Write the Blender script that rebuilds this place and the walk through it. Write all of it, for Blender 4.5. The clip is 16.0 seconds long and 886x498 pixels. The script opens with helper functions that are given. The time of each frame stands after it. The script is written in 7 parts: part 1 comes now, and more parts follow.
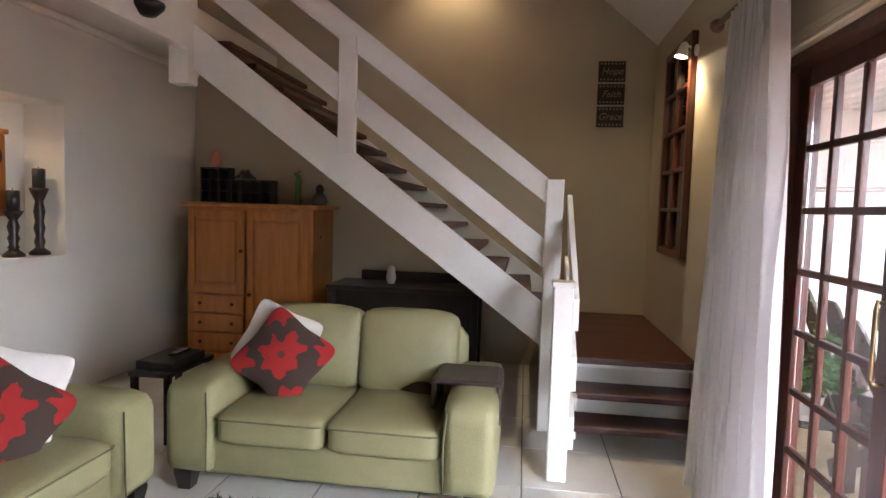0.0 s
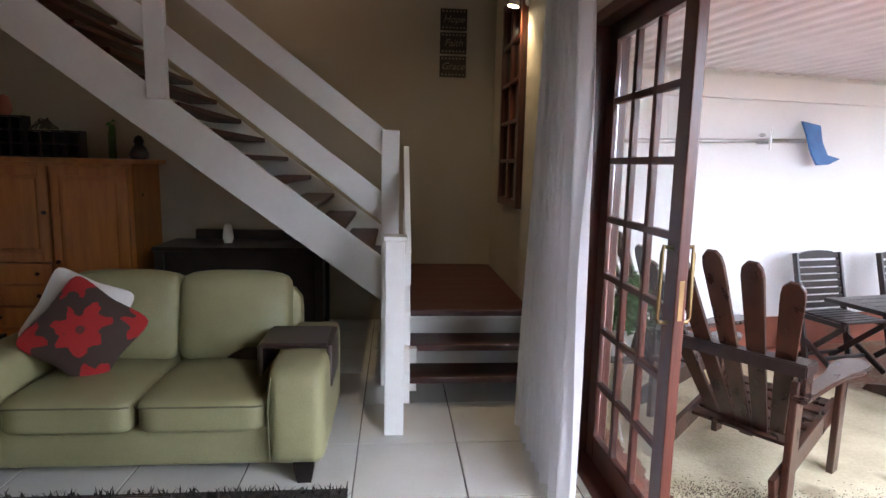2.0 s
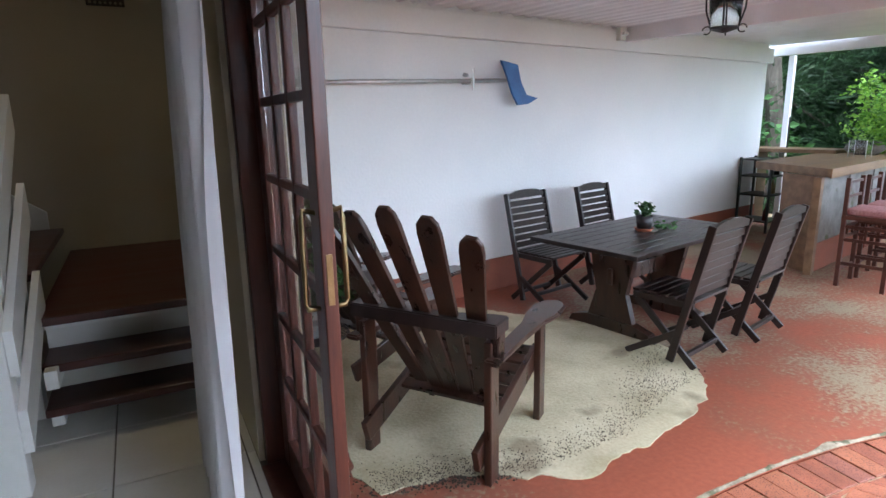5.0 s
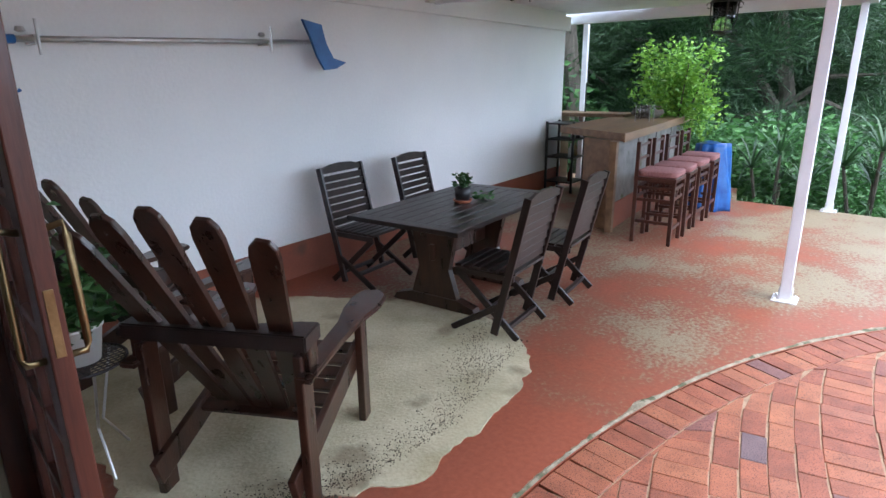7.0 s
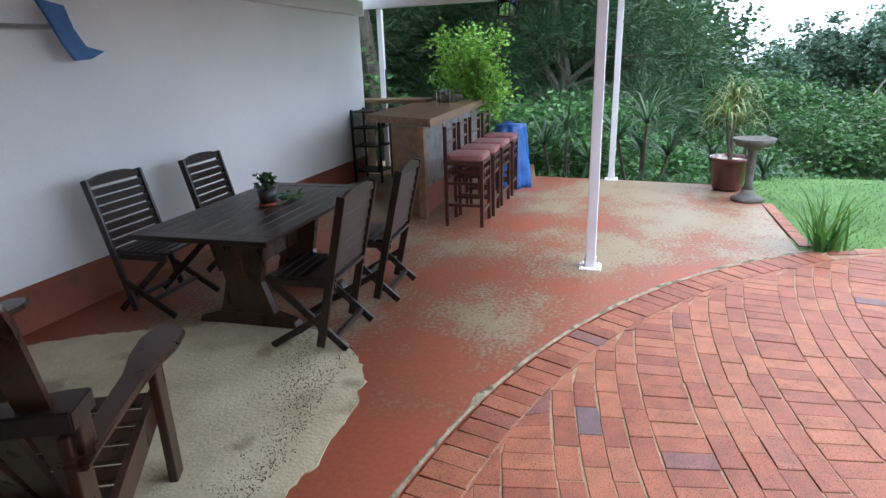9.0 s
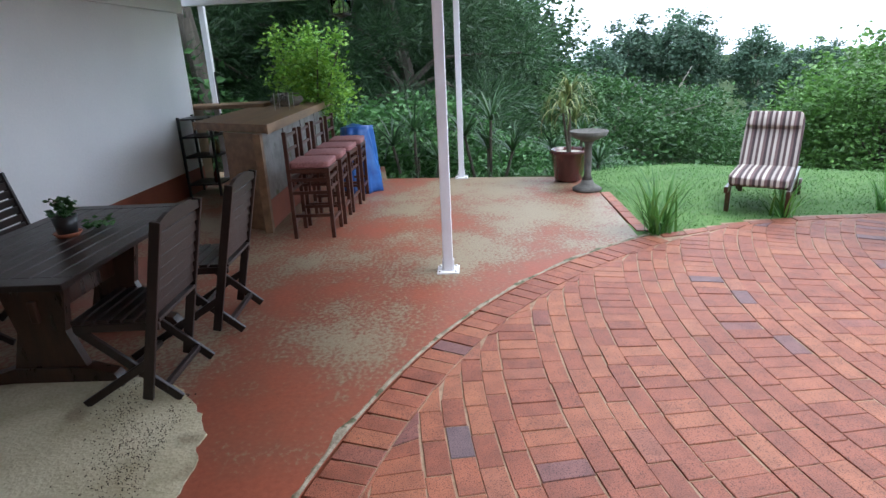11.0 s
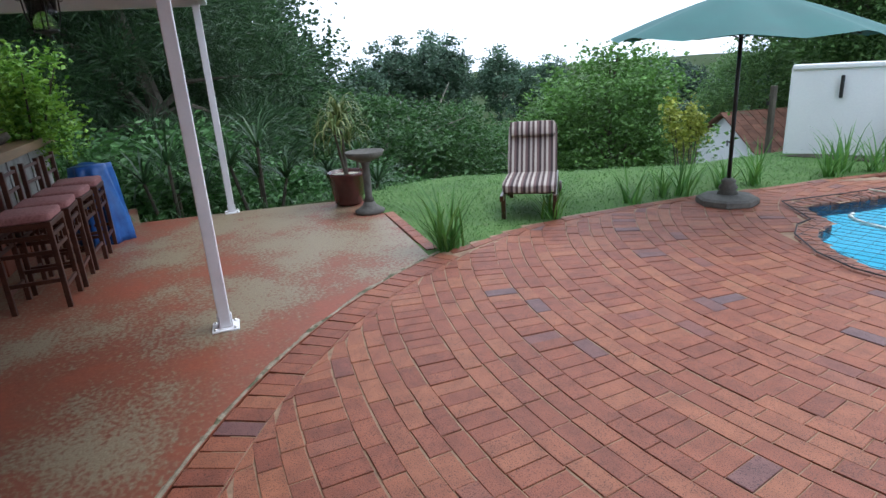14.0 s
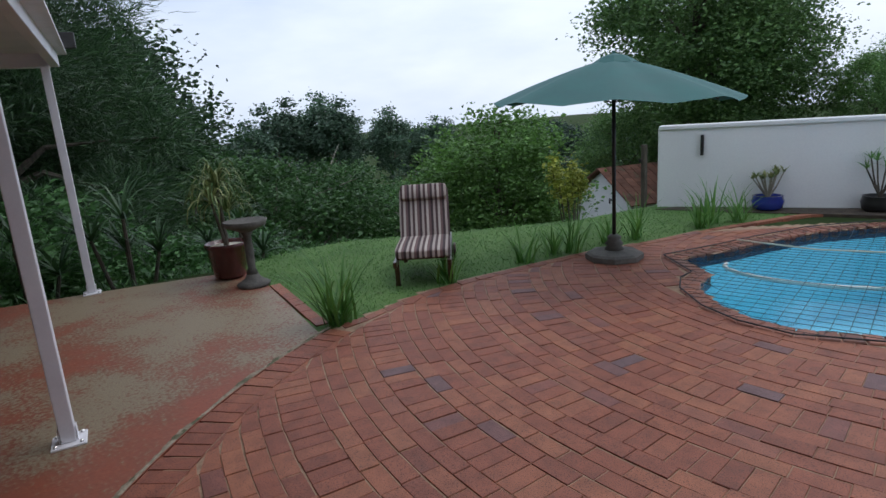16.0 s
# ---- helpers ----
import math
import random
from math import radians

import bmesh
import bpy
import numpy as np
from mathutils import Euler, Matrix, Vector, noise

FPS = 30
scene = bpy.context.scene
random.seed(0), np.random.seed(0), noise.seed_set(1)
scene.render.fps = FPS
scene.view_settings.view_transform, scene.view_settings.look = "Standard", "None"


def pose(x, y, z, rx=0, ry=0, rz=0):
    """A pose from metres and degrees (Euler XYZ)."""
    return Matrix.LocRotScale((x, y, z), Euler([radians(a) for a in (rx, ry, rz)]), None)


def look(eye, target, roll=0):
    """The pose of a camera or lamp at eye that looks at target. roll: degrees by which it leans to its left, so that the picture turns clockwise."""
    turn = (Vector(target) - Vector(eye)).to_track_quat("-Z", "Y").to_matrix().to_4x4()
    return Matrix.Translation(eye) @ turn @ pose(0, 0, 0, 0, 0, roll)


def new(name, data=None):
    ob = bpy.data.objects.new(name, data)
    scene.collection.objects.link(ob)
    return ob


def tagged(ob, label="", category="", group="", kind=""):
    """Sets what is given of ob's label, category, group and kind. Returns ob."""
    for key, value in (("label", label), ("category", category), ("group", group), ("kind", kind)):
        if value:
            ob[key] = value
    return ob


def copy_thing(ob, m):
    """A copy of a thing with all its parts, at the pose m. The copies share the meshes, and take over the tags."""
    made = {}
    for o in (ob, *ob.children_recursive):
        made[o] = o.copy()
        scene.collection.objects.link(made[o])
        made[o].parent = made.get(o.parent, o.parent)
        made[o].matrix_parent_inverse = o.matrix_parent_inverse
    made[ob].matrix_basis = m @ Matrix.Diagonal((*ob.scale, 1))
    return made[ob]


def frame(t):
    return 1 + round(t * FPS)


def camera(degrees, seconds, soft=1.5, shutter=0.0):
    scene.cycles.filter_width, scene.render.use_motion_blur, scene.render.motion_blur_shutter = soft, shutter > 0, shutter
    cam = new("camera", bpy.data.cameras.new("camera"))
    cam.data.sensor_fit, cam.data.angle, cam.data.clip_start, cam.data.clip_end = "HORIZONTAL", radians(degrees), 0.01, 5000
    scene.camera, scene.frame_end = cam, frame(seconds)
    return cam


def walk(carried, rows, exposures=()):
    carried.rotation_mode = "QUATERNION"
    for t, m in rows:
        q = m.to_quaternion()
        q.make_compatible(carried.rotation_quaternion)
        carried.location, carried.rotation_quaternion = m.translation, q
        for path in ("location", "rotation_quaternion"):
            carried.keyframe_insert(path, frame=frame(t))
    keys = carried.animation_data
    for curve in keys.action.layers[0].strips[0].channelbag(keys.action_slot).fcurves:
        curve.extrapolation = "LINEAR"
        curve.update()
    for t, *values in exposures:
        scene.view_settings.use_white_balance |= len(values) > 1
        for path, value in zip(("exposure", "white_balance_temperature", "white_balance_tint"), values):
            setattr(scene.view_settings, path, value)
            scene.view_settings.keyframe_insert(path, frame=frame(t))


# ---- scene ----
cam = camera(74.5, 16.0)
PATH = [
    (0, (-0.083, 2.789, 1.626), (-0.028, 4.783, 1.488), 1.7),
    (0.5, (-0.053, 2.815, 1.639), (0.133, 4.798, 1.451), 1.9),
    (1, (0.018, 2.827, 1.642), (0.312, 4.792, 1.416), 1.6),
    (1.5, (0.095, 2.853, 1.634), (0.487, 4.797, 1.376), 1.2),
    (2, (0.173, 2.884, 1.633), (0.664, 4.801, 1.345), 1.2),
    (2.5, (0.302, 2.91, 1.637), (0.879, 4.799, 1.324), 1.0),
    (3, (0.434, 2.926, 1.63), (1.092, 4.785, 1.296), 0.7),
    (3.5, (0.536, 2.964, 1.619), (1.287, 4.782, 1.261), 0.6),
    (4, (0.661, 3.036, 1.616), (1.546, 4.79, 1.241), 0.2),
    (4.5, (0.769, 3.145, 1.6), (1.81, 4.806, 1.2), -0.5),
    (4.7, (0.819, 3.193, 1.589), (1.913, 4.815, 1.173), -0.8),
    (6.8, (1.169, 3.42, 1.627), (2.692, 4.594, 1.077), -0.9),
    (7, (1.182, 3.435, 1.63), (2.733, 4.562, 1.062), -0.7),
    (7.5, (1.274, 3.475, 1.603), (2.889, 4.496, 1.011), -1.3),
    (8, (1.332, 3.525, 1.619), (3.021, 4.407, 1.013), -1.3),
    (8.5, (1.375, 3.548, 1.618), (3.136, 4.271, 1.004), -1.8),
    (9, (1.422, 3.56, 1.624), (3.235, 4.132, 1.005), -1.9),
    (9.2, (1.451, 3.579, 1.614), (3.285, 4.09, 1.003), -1.7),
    (11.5, (1.772, 3.529, 1.593), (3.665, 3.529, 0.947), -3.0),
    (12, (1.86, 3.507, 1.544), (3.747, 3.379, 0.893), -3.2),
    (12.5, (1.97, 3.523, 1.517), (3.84, 3.255, 0.86), -3.3),
    (13, (2.038, 3.509, 1.53), (3.887, 3.12, 0.876), -3.6),
    (13.5, (2.099, 3.509, 1.546), (3.926, 3.002, 0.907), -3.7),
    (14, (2.13, 3.485, 1.574), (3.939, 2.885, 0.966), -3.8),
    (14.5, (2.193, 3.435, 1.583), (3.986, 2.751, 1.021), -3.9),
    (15, (2.266, 3.391, 1.6), (4.038, 2.619, 1.085), -4.0),
    (15.5, (2.339, 3.353, 1.606), (4.08, 2.491, 1.129), -4.0),
    (16, (2.375, 3.323, 1.604), (4.08, 2.377, 1.16), -4.0),
]
EXPOSE = [(0, 4.85, 6450, 18), (1.0, 4.58, 6350, 18), (2.0, 4.0, 6100, 16), (3.0, 3.45, 5950, 12), (4.5, 3.15, 5850, 10), (6.8, 2.6, 5750, 10), (9, 2.15, 5850, 10), (12, 1.65, 5900, 10), (13.5, 1.3, 5950, 10), (14.5, 0.95, 5950, 10), (16, 0.2, 6150, 13)]
walk(cam, [(t, look(eye, target, roll)) for t, eye, target, roll in PATH], EXPOSE)

# ---- world and light ----
world = bpy.data.worlds.new("overcast_sky")
scene.world = world
world.use_nodes = True
wn, wl = world.node_tree.nodes, world.node_tree.links
sky = wn.new("ShaderNodeTexSky")
sky.sky_type = "NISHITA"
sky.sun_disc = False
sky.sun_elevation, sky.sun_rotation = radians(52), radians(150)
sky.air_density, sky.dust_density = 1.0, 4.0
cloud = wn.new("ShaderNodeTexNoise")
cloud.inputs["Scale"].default_value, cloud.inputs["Detail"].default_value = 2.2, 8.0
cmap = wn.new("ShaderNodeMapping")
cmap.inputs["Scale"].default_value = (1.0, 1.0, 3.2)
ctex = wn.new("ShaderNodeTexCoord")
cramp = wn.new("ShaderNodeValToRGB")
cramp.color_ramp.elements[0].position, cramp.color_ramp.elements[1].position = 0.3, 0.7
cramp.color_ramp.elements[0].color = (7.6, 9.0, 11.0, 1)
cramp.color_ramp.elements[1].color = (12.3, 13.2, 14.3, 1)
cmix = wn.new("ShaderNodeMix")
cmix.data_type = "RGBA"
cmix.inputs["Factor"].default_value = 0.88
bg = wn["Background"]
bg.inputs["Strength"].default_value = 0.075
wl.new(ctex.outputs["Generated"], cmap.inputs["Vector"])
wl.new(cmap.outputs["Vector"], cloud.inputs["Vector"])
wl.new(cloud.outputs["Fac"], cramp.inputs["Fac"])
wl.new(sky.outputs["Color"], cmix.inputs["A"])
wl.new(cramp.outputs["Color"], cmix.inputs["B"])
wl.new(cmix.outputs["Result"], bg.inputs["Color"])

sun_lamp = bpy.data.lights.new("sun", "SUN")
sun_lamp.energy, sun_lamp.angle, sun_lamp.color = 0.7, radians(25), (1.0, 0.96, 0.9)
sun = new("sun", sun_lamp)
sun.matrix_world = look((0, 0, 20), (0.4, 4.0, 12.0))

# ---- materials ----
def node_mat(name):
    m = bpy.data.materials.new(name)
    m.use_nodes = True
    nt = m.node_tree
    return m, nt.nodes, nt.links, nt.nodes["Principled BSDF"]


def surf(name, a, b, scale=6.0, rough=0.6, metal=0.0, bump=0.15, grain=60.0, stretch=(1, 1, 1), vary=0.0, wear=None, wear_at=0.62, spec=0.5, coat=0.0):
    """A two-scale procedural surface: broad tone between a and b, fine grain in tone and relief, optional worn patches."""
    m, n, l, p = node_mat(name)
    tc = n.new("ShaderNodeTexCoord")
    mp = n.new("ShaderNodeMapping")
    mp.inputs["Scale"].default_value = stretch
    l.new(tc.outputs["Object"], mp.inputs["Vector"])
    big, small = n.new("ShaderNodeTexNoise"), n.new("ShaderNodeTexNoise")
    big.inputs["Scale"].default_value, big.inputs["Detail"].default_value = scale, 5.0
    small.inputs["Scale"].default_value, small.inputs["Detail"].default_value = grain, 4.0
    l.new(mp.outputs["Vector"], big.inputs["Vector"])
    l.new(mp.outputs["Vector"], small.inputs["Vector"])
    add = n.new("ShaderNodeMath")
    add.operation = "MULTIPLY_ADD"
    add.inputs[1].default_value, add.inputs[2].default_value = 0.35, -0.17
    l.new(small.outputs["Fac"], add.inputs[0])
    tone = n.new("ShaderNodeMath")
    tone.operation = "ADD"
    l.new(big.outputs["Fac"], tone.inputs[0])
    l.new(add.outputs[0], tone.inputs[1])
    ramp = n.new("ShaderNodeValToRGB")
    ramp.color_ramp.elements[0].position, ramp.color_ramp.elements[1].position = 0.3, 0.7
    ramp.color_ramp.elements[0].color, ramp.color_ramp.elements[1].color = (*a, 1), (*b, 1)
    l.new(tone.outputs[0], ramp.inputs["Fac"])
    out = ramp.outputs["Color"]
    if wear:
        w = n.new("ShaderNodeTexNoise")
        w.inputs["Scale"].default_value, w.inputs["Detail"].default_value = scale * 0.6, 9.0
        wr = n.new("ShaderNodeValToRGB")
        wr.color_ramp.elements[0].position, wr.color_ramp.elements[1].position = wear_at, wear_at + 0.06
        mx = n.new("ShaderNodeMix")
        mx.data_type = "RGBA"
        mx.inputs["B"].default_value = (*wear, 1)
        l.new(mp.outputs["Vector"], w.inputs["Vector"])
        l.new(w.outputs["Fac"], wr.inputs["Fac"])
        l.new(wr.outputs["Color"], mx.inputs["Factor"])
        l.new(out, mx.inputs["A"])
        out = mx.outputs["Result"]
    if vary:
        oi = n.new("ShaderNodeObjectInfo")
        hs = n.new("ShaderNodeHueSaturation")
        mr = n.new("ShaderNodeMapRange")
        mr.inputs["To Min"].default_value, mr.inputs["To Max"].default_value = 1 - vary, 1 + vary
        l.new(oi.outputs["Random"], mr.inputs["Value"])
        l.new(mr.outputs["Result"], hs.inputs["Value"])
        l.new(out, hs.inputs["Color"])
        out = hs.outputs["Color"]
    l.new(out, p.inputs["Base Color"])
    rr = n.new("ShaderNodeMapRange")
    rr.inputs["To Min"].default_value, rr.inputs["To Max"].default_value = max(rough - 0.1, 0.02), min(rough + 0.1, 1)
    l.new(big.outputs["Fac"], rr.inputs["Value"])
    l.new(rr.outputs["Result"], p.inputs["Roughness"])
    p.inputs["Metallic"].default_value = metal
    p.inputs["Specular IOR Level"].default_value = spec
    p.inputs["Coat Weight"].default_value = coat
    if bump:
        bp = n.new("ShaderNodeBump")
        bp.inputs["Strength"].default_value, bp.inputs["Distance"].default_value = bump, 0.01
        l.new(small.outputs["Fac"], bp.inputs["Height"])
        l.new(bp.outputs["Normal"], p.inputs["Normal"])
    return m


def leafy(name, a, b, vary=0.25, gloss=0.45):
    """Leaves: colour varies leaf by leaf and plant by plant, and some light comes through."""
    m, n, l, p = node_mat(name)
    geo, oi = n.new("ShaderNodeNewGeometry"), n.new("ShaderNodeObjectInfo")
    ramp = n.new("ShaderNodeValToRGB")
    ramp.color_ramp.elements[0].color, ramp.color_ramp.elements[1].color = (*a, 1), (*b, 1)
    l.new(geo.outputs["Random Per Island"], ramp.inputs["Fac"])
    hs, mr = n.new("ShaderNodeHueSaturation"), n.new("ShaderNodeMapRange")
    mr.inputs["To Min"].default_value, mr.inputs["To Max"].default_value = 1 - vary, 1 + vary
    l.new(oi.outputs["Random"], mr.inputs["Value"])
    l.new(mr.outputs["Result"], hs.inputs["Value"])
    l.new(ramp.outputs["Color"], hs.inputs["Color"])
    l.new(hs.outputs["Color"], p.inputs["Base Color"])
    p.inputs["Roughness"].default_value = gloss
    tr = n.new("ShaderNodeBsdfTranslucent")
    l.new(hs.outputs["Color"], tr.inputs["Color"])
    mix = n.new("ShaderNodeMixShader")
    mix.inputs["Fac"].default_value = 0.3
    l.new(p.outputs[0], mix.inputs[1])
    l.new(tr.outputs[0], mix.inputs[2])
    l.new(mix.outputs[0], n["Material Output"].inputs["Surface"])
    return m


M_CREAM = surf("cream_wall_paint", (0.47, 0.405, 0.29), (0.53, 0.465, 0.34), 1.2, 0.7, bump=0.08, grain=90)
M_GREY_WALL = surf("pale_wall_paint", (0.73, 0.71, 0.67), (0.78, 0.76, 0.71), 1.2, 0.65, bump=0.06, grain=90)
M_WHITE_WALL = surf("white_wall_paint", (0.74, 0.74, 0.74), (0.82, 0.82, 0.81), 0.9, 0.75, bump=0.25, grain=40)
M_CEIL = surf("white_ceiling_paint", (0.74, 0.72, 0.68), (0.8, 0.78, 0.74), 1.0, 0.7, bump=0.04)
M_WHITE_WOOD = surf("white_gloss_painted_wood", (0.72, 0.71, 0.67), (0.79, 0.78, 0.74), 2.5, 0.38, bump=0.06, grain=30, stretch=(1, 1, 1))
M_STEEL_WHITE = surf("white_painted_steel", (0.74, 0.73, 0.76), (0.82, 0.81, 0.84), 4, 0.42, bump=0.03, wear=(0.5, 0.45, 0.4), wear_at=0.76)
M_TILE = surf("cream_ceramic_tile", (0.63, 0.61, 0.55), (0.70, 0.68, 0.62), 3.0, 0.22, bump=0.02, vary=0.03)
M_GROUT = surf("dark_grout", (0.12, 0.11, 0.09), (0.2, 0.18, 0.15), 20, 0.9)
M_STAIR = surf("dark_red_stained_wood", (0.034, 0.007, 0.005), (0.07, 0.015, 0.010), 4, 0.42, bump=0.05, grain=40, stretch=(0.3, 3, 3), coat=0.08)
M_DOOR = surf("reddish_brown_varnished_wood", (0.048, 0.012, 0.007), (0.105, 0.027, 0.014), 5, 0.36, bump=0.06, grain=45, stretch=(4, 4, 0.4), coat=0.12)
M_PINE = surf("orange_pine", (0.34, 0.105, 0.019), (0.48, 0.175, 0.034), 3, 0.38, bump=0.05, grain=30, stretch=(5, 5, 0.5), vary=0.06, coat=0.15)
M_DARKWOOD = surf("dark_oiled_wood", (0.011, 0.007, 0.006), (0.028, 0.016, 0.013), 5, 0.38, bump=0.12, grain=50, stretch=(3, 3, 1), vary=0.15)
M_ADIRON = surf("brown_stained_garden_wood", (0.020, 0.008, 0.005), (0.055, 0.021, 0.011), 5, 0.3, bump=0.1, grain=45, stretch=(3, 3, 0.7), vary=0.15, coat=0.2)
M_STOOL = surf("red_brown_stool_wood", (0.035, 0.012, 0.008), (0.08, 0.028, 0.017), 5, 0.4, bump=0.08, grain=40, vary=0.1)
M_BARWOOD = surf("weathered_bar_wood", (0.15, 0.086, 0.045), (0.27, 0.165, 0.09), 3, 0.5, bump=0.15, grain=40, stretch=(0.5, 4, 4), vary=0.1)
M_BLACK = surf("black_plastic", (0.012, 0.012, 0.013), (0.03, 0.03, 0.03), 8, 0.35, bump=0.02)
M_DESK = surf("near_black_wood", (0.012, 0.008, 0.007), (0.03, 0.02, 0.016), 5, 0.4, bump=0.05)
M_LEATHER = surf("olive_green_leather", (0.25, 0.235, 0.115), (0.32, 0.30, 0.155), 3, 0.5, bump=0.22, grain=120)
M_PIPING = surf("dark_olive_piping", (0.10, 0.09, 0.045), (0.15, 0.14, 0.07), 8, 0.5, bump=0.1)
M_BROWN_LEATHER = surf("dark_brown_leather", (0.020, 0.012, 0.010), (0.045, 0.026, 0.021), 6, 0.45, bump=0.15, grain=120)
M_WHITE_FABRIC = surf("white_cotton", (0.68, 0.66, 0.62), (0.76, 0.74, 0.7), 8, 0.9, bump=0.2, grain=200)
M_RUG = surf("dark_brown_shag", (0.02, 0.017, 0.014), (0.07, 0.058, 0.048), 30, 0.95)
M_BRASS = surf("aged_brass", (0.2, 0.145, 0.07), (0.32, 0.24, 0.12), 10, 0.35, metal=1.0)
M_ALU = surf("aluminium", (0.52, 0.51, 0.5), (0.66, 0.65, 0.64), 10, 0.35, metal=1.0)
M_IRON = surf("black_wrought_iron", (0.014, 0.013, 0.013), (0.032, 0.03, 0.03), 12, 0.45, metal=0.3, bump=0.1)
M_BLUE = surf("blue_plastic_sheet", (0.015, 0.075, 0.28), (0.03, 0.14, 0.44), 5, 0.35, bump=0.3, grain=20)
M_BLUE_FIN = surf("worn_blue_paint", (0.015, 0.085, 0.26), (0.03, 0.14, 0.38), 6, 0.45, bump=0.1)
M_TERRA = surf("terracotta", (0.30, 0.09, 0.045), (0.40, 0.13, 0.065), 6, 0.7)
M_MAROON = surf("glazed_maroon_pot", (0.06, 0.012, 0.012), (0.11, 0.022, 0.02), 4, 0.2, coat=0.5)
M_BLUEGLAZE = surf("glazed_cobalt_pot", (0.015, 0.03, 0.22), (0.03, 0.05, 0.34), 4, 0.2, coat=0.5)
M_STONE = surf("weathered_grey_stone", (0.15, 0.145, 0.135), (0.26, 0.25, 0.235), 8, 0.85, bump=0.4, grain=50, wear=(0.12, 0.13, 0.08), wear_at=0.6)
M_SKIRT = surf("red_oxide_paint", (0.20, 0.06, 0.035), (0.29, 0.09, 0.05), 3, 0.6, bump=0.15, wear=(0.16, 0.07, 0.045), wear_at=0.6)
M_CONC = surf("pale_bare_screed", (0.38, 0.325, 0.195), (0.60, 0.535, 0.365), 2.5, 0.85, bump=0.6, grain=55, wear=(0.29, 0.24, 0.15), wear_at=0.57)
M_BATH = surf("dark_cast_stone", (0.07, 0.065, 0.057), (0.145, 0.135, 0.12), 8, 0.85, bump=0.4, grain=50)
M_MORTAR = surf("mossy_mortar", (0.17, 0.14, 0.095), (0.36, 0.31, 0.23), 14, 0.95, bump=0.6, wear=(0.10, 0.10, 0.055), wear_at=0.54)
M_JOINT = surf("pale_sandy_joint", (0.22, 0.14, 0.09), (0.38, 0.265, 0.175), 14, 0.95, bump=0.4)
M_SOIL = surf("brown_soil", (0.035, 0.025, 0.018), (0.08, 0.06, 0.04), 10, 0.95, bump=0.5)
M_BARK = surf("grey_brown_bark", (0.05, 0.04, 0.03), (0.13, 0.11, 0.085), 5, 0.9, bump=0.6, grain=25, stretch=(3, 3, 0.6))
M_PALEBARK = surf("pale_bark", (0.22, 0.2, 0.16), (0.36, 0.33, 0.27), 5, 0.9, bump=0.4)
M_UMB = surf("green_umbrella_canvas", (0.025, 0.105, 0.10), (0.035, 0.135, 0.125), 3, 0.75, bump=0.12, grain=160)
M_PINK = surf("faded_maroon_check_fabric", (0.22, 0.085, 0.08), (0.34, 0.16, 0.15), 45, 0.9, bump=0.2, grain=120)
M_ROOFTILE = surf("lichened_clay_roof_tile", (0.13, 0.055, 0.035), (0.25, 0.115, 0.075), 3, 0.85, bump=0.3, vary=0.25, wear=(0.12, 0.10, 0.06), wear_at=0.6)
M_PLAQUE = surf("dark_brown_plaque", (0.03, 0.02, 0.014), (0.06, 0.04, 0.028), 12, 0.6, bump=0.2)
M_PALE_LETTER = surf("worn_cream_lettering", (0.22, 0.19, 0.13), (0.34, 0.3, 0.21), 20, 0.7)
M_COPING = surf("wet_dark_coping_brick", (0.15, 0.05, 0.03), (0.25, 0.09, 0.05), 8, 0.5, bump=0.3, grain=60, vary=0.3)
M_MOSAIC = surf("dark_mosaic_band", (0.01, 0.02, 0.05), (0.06, 0.1, 0.16), 60, 0.25)
M_POOL = surf("pool_blue_plaster", (0.30, 0.72, 0.84), (0.38, 0.80, 0.90), 1.5, 0.6)
M_NETC = surf("dark_net_cord", (0.01, 0.012, 0.014), (0.025, 0.026, 0.03), 20, 0.7)
M_CREAMROPE = surf("pale_rope", (0.5, 0.46, 0.36), (0.6, 0.56, 0.46), 40, 0.9)
L_PINE = leafy("dark_pine_needles", (0.02, 0.055, 0.022), (0.07, 0.15, 0.05))
L_DARK = leafy("dark_forest_leaves", (0.014, 0.040, 0.014), (0.052, 0.12, 0.038))
L_MID = leafy("mid_green_leaves", (0.028, 0.08, 0.022), (0.085, 0.20, 0.055))
L_VALLEY = leafy("feathery_valley_leaves", (0.035, 0.095, 0.025), (0.10, 0.22, 0.06))
L_GARDEN = leafy("garden_tree_leaves", (0.07, 0.16, 0.045), (0.19, 0.34, 0.10))
L_LIGHT = leafy("light_green_leaves", (0.06, 0.14, 0.025), (0.15, 0.30, 0.065))
L_LIME = leafy("bright_lime_leaves", (0.07, 0.19, 0.02), (0.26, 0.46, 0.06))
# Aerial haze is painted into this greyer, bluer leaf colour.
L_FAR = leafy("haze_tinted_distant_leaves", (0.035, 0.068, 0.045), (0.07, 0.125, 0.078))
L_GUM = leafy("dull_gum_leaves", (0.05, 0.10, 0.06), (0.11, 0.19, 0.11))
L_GRASS = leafy("lawn_blades", (0.04, 0.13, 0.02), (0.12, 0.27, 0.055), 0.1)
L_REED = leafy("reed_leaves", (0.05, 0.16, 0.03), (0.14, 0.31, 0.06), 0.15)
L_YELLOW = leafy("yellow_green_leaves", (0.17, 0.22, 0.025), (0.40, 0.42, 0.07), 0.15)
L_STRAP = leafy("variegated_strap_leaves", (0.06, 0.14, 0.03), (0.28, 0.30, 0.11), 0.1)


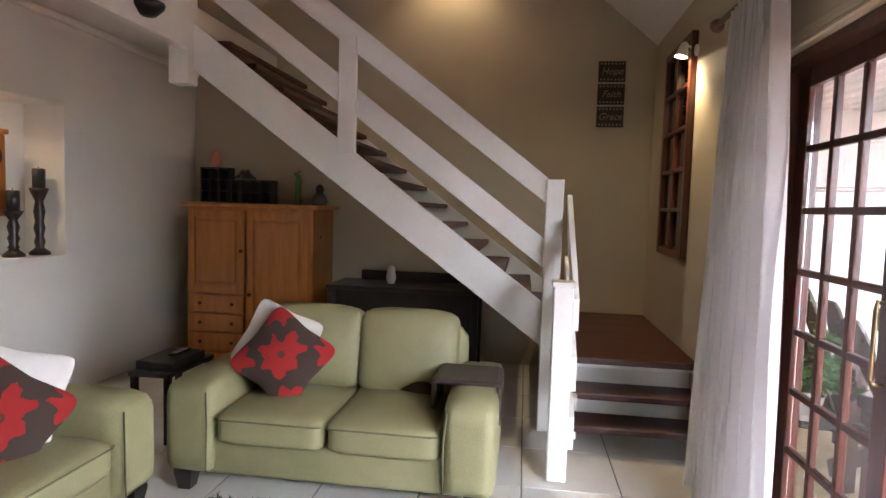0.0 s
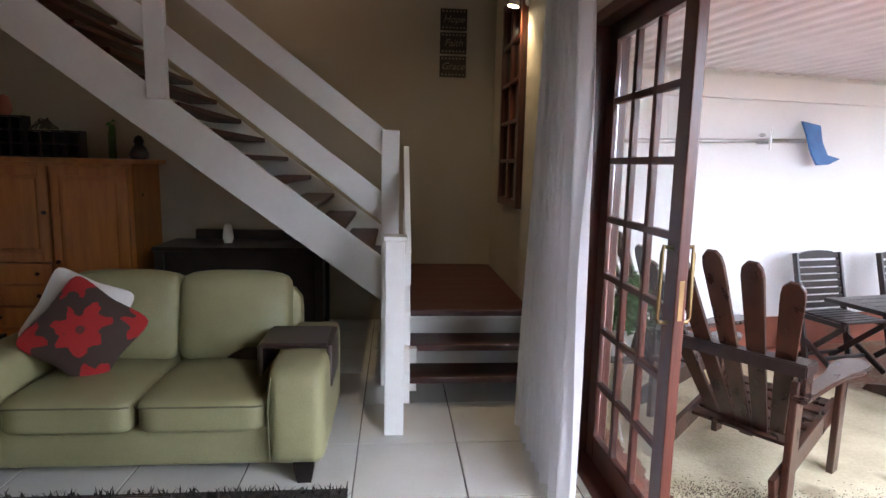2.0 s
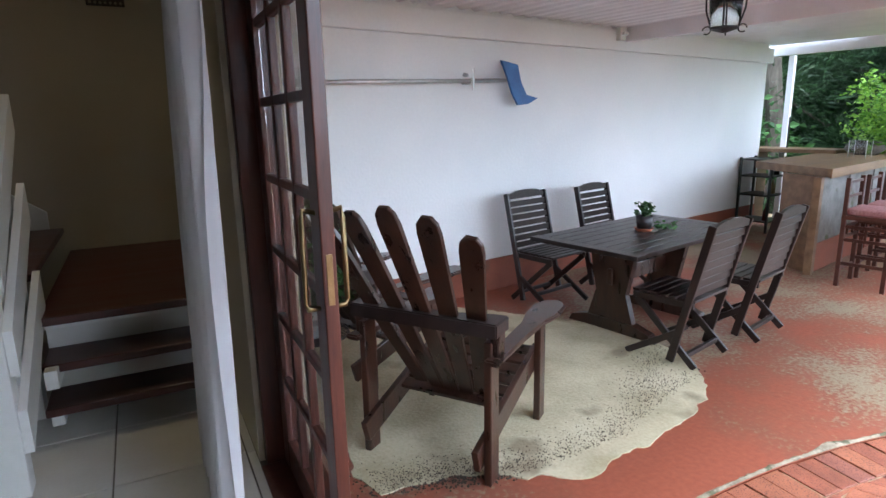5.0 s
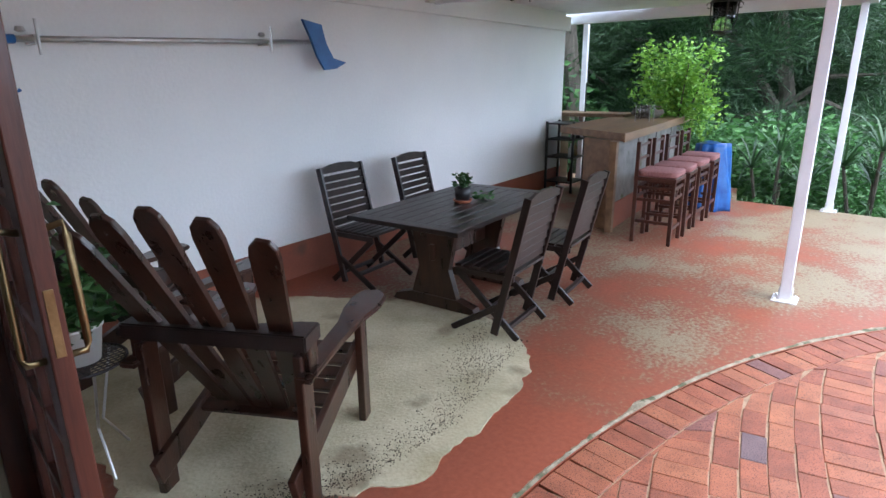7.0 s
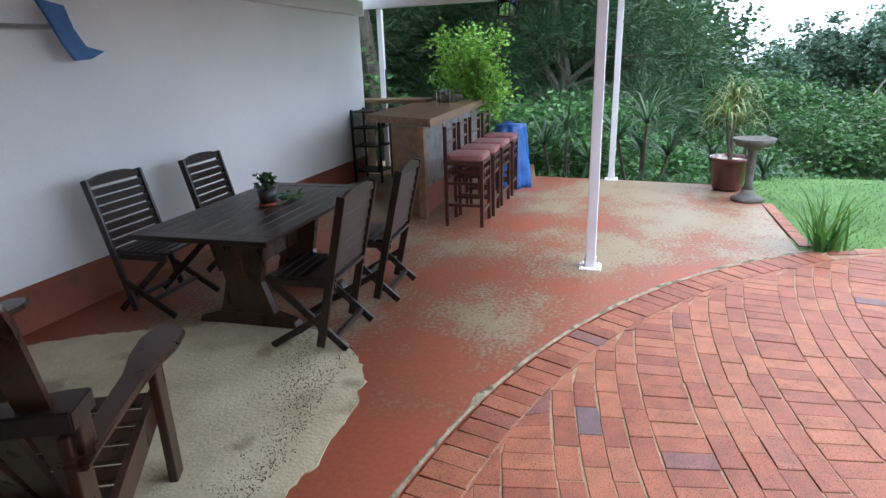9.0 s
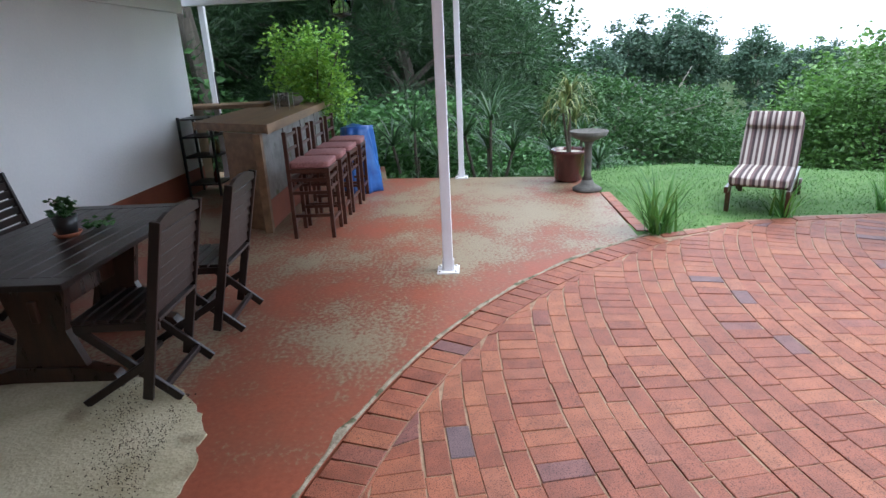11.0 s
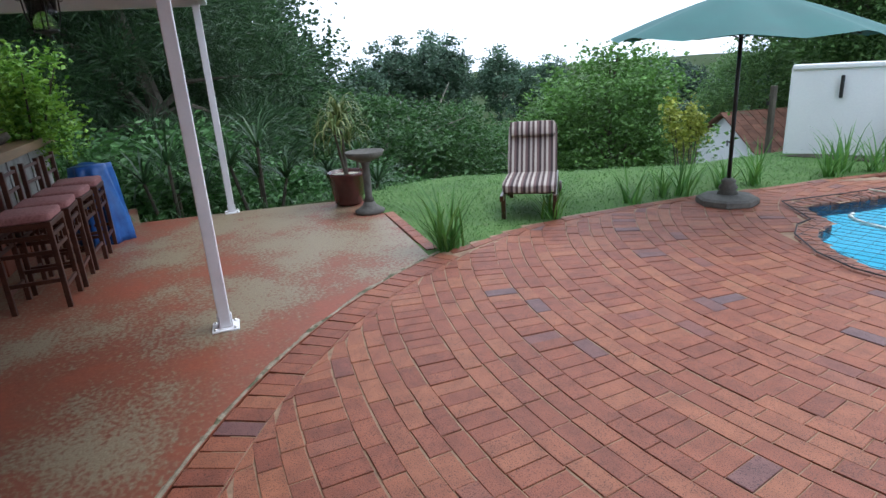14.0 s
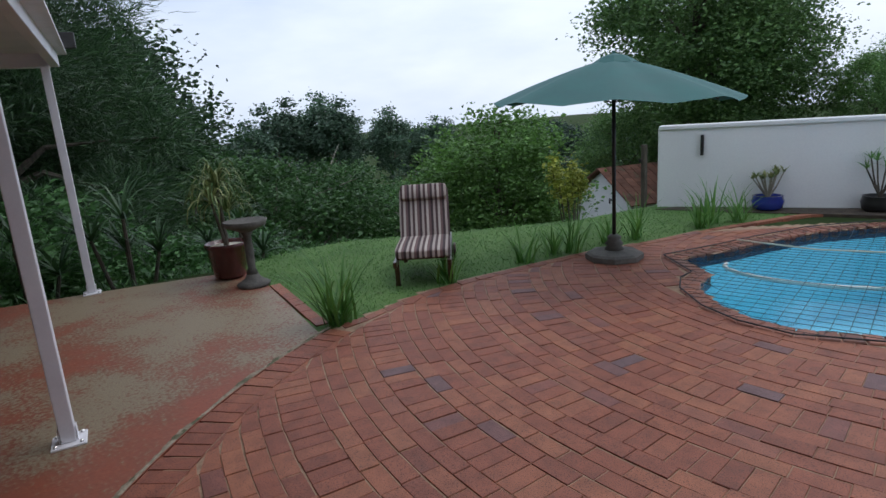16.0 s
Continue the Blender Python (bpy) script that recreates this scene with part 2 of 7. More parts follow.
def glass_mat():
    m, n, l, p = node_mat("clear_glass")
    p.inputs["Transmission Weight"].default_value, p.inputs["Roughness"].default_value, p.inputs["IOR"].default_value = 1.0, 0.01, 1.45
    p.inputs["Base Color"].default_value = (0.97, 0.98, 0.98, 1)
    return m


def mirror_mat():
    m, n, l, p = node_mat("silvered_mirror")
    p.inputs["Metallic"].default_value, p.inputs["Roughness"].default_value = 1.0, 0.03
    p.inputs["Base Color"].default_value = (0.12, 0.115, 0.105, 1)
    return m


def water_mat():
    """Still water: most light goes straight through, tinted; a part is mirrored off slow ripples."""
    m, n, l, p = node_mat("pool_water")
    w, b = n.new("ShaderNodeTexNoise"), n.new("ShaderNodeBump")
    w.inputs["Scale"].default_value = 5.0
    b.inputs["Strength"].default_value, b.inputs["Distance"].default_value = 0.12, 0.02
    l.new(w.outputs["Fac"], b.inputs["Height"])
    tr, gl, mx = n.new("ShaderNodeBsdfTransparent"), n.new("ShaderNodeBsdfGlossy"), n.new("ShaderNodeMixShader")
    tr.inputs["Color"].default_value = (0.72, 0.93, 0.98, 1)
    gl.inputs["Roughness"].default_value = 0.03
    l.new(b.outputs["Normal"], gl.inputs["Normal"])
    mx.inputs["Fac"].default_value = 0.13
    l.new(tr.outputs[0], mx.inputs[1])
    l.new(gl.outputs[0], mx.inputs[2])
    l.new(mx.outputs[0], n["Material Output"].inputs["Surface"])
    return m


def lit_mat(name, col, power):
    m, n, l, p = node_mat(name)
    p.inputs["Emission Color"].default_value, p.inputs["Emission Strength"].default_value = (*col, 1), power
    return m


def sheer_mat():
    m, n, l, p = node_mat("sheer_white_curtain")
    w = n.new("ShaderNodeTexNoise")
    w.inputs["Scale"].default_value = 180
    bp = n.new("ShaderNodeBump")
    bp.inputs["Strength"].default_value = 0.15
    l.new(w.outputs["Fac"], bp.inputs["Height"])
    l.new(bp.outputs["Normal"], p.inputs["Normal"])
    p.inputs["Base Color"].default_value, p.inputs["Roughness"].default_value = (0.80, 0.79, 0.80, 1), 0.9
    tr = n.new("ShaderNodeBsdfTranslucent")
    tr.inputs["Color"].default_value = (0.78, 0.77, 0.79, 1)
    mix = n.new("ShaderNodeMixShader")
    mix.inputs["Fac"].default_value = 0.45
    l.new(p.outputs[0], mix.inputs[1])
    l.new(tr.outputs[0], mix.inputs[2])
    l.new(mix.outputs[0], n["Material Output"].inputs["Surface"])
    return m


def slab_mat():
    """Red oxide floor paint, worn through to pale cement in blotches that thicken away from the wall."""
    m, n, l, p = node_mat("worn_red_floor_paint")
    tc = n.new("ShaderNodeTexCoord")
    n1, n2, n3 = (n.new("ShaderNodeTexNoise") for _ in range(3))
    for k, s, d in ((n1, 0.75, 8.0), (n2, 36.0, 8.0), (n3, 90.0, 4.0)):
        k.inputs["Scale"].default_value, k.inputs["Detail"].default_value = s, d
        l.new(tc.outputs["Object"], k.inputs["Vector"])
    n1.inputs["Roughness"].default_value = 0.72
    red = n.new("ShaderNodeValToRGB")
    red.color_ramp.elements[0].color, red.color_ramp.elements[1].color = (0.20, 0.047, 0.024, 1), (0.34, 0.094, 0.048, 1)
    l.new(n2.outputs["Fac"], red.inputs["Fac"])
    pale = n.new("ShaderNodeValToRGB")
    pale.color_ramp.elements[0].color, pale.color_ramp.elements[1].color = (0.14, 0.10, 0.064, 1), (0.34, 0.275, 0.175, 1)
    l.new(n3.outputs["Fac"], pale.inputs["Fac"])
    sep = n.new("ShaderNodeSeparateXYZ")
    l.new(tc.outputs["Object"], sep.inputs["Vector"])
    far = n.new("ShaderNodeMapRange")
    far.inputs["From Min"].default_value, far.inputs["From Max"].default_value = 3.4, 7.5
    far.inputs["To Min"].default_value, far.inputs["To Max"].default_value = -0.065, 0.06
    l.new(sep.outputs["X"], far.inputs["Value"])
    a1, a2 = n.new("ShaderNodeMath"), n.new("ShaderNodeMath")
    a1.operation, a2.operation = "ADD", "MULTIPLY_ADD"
    a2.inputs[1].default_value = 0.5
    l.new(n1.outputs["Fac"], a1.inputs[0])
    l.new(far.outputs["Result"], a1.inputs[1])
    l.new(n2.outputs["Fac"], a2.inputs[0])
    l.new(a1.outputs[0], a2.inputs[2])
    cut = n.new("ShaderNodeValToRGB")
    cut.color_ramp.elements[0].position, cut.color_ramp.elements[1].position = 0.745, 0.85
    l.new(a2.outputs[0], cut.inputs["Fac"])
    mx = n.new("ShaderNodeMix")
    mx.data_type = "RGBA"
    l.new(cut.outputs["Color"], mx.inputs["Factor"])
    grime, gf = n.new("ShaderNodeMix"), n.new("ShaderNodeMapRange")
    grime.data_type = "RGBA"
    grime.inputs["B"].default_value = (0.15, 0.075, 0.044, 1)
    gf.inputs["From Min"].default_value, gf.inputs["From Max"].default_value = 0.38, 0.60
    gf.inputs["To Max"].default_value = 0.8
    l.new(a1.outputs[0], gf.inputs["Value"])
    l.new(gf.outputs["Result"], grime.inputs["Factor"])
    l.new(red.outputs["Color"], grime.inputs["A"])
    l.new(grime.outputs["Result"], mx.inputs["A"])
    l.new(pale.outputs["Color"], mx.inputs["B"])
    l.new(mx.outputs["Result"], p.inputs["Base Color"])
    p.inputs["Roughness"].default_value = 0.55
    bp = n.new("ShaderNodeBump")
    bp.inputs["Strength"].default_value, bp.inputs["Distance"].default_value = 0.3, 0.01
    l.new(a2.outputs[0], bp.inputs["Height"])
    l.new(bp.outputs["Normal"], p.inputs["Normal"])
    return m


def brick_mat():
    """Speckled clay pavers: orange-red, each brick its own tone, a few grey-blue."""
    m, n, l, p = node_mat("speckled_clay_paver")
    tc, oi, geo = n.new("ShaderNodeTexCoord"), n.new("ShaderNodeObjectInfo"), n.new("ShaderNodeNewGeometry")
    rnd = n.new("ShaderNodeMath")
    rnd.operation = "ADD"
    l.new(oi.outputs["Random"], rnd.inputs[0])
    l.new(geo.outputs["Random Per Island"], rnd.inputs[1])
    fr = n.new("ShaderNodeMath")
    fr.operation = "FRACT"
    l.new(rnd.outputs[0], fr.inputs[0])
    tone = n.new("ShaderNodeValToRGB")
    e = tone.color_ramp.elements
    e[0].position, e[0].color = 0.0, (0.255, 0.078, 0.043, 1)
    e[1].position, e[1].color = 1.0, (0.15, 0.098, 0.105, 1)
    for pos, col in ((0.45, (0.305, 0.094, 0.05, 1)), (0.92, (0.365, 0.132, 0.066, 1)), (0.972, (0.25, 0.085, 0.06, 1))):
        k = e.new(pos)
        k.color = col
    l.new(fr.outputs[0], tone.inputs["Fac"])
    sp, bl = n.new("ShaderNodeTexNoise"), n.new("ShaderNodeTexNoise")
    sp.inputs["Scale"].default_value, bl.inputs["Scale"].default_value = 170.0, 9.0
    bl.inputs["Detail"].default_value = 6.0
    l.new(geo.outputs["Position"], sp.inputs["Vector"])
    l.new(geo.outputs["Position"], bl.inputs["Vector"])
    dots = n.new("ShaderNodeValToRGB")
    dots.color_ramp.elements[0].position, dots.color_ramp.elements[1].position = 0.33, 0.47
    dots.color_ramp.elements[0].color = (0.35, 0.35, 0.38, 1)
    l.new(sp.outputs["Fac"], dots.inputs["Fac"])
    bands = n.new("ShaderNodeValToRGB")
    bands.color_ramp.elements[0].position, bands.color_ramp.elements[1].position = 0.3, 0.65
    bands.color_ramp.elements[0].color = (0.68, 0.68, 0.70, 1)
    l.new(bl.outputs["Fac"], bands.inputs["Fac"])
    m1, m2 = n.new("ShaderNodeMix"), n.new("ShaderNodeMix")
    for mm in (m1, m2):
        mm.data_type, mm.blend_type = "RGBA", "MULTIPLY"
        mm.inputs["Factor"].default_value = 1.0
    l.new(tone.outputs["Color"], m1.inputs["A"])
    l.new(dots.outputs["Color"], m1.inputs["B"])
    l.new(m1.outputs["Result"], m2.inputs["A"])
    l.new(bands.outputs["Color"], m2.inputs["B"])
    l.new(m2.outputs["Result"], p.inputs["Base Color"])
    p.inputs["Roughness"].default_value = 0.62
    bp = n.new("ShaderNodeBump")
    bp.inputs["Strength"].default_value, bp.inputs["Distance"].default_value = 0.35, 0.006
    l.new(sp.outputs["Fac"], bp.inputs["Height"])
    l.new(bp.outputs["Normal"], p.inputs["Normal"])
    return m


def stripes(name, axis, period, cols):
    """Woven stripes across an axis of the thing."""
    m, n, l, p = node_mat(name)
    tc, sep = n.new("ShaderNodeTexCoord"), n.new("ShaderNodeSeparateXYZ")
    l.new(tc.outputs["Object"], sep.inputs["Vector"])
    d = n.new("ShaderNodeMath")
    d.operation = "DIVIDE"
    d.inputs[1].default_value = period
    l.new(sep.outputs[axis], d.inputs[0])
    f = n.new("ShaderNodeMath")
    f.operation = "FRACT"
    l.new(d.outputs[0], f.inputs[0])
    r = n.new("ShaderNodeValToRGB")
    r.color_ramp.interpolation = "CONSTANT"
    e = r.color_ramp.elements
    e[0].color, e[1].position, e[1].color = (*cols[0], 1), 1 / len(cols), (*cols[1], 1)
    for k in range(2, len(cols)):
        x = e.new(k / len(cols))
        x.color = (*cols[k], 1)
    l.new(f.outputs[0], r.inputs["Fac"])
    l.new(r.outputs["Color"], p.inputs["Base Color"])
    p.inputs["Roughness"].default_value = 0.9
    nz, bp = n.new("ShaderNodeTexNoise"), n.new("ShaderNodeBump")
    nz.inputs["Scale"].default_value = 150
    bp.inputs["Strength"].default_value = 0.15
    l.new(nz.outputs["Fac"], bp.inputs["Height"])
    l.new(bp.outputs["Normal"], p.inputs["Normal"])
    return m


M_GLASS, M_MIRROR, M_WATER, M_SHEER = glass_mat(), mirror_mat(), water_mat(), sheer_mat()
M_SLAB, M_BRICK = slab_mat(), brick_mat()
M_LOUNGE = stripes("striped_lounger_fabric", "X", 0.125, [(0.09, 0.055, 0.055), (0.5, 0.44, 0.38), (0.16, 0.10, 0.095), (0.06, 0.04, 0.042), (0.40, 0.34, 0.30)])
M_BULB = lit_mat("warm_spot_bulb", (1.0, 0.82, 0.5), 14.0)


# ---- mesh tools ----
def box(bm, c, s, m=None, bevel=0.0):
    """A box of size s about c, its edges rounded by bevel."""
    r = bmesh.ops.create_cube(bm, size=1.0)
    vs = r["verts"]
    for v in vs:
        v.co = Vector((v.co.x * s[0] + c[0], v.co.y * s[1] + c[1], v.co.z * s[2] + c[2]))
    if m is not None:
        bmesh.ops.transform(bm, matrix=m, verts=vs)
    if bevel:
        es = list({e for v in vs for e in v.link_edges})
        bmesh.ops.bevel(bm, geom=es, offset=bevel, segments=2 if bevel < 0.02 else 4, profile=0.5, affect="EDGES")


def prism(bm, pts, z0, z1, m=None):
    """An upright prism over a plan outline, from z0 to z1."""
    lo = [bm.verts.new((x, y, z0)) for x, y in pts]
    hi = [bm.verts.new((x, y, z1)) for x, y in pts]
    k = len(pts)
    bm.faces.new(lo[::-1])
    bm.faces.new(hi)
    for i in range(k):
        bm.faces.new((lo[i], lo[(i + 1) % k], hi[(i + 1) % k], hi[i]))
    if m is not None:
        bmesh.ops.transform(bm, matrix=m, verts=lo + hi)


def lathe(bm, prof, seg=20, m=None):
    """A turned shape about z, from (radius, height) pairs."""
    rings = [[bm.verts.new((r * math.cos(6.28319 * i / seg), r * math.sin(6.28319 * i / seg), z)) for i in range(seg)] for r, z in prof]
    for a, b in zip(rings, rings[1:]):
        for i in range(seg):
            bm.faces.new((a[i], a[(i + 1) % seg], b[(i + 1) % seg], b[i]))
    bm.faces.new(rings[0][::-1])
    bm.faces.new(rings[-1])
    if m is not None:
        bmesh.ops.transform(bm, matrix=m, verts=[v for r in rings for v in r])


def tube(bm, pts, r0, r1=None, seg=8):
    """A round rod along points, tapering from r0 to r1."""
    r1 = r0 if r1 is None else r1
    pts = [Vector(p) for p in pts]
    rings = []
    for i, p in enumerate(pts):
        d = (pts[min(i + 1, len(pts) - 1)] - pts[max(i - 1, 0)]).normalized()
        a = d.cross(Vector((0, 0, 1)) if abs(d.z) < 0.9 else Vector((1, 0, 0))).normalized()
        b = d.cross(a)
        r = r0 + (r1 - r0) * i / (len(pts) - 1)
        rings.append([bm.verts.new(p + r * (math.cos(6.28319 * k / seg) * a + math.sin(6.28319 * k / seg) * b)) for k in range(seg)])
    for a, b in zip(rings, rings[1:]):
        for k in range(seg):
            bm.faces.new((a[k], a[(k + 1) % seg], b[(k + 1) % seg], b[k]))
    bm.faces.new(rings[0][::-1])
    bm.faces.new(rings[-1])


def slat(bm, a, b, w, t, up=(0, 0, 1), bevel=0.004):
    """A board from a to b, w wide across up and t thick."""
    a, b = Vector(a), Vector(b)
    d = (b - a).normalized()
    side = d.cross(Vector(up)).normalized()
    top = side.cross(d)
    m = Matrix((( *d, 0), (*side, 0), (*top, 0), (0, 0, 0, 1))).transposed()
    box(bm, (0, 0, 0), ((b - a).length, w, t), Matrix.Translation((a + b) / 2) @ m, bevel)


def made(name, bm, material, smooth=False):
    bmesh.ops.recalc_face_normals(bm, faces=bm.faces[:])
    me = bpy.data.meshes.new(name)
    bm.to_mesh(me)
    bm.free()
    me.materials.append(material)
    if smooth:
        me.polygons.foreach_set("use_smooth", [True] * len(me.polygons))
    return me


def part(name, bm, material, parent, label="", smooth=False):
    """Links a bmesh as one mesh under a thing or a part."""
    me = bm if isinstance(bm, bpy.types.Mesh) else made(name, bm, material, smooth)
    ob = new(name, me)
    ob.parent = parent
    return tagged(ob, label)


def thing(name, m, label, category, group="", kind=""):
    ob = new(name)
    ob.empty_display_size = 0.1
    ob.matrix_world = m
    return tagged(ob, label, category, group, kind)


def solid(name, bm, material, label, category, m=None, kind="", group="", smooth=False):
    """A thing of one mesh."""
    ob = new(name, made(name, bm, material, smooth))
    if m is not None:
        ob.matrix_world = m
    return tagged(ob, label, category, group, kind)


def quick(fn, *a, **k):
    bm = bmesh.new()
    fn(bm, *a, **k)
    return bm


def soft_box(size, puff=0.06, n=10, seam=0.0):
    """A stuffed cushion: a box whose faces swell and whose edges are round."""
    bm = bmesh.new()
    bmesh.ops.create_cube(bm, size=2.0)
    bmesh.ops.subdivide_edges(bm, edges=bm.edges[:], cuts=n, use_grid_fill=True)
    sx, sy, sz = (v / 2 for v in size)
    for v in bm.verts:
        x, y, z = v.co
        r = 9.0
        k = (abs(x) ** r + abs(y) ** r + abs(z) ** r) ** (1 / r)
        x, y, z = x / k, y / k, z / k
        sw = puff * (1 - x * x) * (1 - y * y)
        wob = noise.noise(Vector((x * 1.7 + sx, y * 1.7, z + sz))) * 0.012
        v.co = Vector((x * sx, y * sy, z * (sz + sw) + wob * (1 - abs(z)) + (0.5 * wob if z > 0 else 0)))
    return bm


def leaves_mesh(name, centres, size, material, seed, per=1, flat=0.4, long=1.6, fold=0.25):
    """Many small folded leaves, one to four at each centre, facing all ways."""
    rng = np.random.default_rng(seed)
    c = np.repeat(np.asarray(centres, float), per, axis=0)
    k = len(c)
    c = c + rng.normal(0, size * 0.8, (k, 3)) * (per > 1)
    d = rng.normal(0, 1, (k, 3))
    d[:, 2] *= flat
    d /= np.linalg.norm(d, axis=1)[:, None]
    u = np.cross(d, rng.normal(0, 1, (k, 3)))
    u /= np.linalg.norm(u, axis=1)[:, None]
    w = np.cross(d, u)
    s = size * rng.uniform(0.6, 1.3, k)[:, None]
    tip, root = c + d * s * long / 2, c - d * s * long / 2
    l, r = c + u * s * 0.5 + w * s * fold, c - u * s * 0.5 + w * s * fold
    verts = np.stack([root, l, tip, r], 1).reshape(-1, 3)
    idx = np.arange(k) * 4
    faces = np.stack([idx, idx + 1, idx + 2, idx + 3], 1)
    me = bpy.data.meshes.new(name)
    me.from_pydata(verts.tolist(), [], faces.tolist())
    me.materials.append(material)
    return me


def blades_mesh(name, roots, lean, length, width, material, seed, droop=0.5, seg=4):
    """Arching strap leaves or grass blades from the roots, each in seg bends."""
    rng = np.random.default_rng(seed)
    verts, faces = [], []
    for x, y, z in roots:
        a = rng.uniform(0, 6.283)
        ln, le = length * rng.uniform(0.6, 1.15), lean * rng.uniform(0.3, 1.3)
        dx, dy = math.cos(a), math.sin(a)
        base = len(verts)
        px, pz, el = 0.0, 0.0, math.pi / 2 - le
        for i in range(seg + 1):
            w = width * (1 - (i / seg) ** 2) + 0.0005
            verts += [(x + dx * px - dy * w, y + dy * px + dx * w, z + pz), (x + dx * px + dy * w, y + dy * px - dx * w, z + pz)]
            px, pz = px + math.cos(el) * ln / seg, pz + math.sin(el) * ln / seg
            el -= droop * (i + 1) / seg * rng.uniform(0.7, 1.3)
        for i in range(seg):
            b = base + 2 * i
            faces.append((b, b + 1, b + 3, b + 2))
    me = bpy.data.meshes.new(name)
    me.from_pydata(verts, [], faces)
    me.materials.append(material)
    return me


MI = pose(1.84, 6.78, 0, 0, 0, -9.5)  # the living room's own axes: x towards the door wall, y towards the stairs


def structure(name, bm, material, label, category, m=None):
    return solid(name, bm, material, label, category, m, "structure")

# ---- the house: floor, walls, ceilings ----
BACK, LEFT, SOUTH = 1.9, -4.94, -6.2
structure("floor", quick(prism, [(LEFT - 0.3, SOUTH), (0.24, SOUTH), (0.24, BACK), (LEFT - 0.3, BACK)], -0.15, -0.006), M_GROUT, "tiled living room floor with dark grout", "floor", MI)
structure("wall_north", quick(box, ((LEFT + 0.25) / 2, BACK + 0.12, 3.2), (-LEFT + 0.55, 0.24, 6.6)), M_CREAM, "plain cream painted wall behind the stairs", "wall", MI)
structure("wall_south", quick(box, ((LEFT - 0.05) / 2, SOUTH - 0.12, 3.25), (-LEFT + 0.55, 0.24, 6.5)), M_CREAM, "plain cream painted end wall", "wall", MI)
bm = bmesh.new()
NQ0, NQ1, NZ0, NZ1 = -1.7, 0.0, 1.165, 2.365
box(bm, (LEFT - 0.175, (BACK + NQ1) / 2, 3.2), (0.35, BACK - NQ1, 6.6))
box(bm, (LEFT - 0.175, (SOUTH + NQ0) / 2, 3.2), (0.35, NQ0 - SOUTH, 6.6))
box(bm, (LEFT - 0.175, (NQ0 + NQ1) / 2, NZ0 / 2), (0.35, NQ1 - NQ0, NZ0))
box(bm, (LEFT - 0.175, (NQ0 + NQ1) / 2, (NZ1 + 6.5) / 2), (0.35, NQ1 - NQ0, 6.5 - NZ1))
box(bm, (LEFT - 0.38, (NQ0 + NQ1) / 2, (NZ0 + NZ1) / 2), (0.05, NQ1 - NQ0 + 0.2, NZ1 - NZ0 + 0.2))
structure("wall_west", bm, M_GREY_WALL, "pale painted wall with a recessed niche", "wall", MI)
bm = bmesh.new()
for a, b, c, d in ((NQ1 - 0.0, NQ1 + 0.035, NZ0 - 0.035, NZ1 + 0.035), (NQ0 - 0.035, NQ0, NZ0 - 0.035, NZ1 + 0.035), (NQ0, NQ1, NZ1, NZ1 + 0.035), (NQ0, NQ1, NZ0 - 0.035, NZ0)):
    box(bm, (LEFT + 0.007, (a + b) / 2, (c + d) / 2), (0.014, b - a, d - c), bevel=0.004)
structure("trim", bm, M_GREY_WALL, "thin plaster moulding round the wall niche", "trim", MI)
# the door wall, with the wide opening of the french doors
DQ0, DQ1, DZ = -4.45, -0.98, 2.42
bm = bmesh.new()
box(bm, (0.125, (BACK + DQ1) / 2, 3.2), (0.25, BACK - DQ1, 6.6))
box(bm, (0.125, (SOUTH - 0.24 + DQ0) / 2, 3.2), (0.25, DQ0 - SOUTH + 0.24, 6.6))
box(bm, (0.125, (DQ0 + DQ1) / 2, (DZ + 6.5) / 2), (0.25, DQ1 - DQ0, 6.5 - DZ))
structure("wall_east", bm, M_CREAM, "cream painted wall with the door opening", "wall", MI)
bm = bmesh.new()
box(bm, (-0.012, (DQ0 + DQ1) / 2, DZ + 0.05), (0.024, DQ1 - DQ0 + 0.2, 0.05), bevel=0.006)
box(bm, (0.0, (DQ0 + DQ1) / 2, DZ + 0.012), (0.05, DQ1 - DQ0 + 0.1, 0.02), bevel=0.004)
structure("door_moulding", bm, M_CREAM, "cream plaster moulding over the door", "trim", MI)
# the loft floor on the left and the sloping roof ceiling over the stairs
bm = bmesh.new()
box(bm, ((LEFT - 3.98) / 2, (BACK + SOUTH) / 2, 3.14), (-3.98 - LEFT, BACK - SOUTH, 0.16))
structure("ceiling", bm, M_CEIL, "white painted underside of the loft floor", "ceiling", MI)
structure("cornice", quick(box, (LEFT + 0.03, (BACK + SOUTH) / 2, 3.03), (0.06, BACK - SOUTH, 0.06), None, 0.02), M_CEIL, "white cornice between wall and ceiling", "trim", MI)
structure("loft_edge_beam", quick(box, (-3.93, (SOUTH + 0.1) / 2, 3.02), (0.1, 0.1 - SOUTH, 0.42), None, 0.008), M_WHITE_WOOD, "white boxed beam along the loft edge", "beam", MI)
bm = bmesh.new()
v = [bm.verts.new(p) for p in ((0.3, SOUTH - 0.2, 3.05), (0.3, BACK + 0.2, 3.05), (-3.4, BACK + 0.2, 6.2), (-3.4, SOUTH - 0.2, 6.2), (LEFT - 0.4, BACK + 0.2, 6.4), (LEFT - 0.4, SOUTH - 0.2, 6.4))]
bm.faces.new(v[:4])
bm.faces.new((v[3], v[2], v[4], v[5]))
g = bmesh.ops.extrude_face_region(bm, geom=bm.faces[:])
bmesh.ops.translate(bm, verts=[e for e in g["geom"] if isinstance(e, bmesh.types.BMVert)], vec=(0.1, 0, 0.15))
structure("roof_ceiling", bm, M_CEIL, "white sloping roof ceiling", "ceiling", MI)

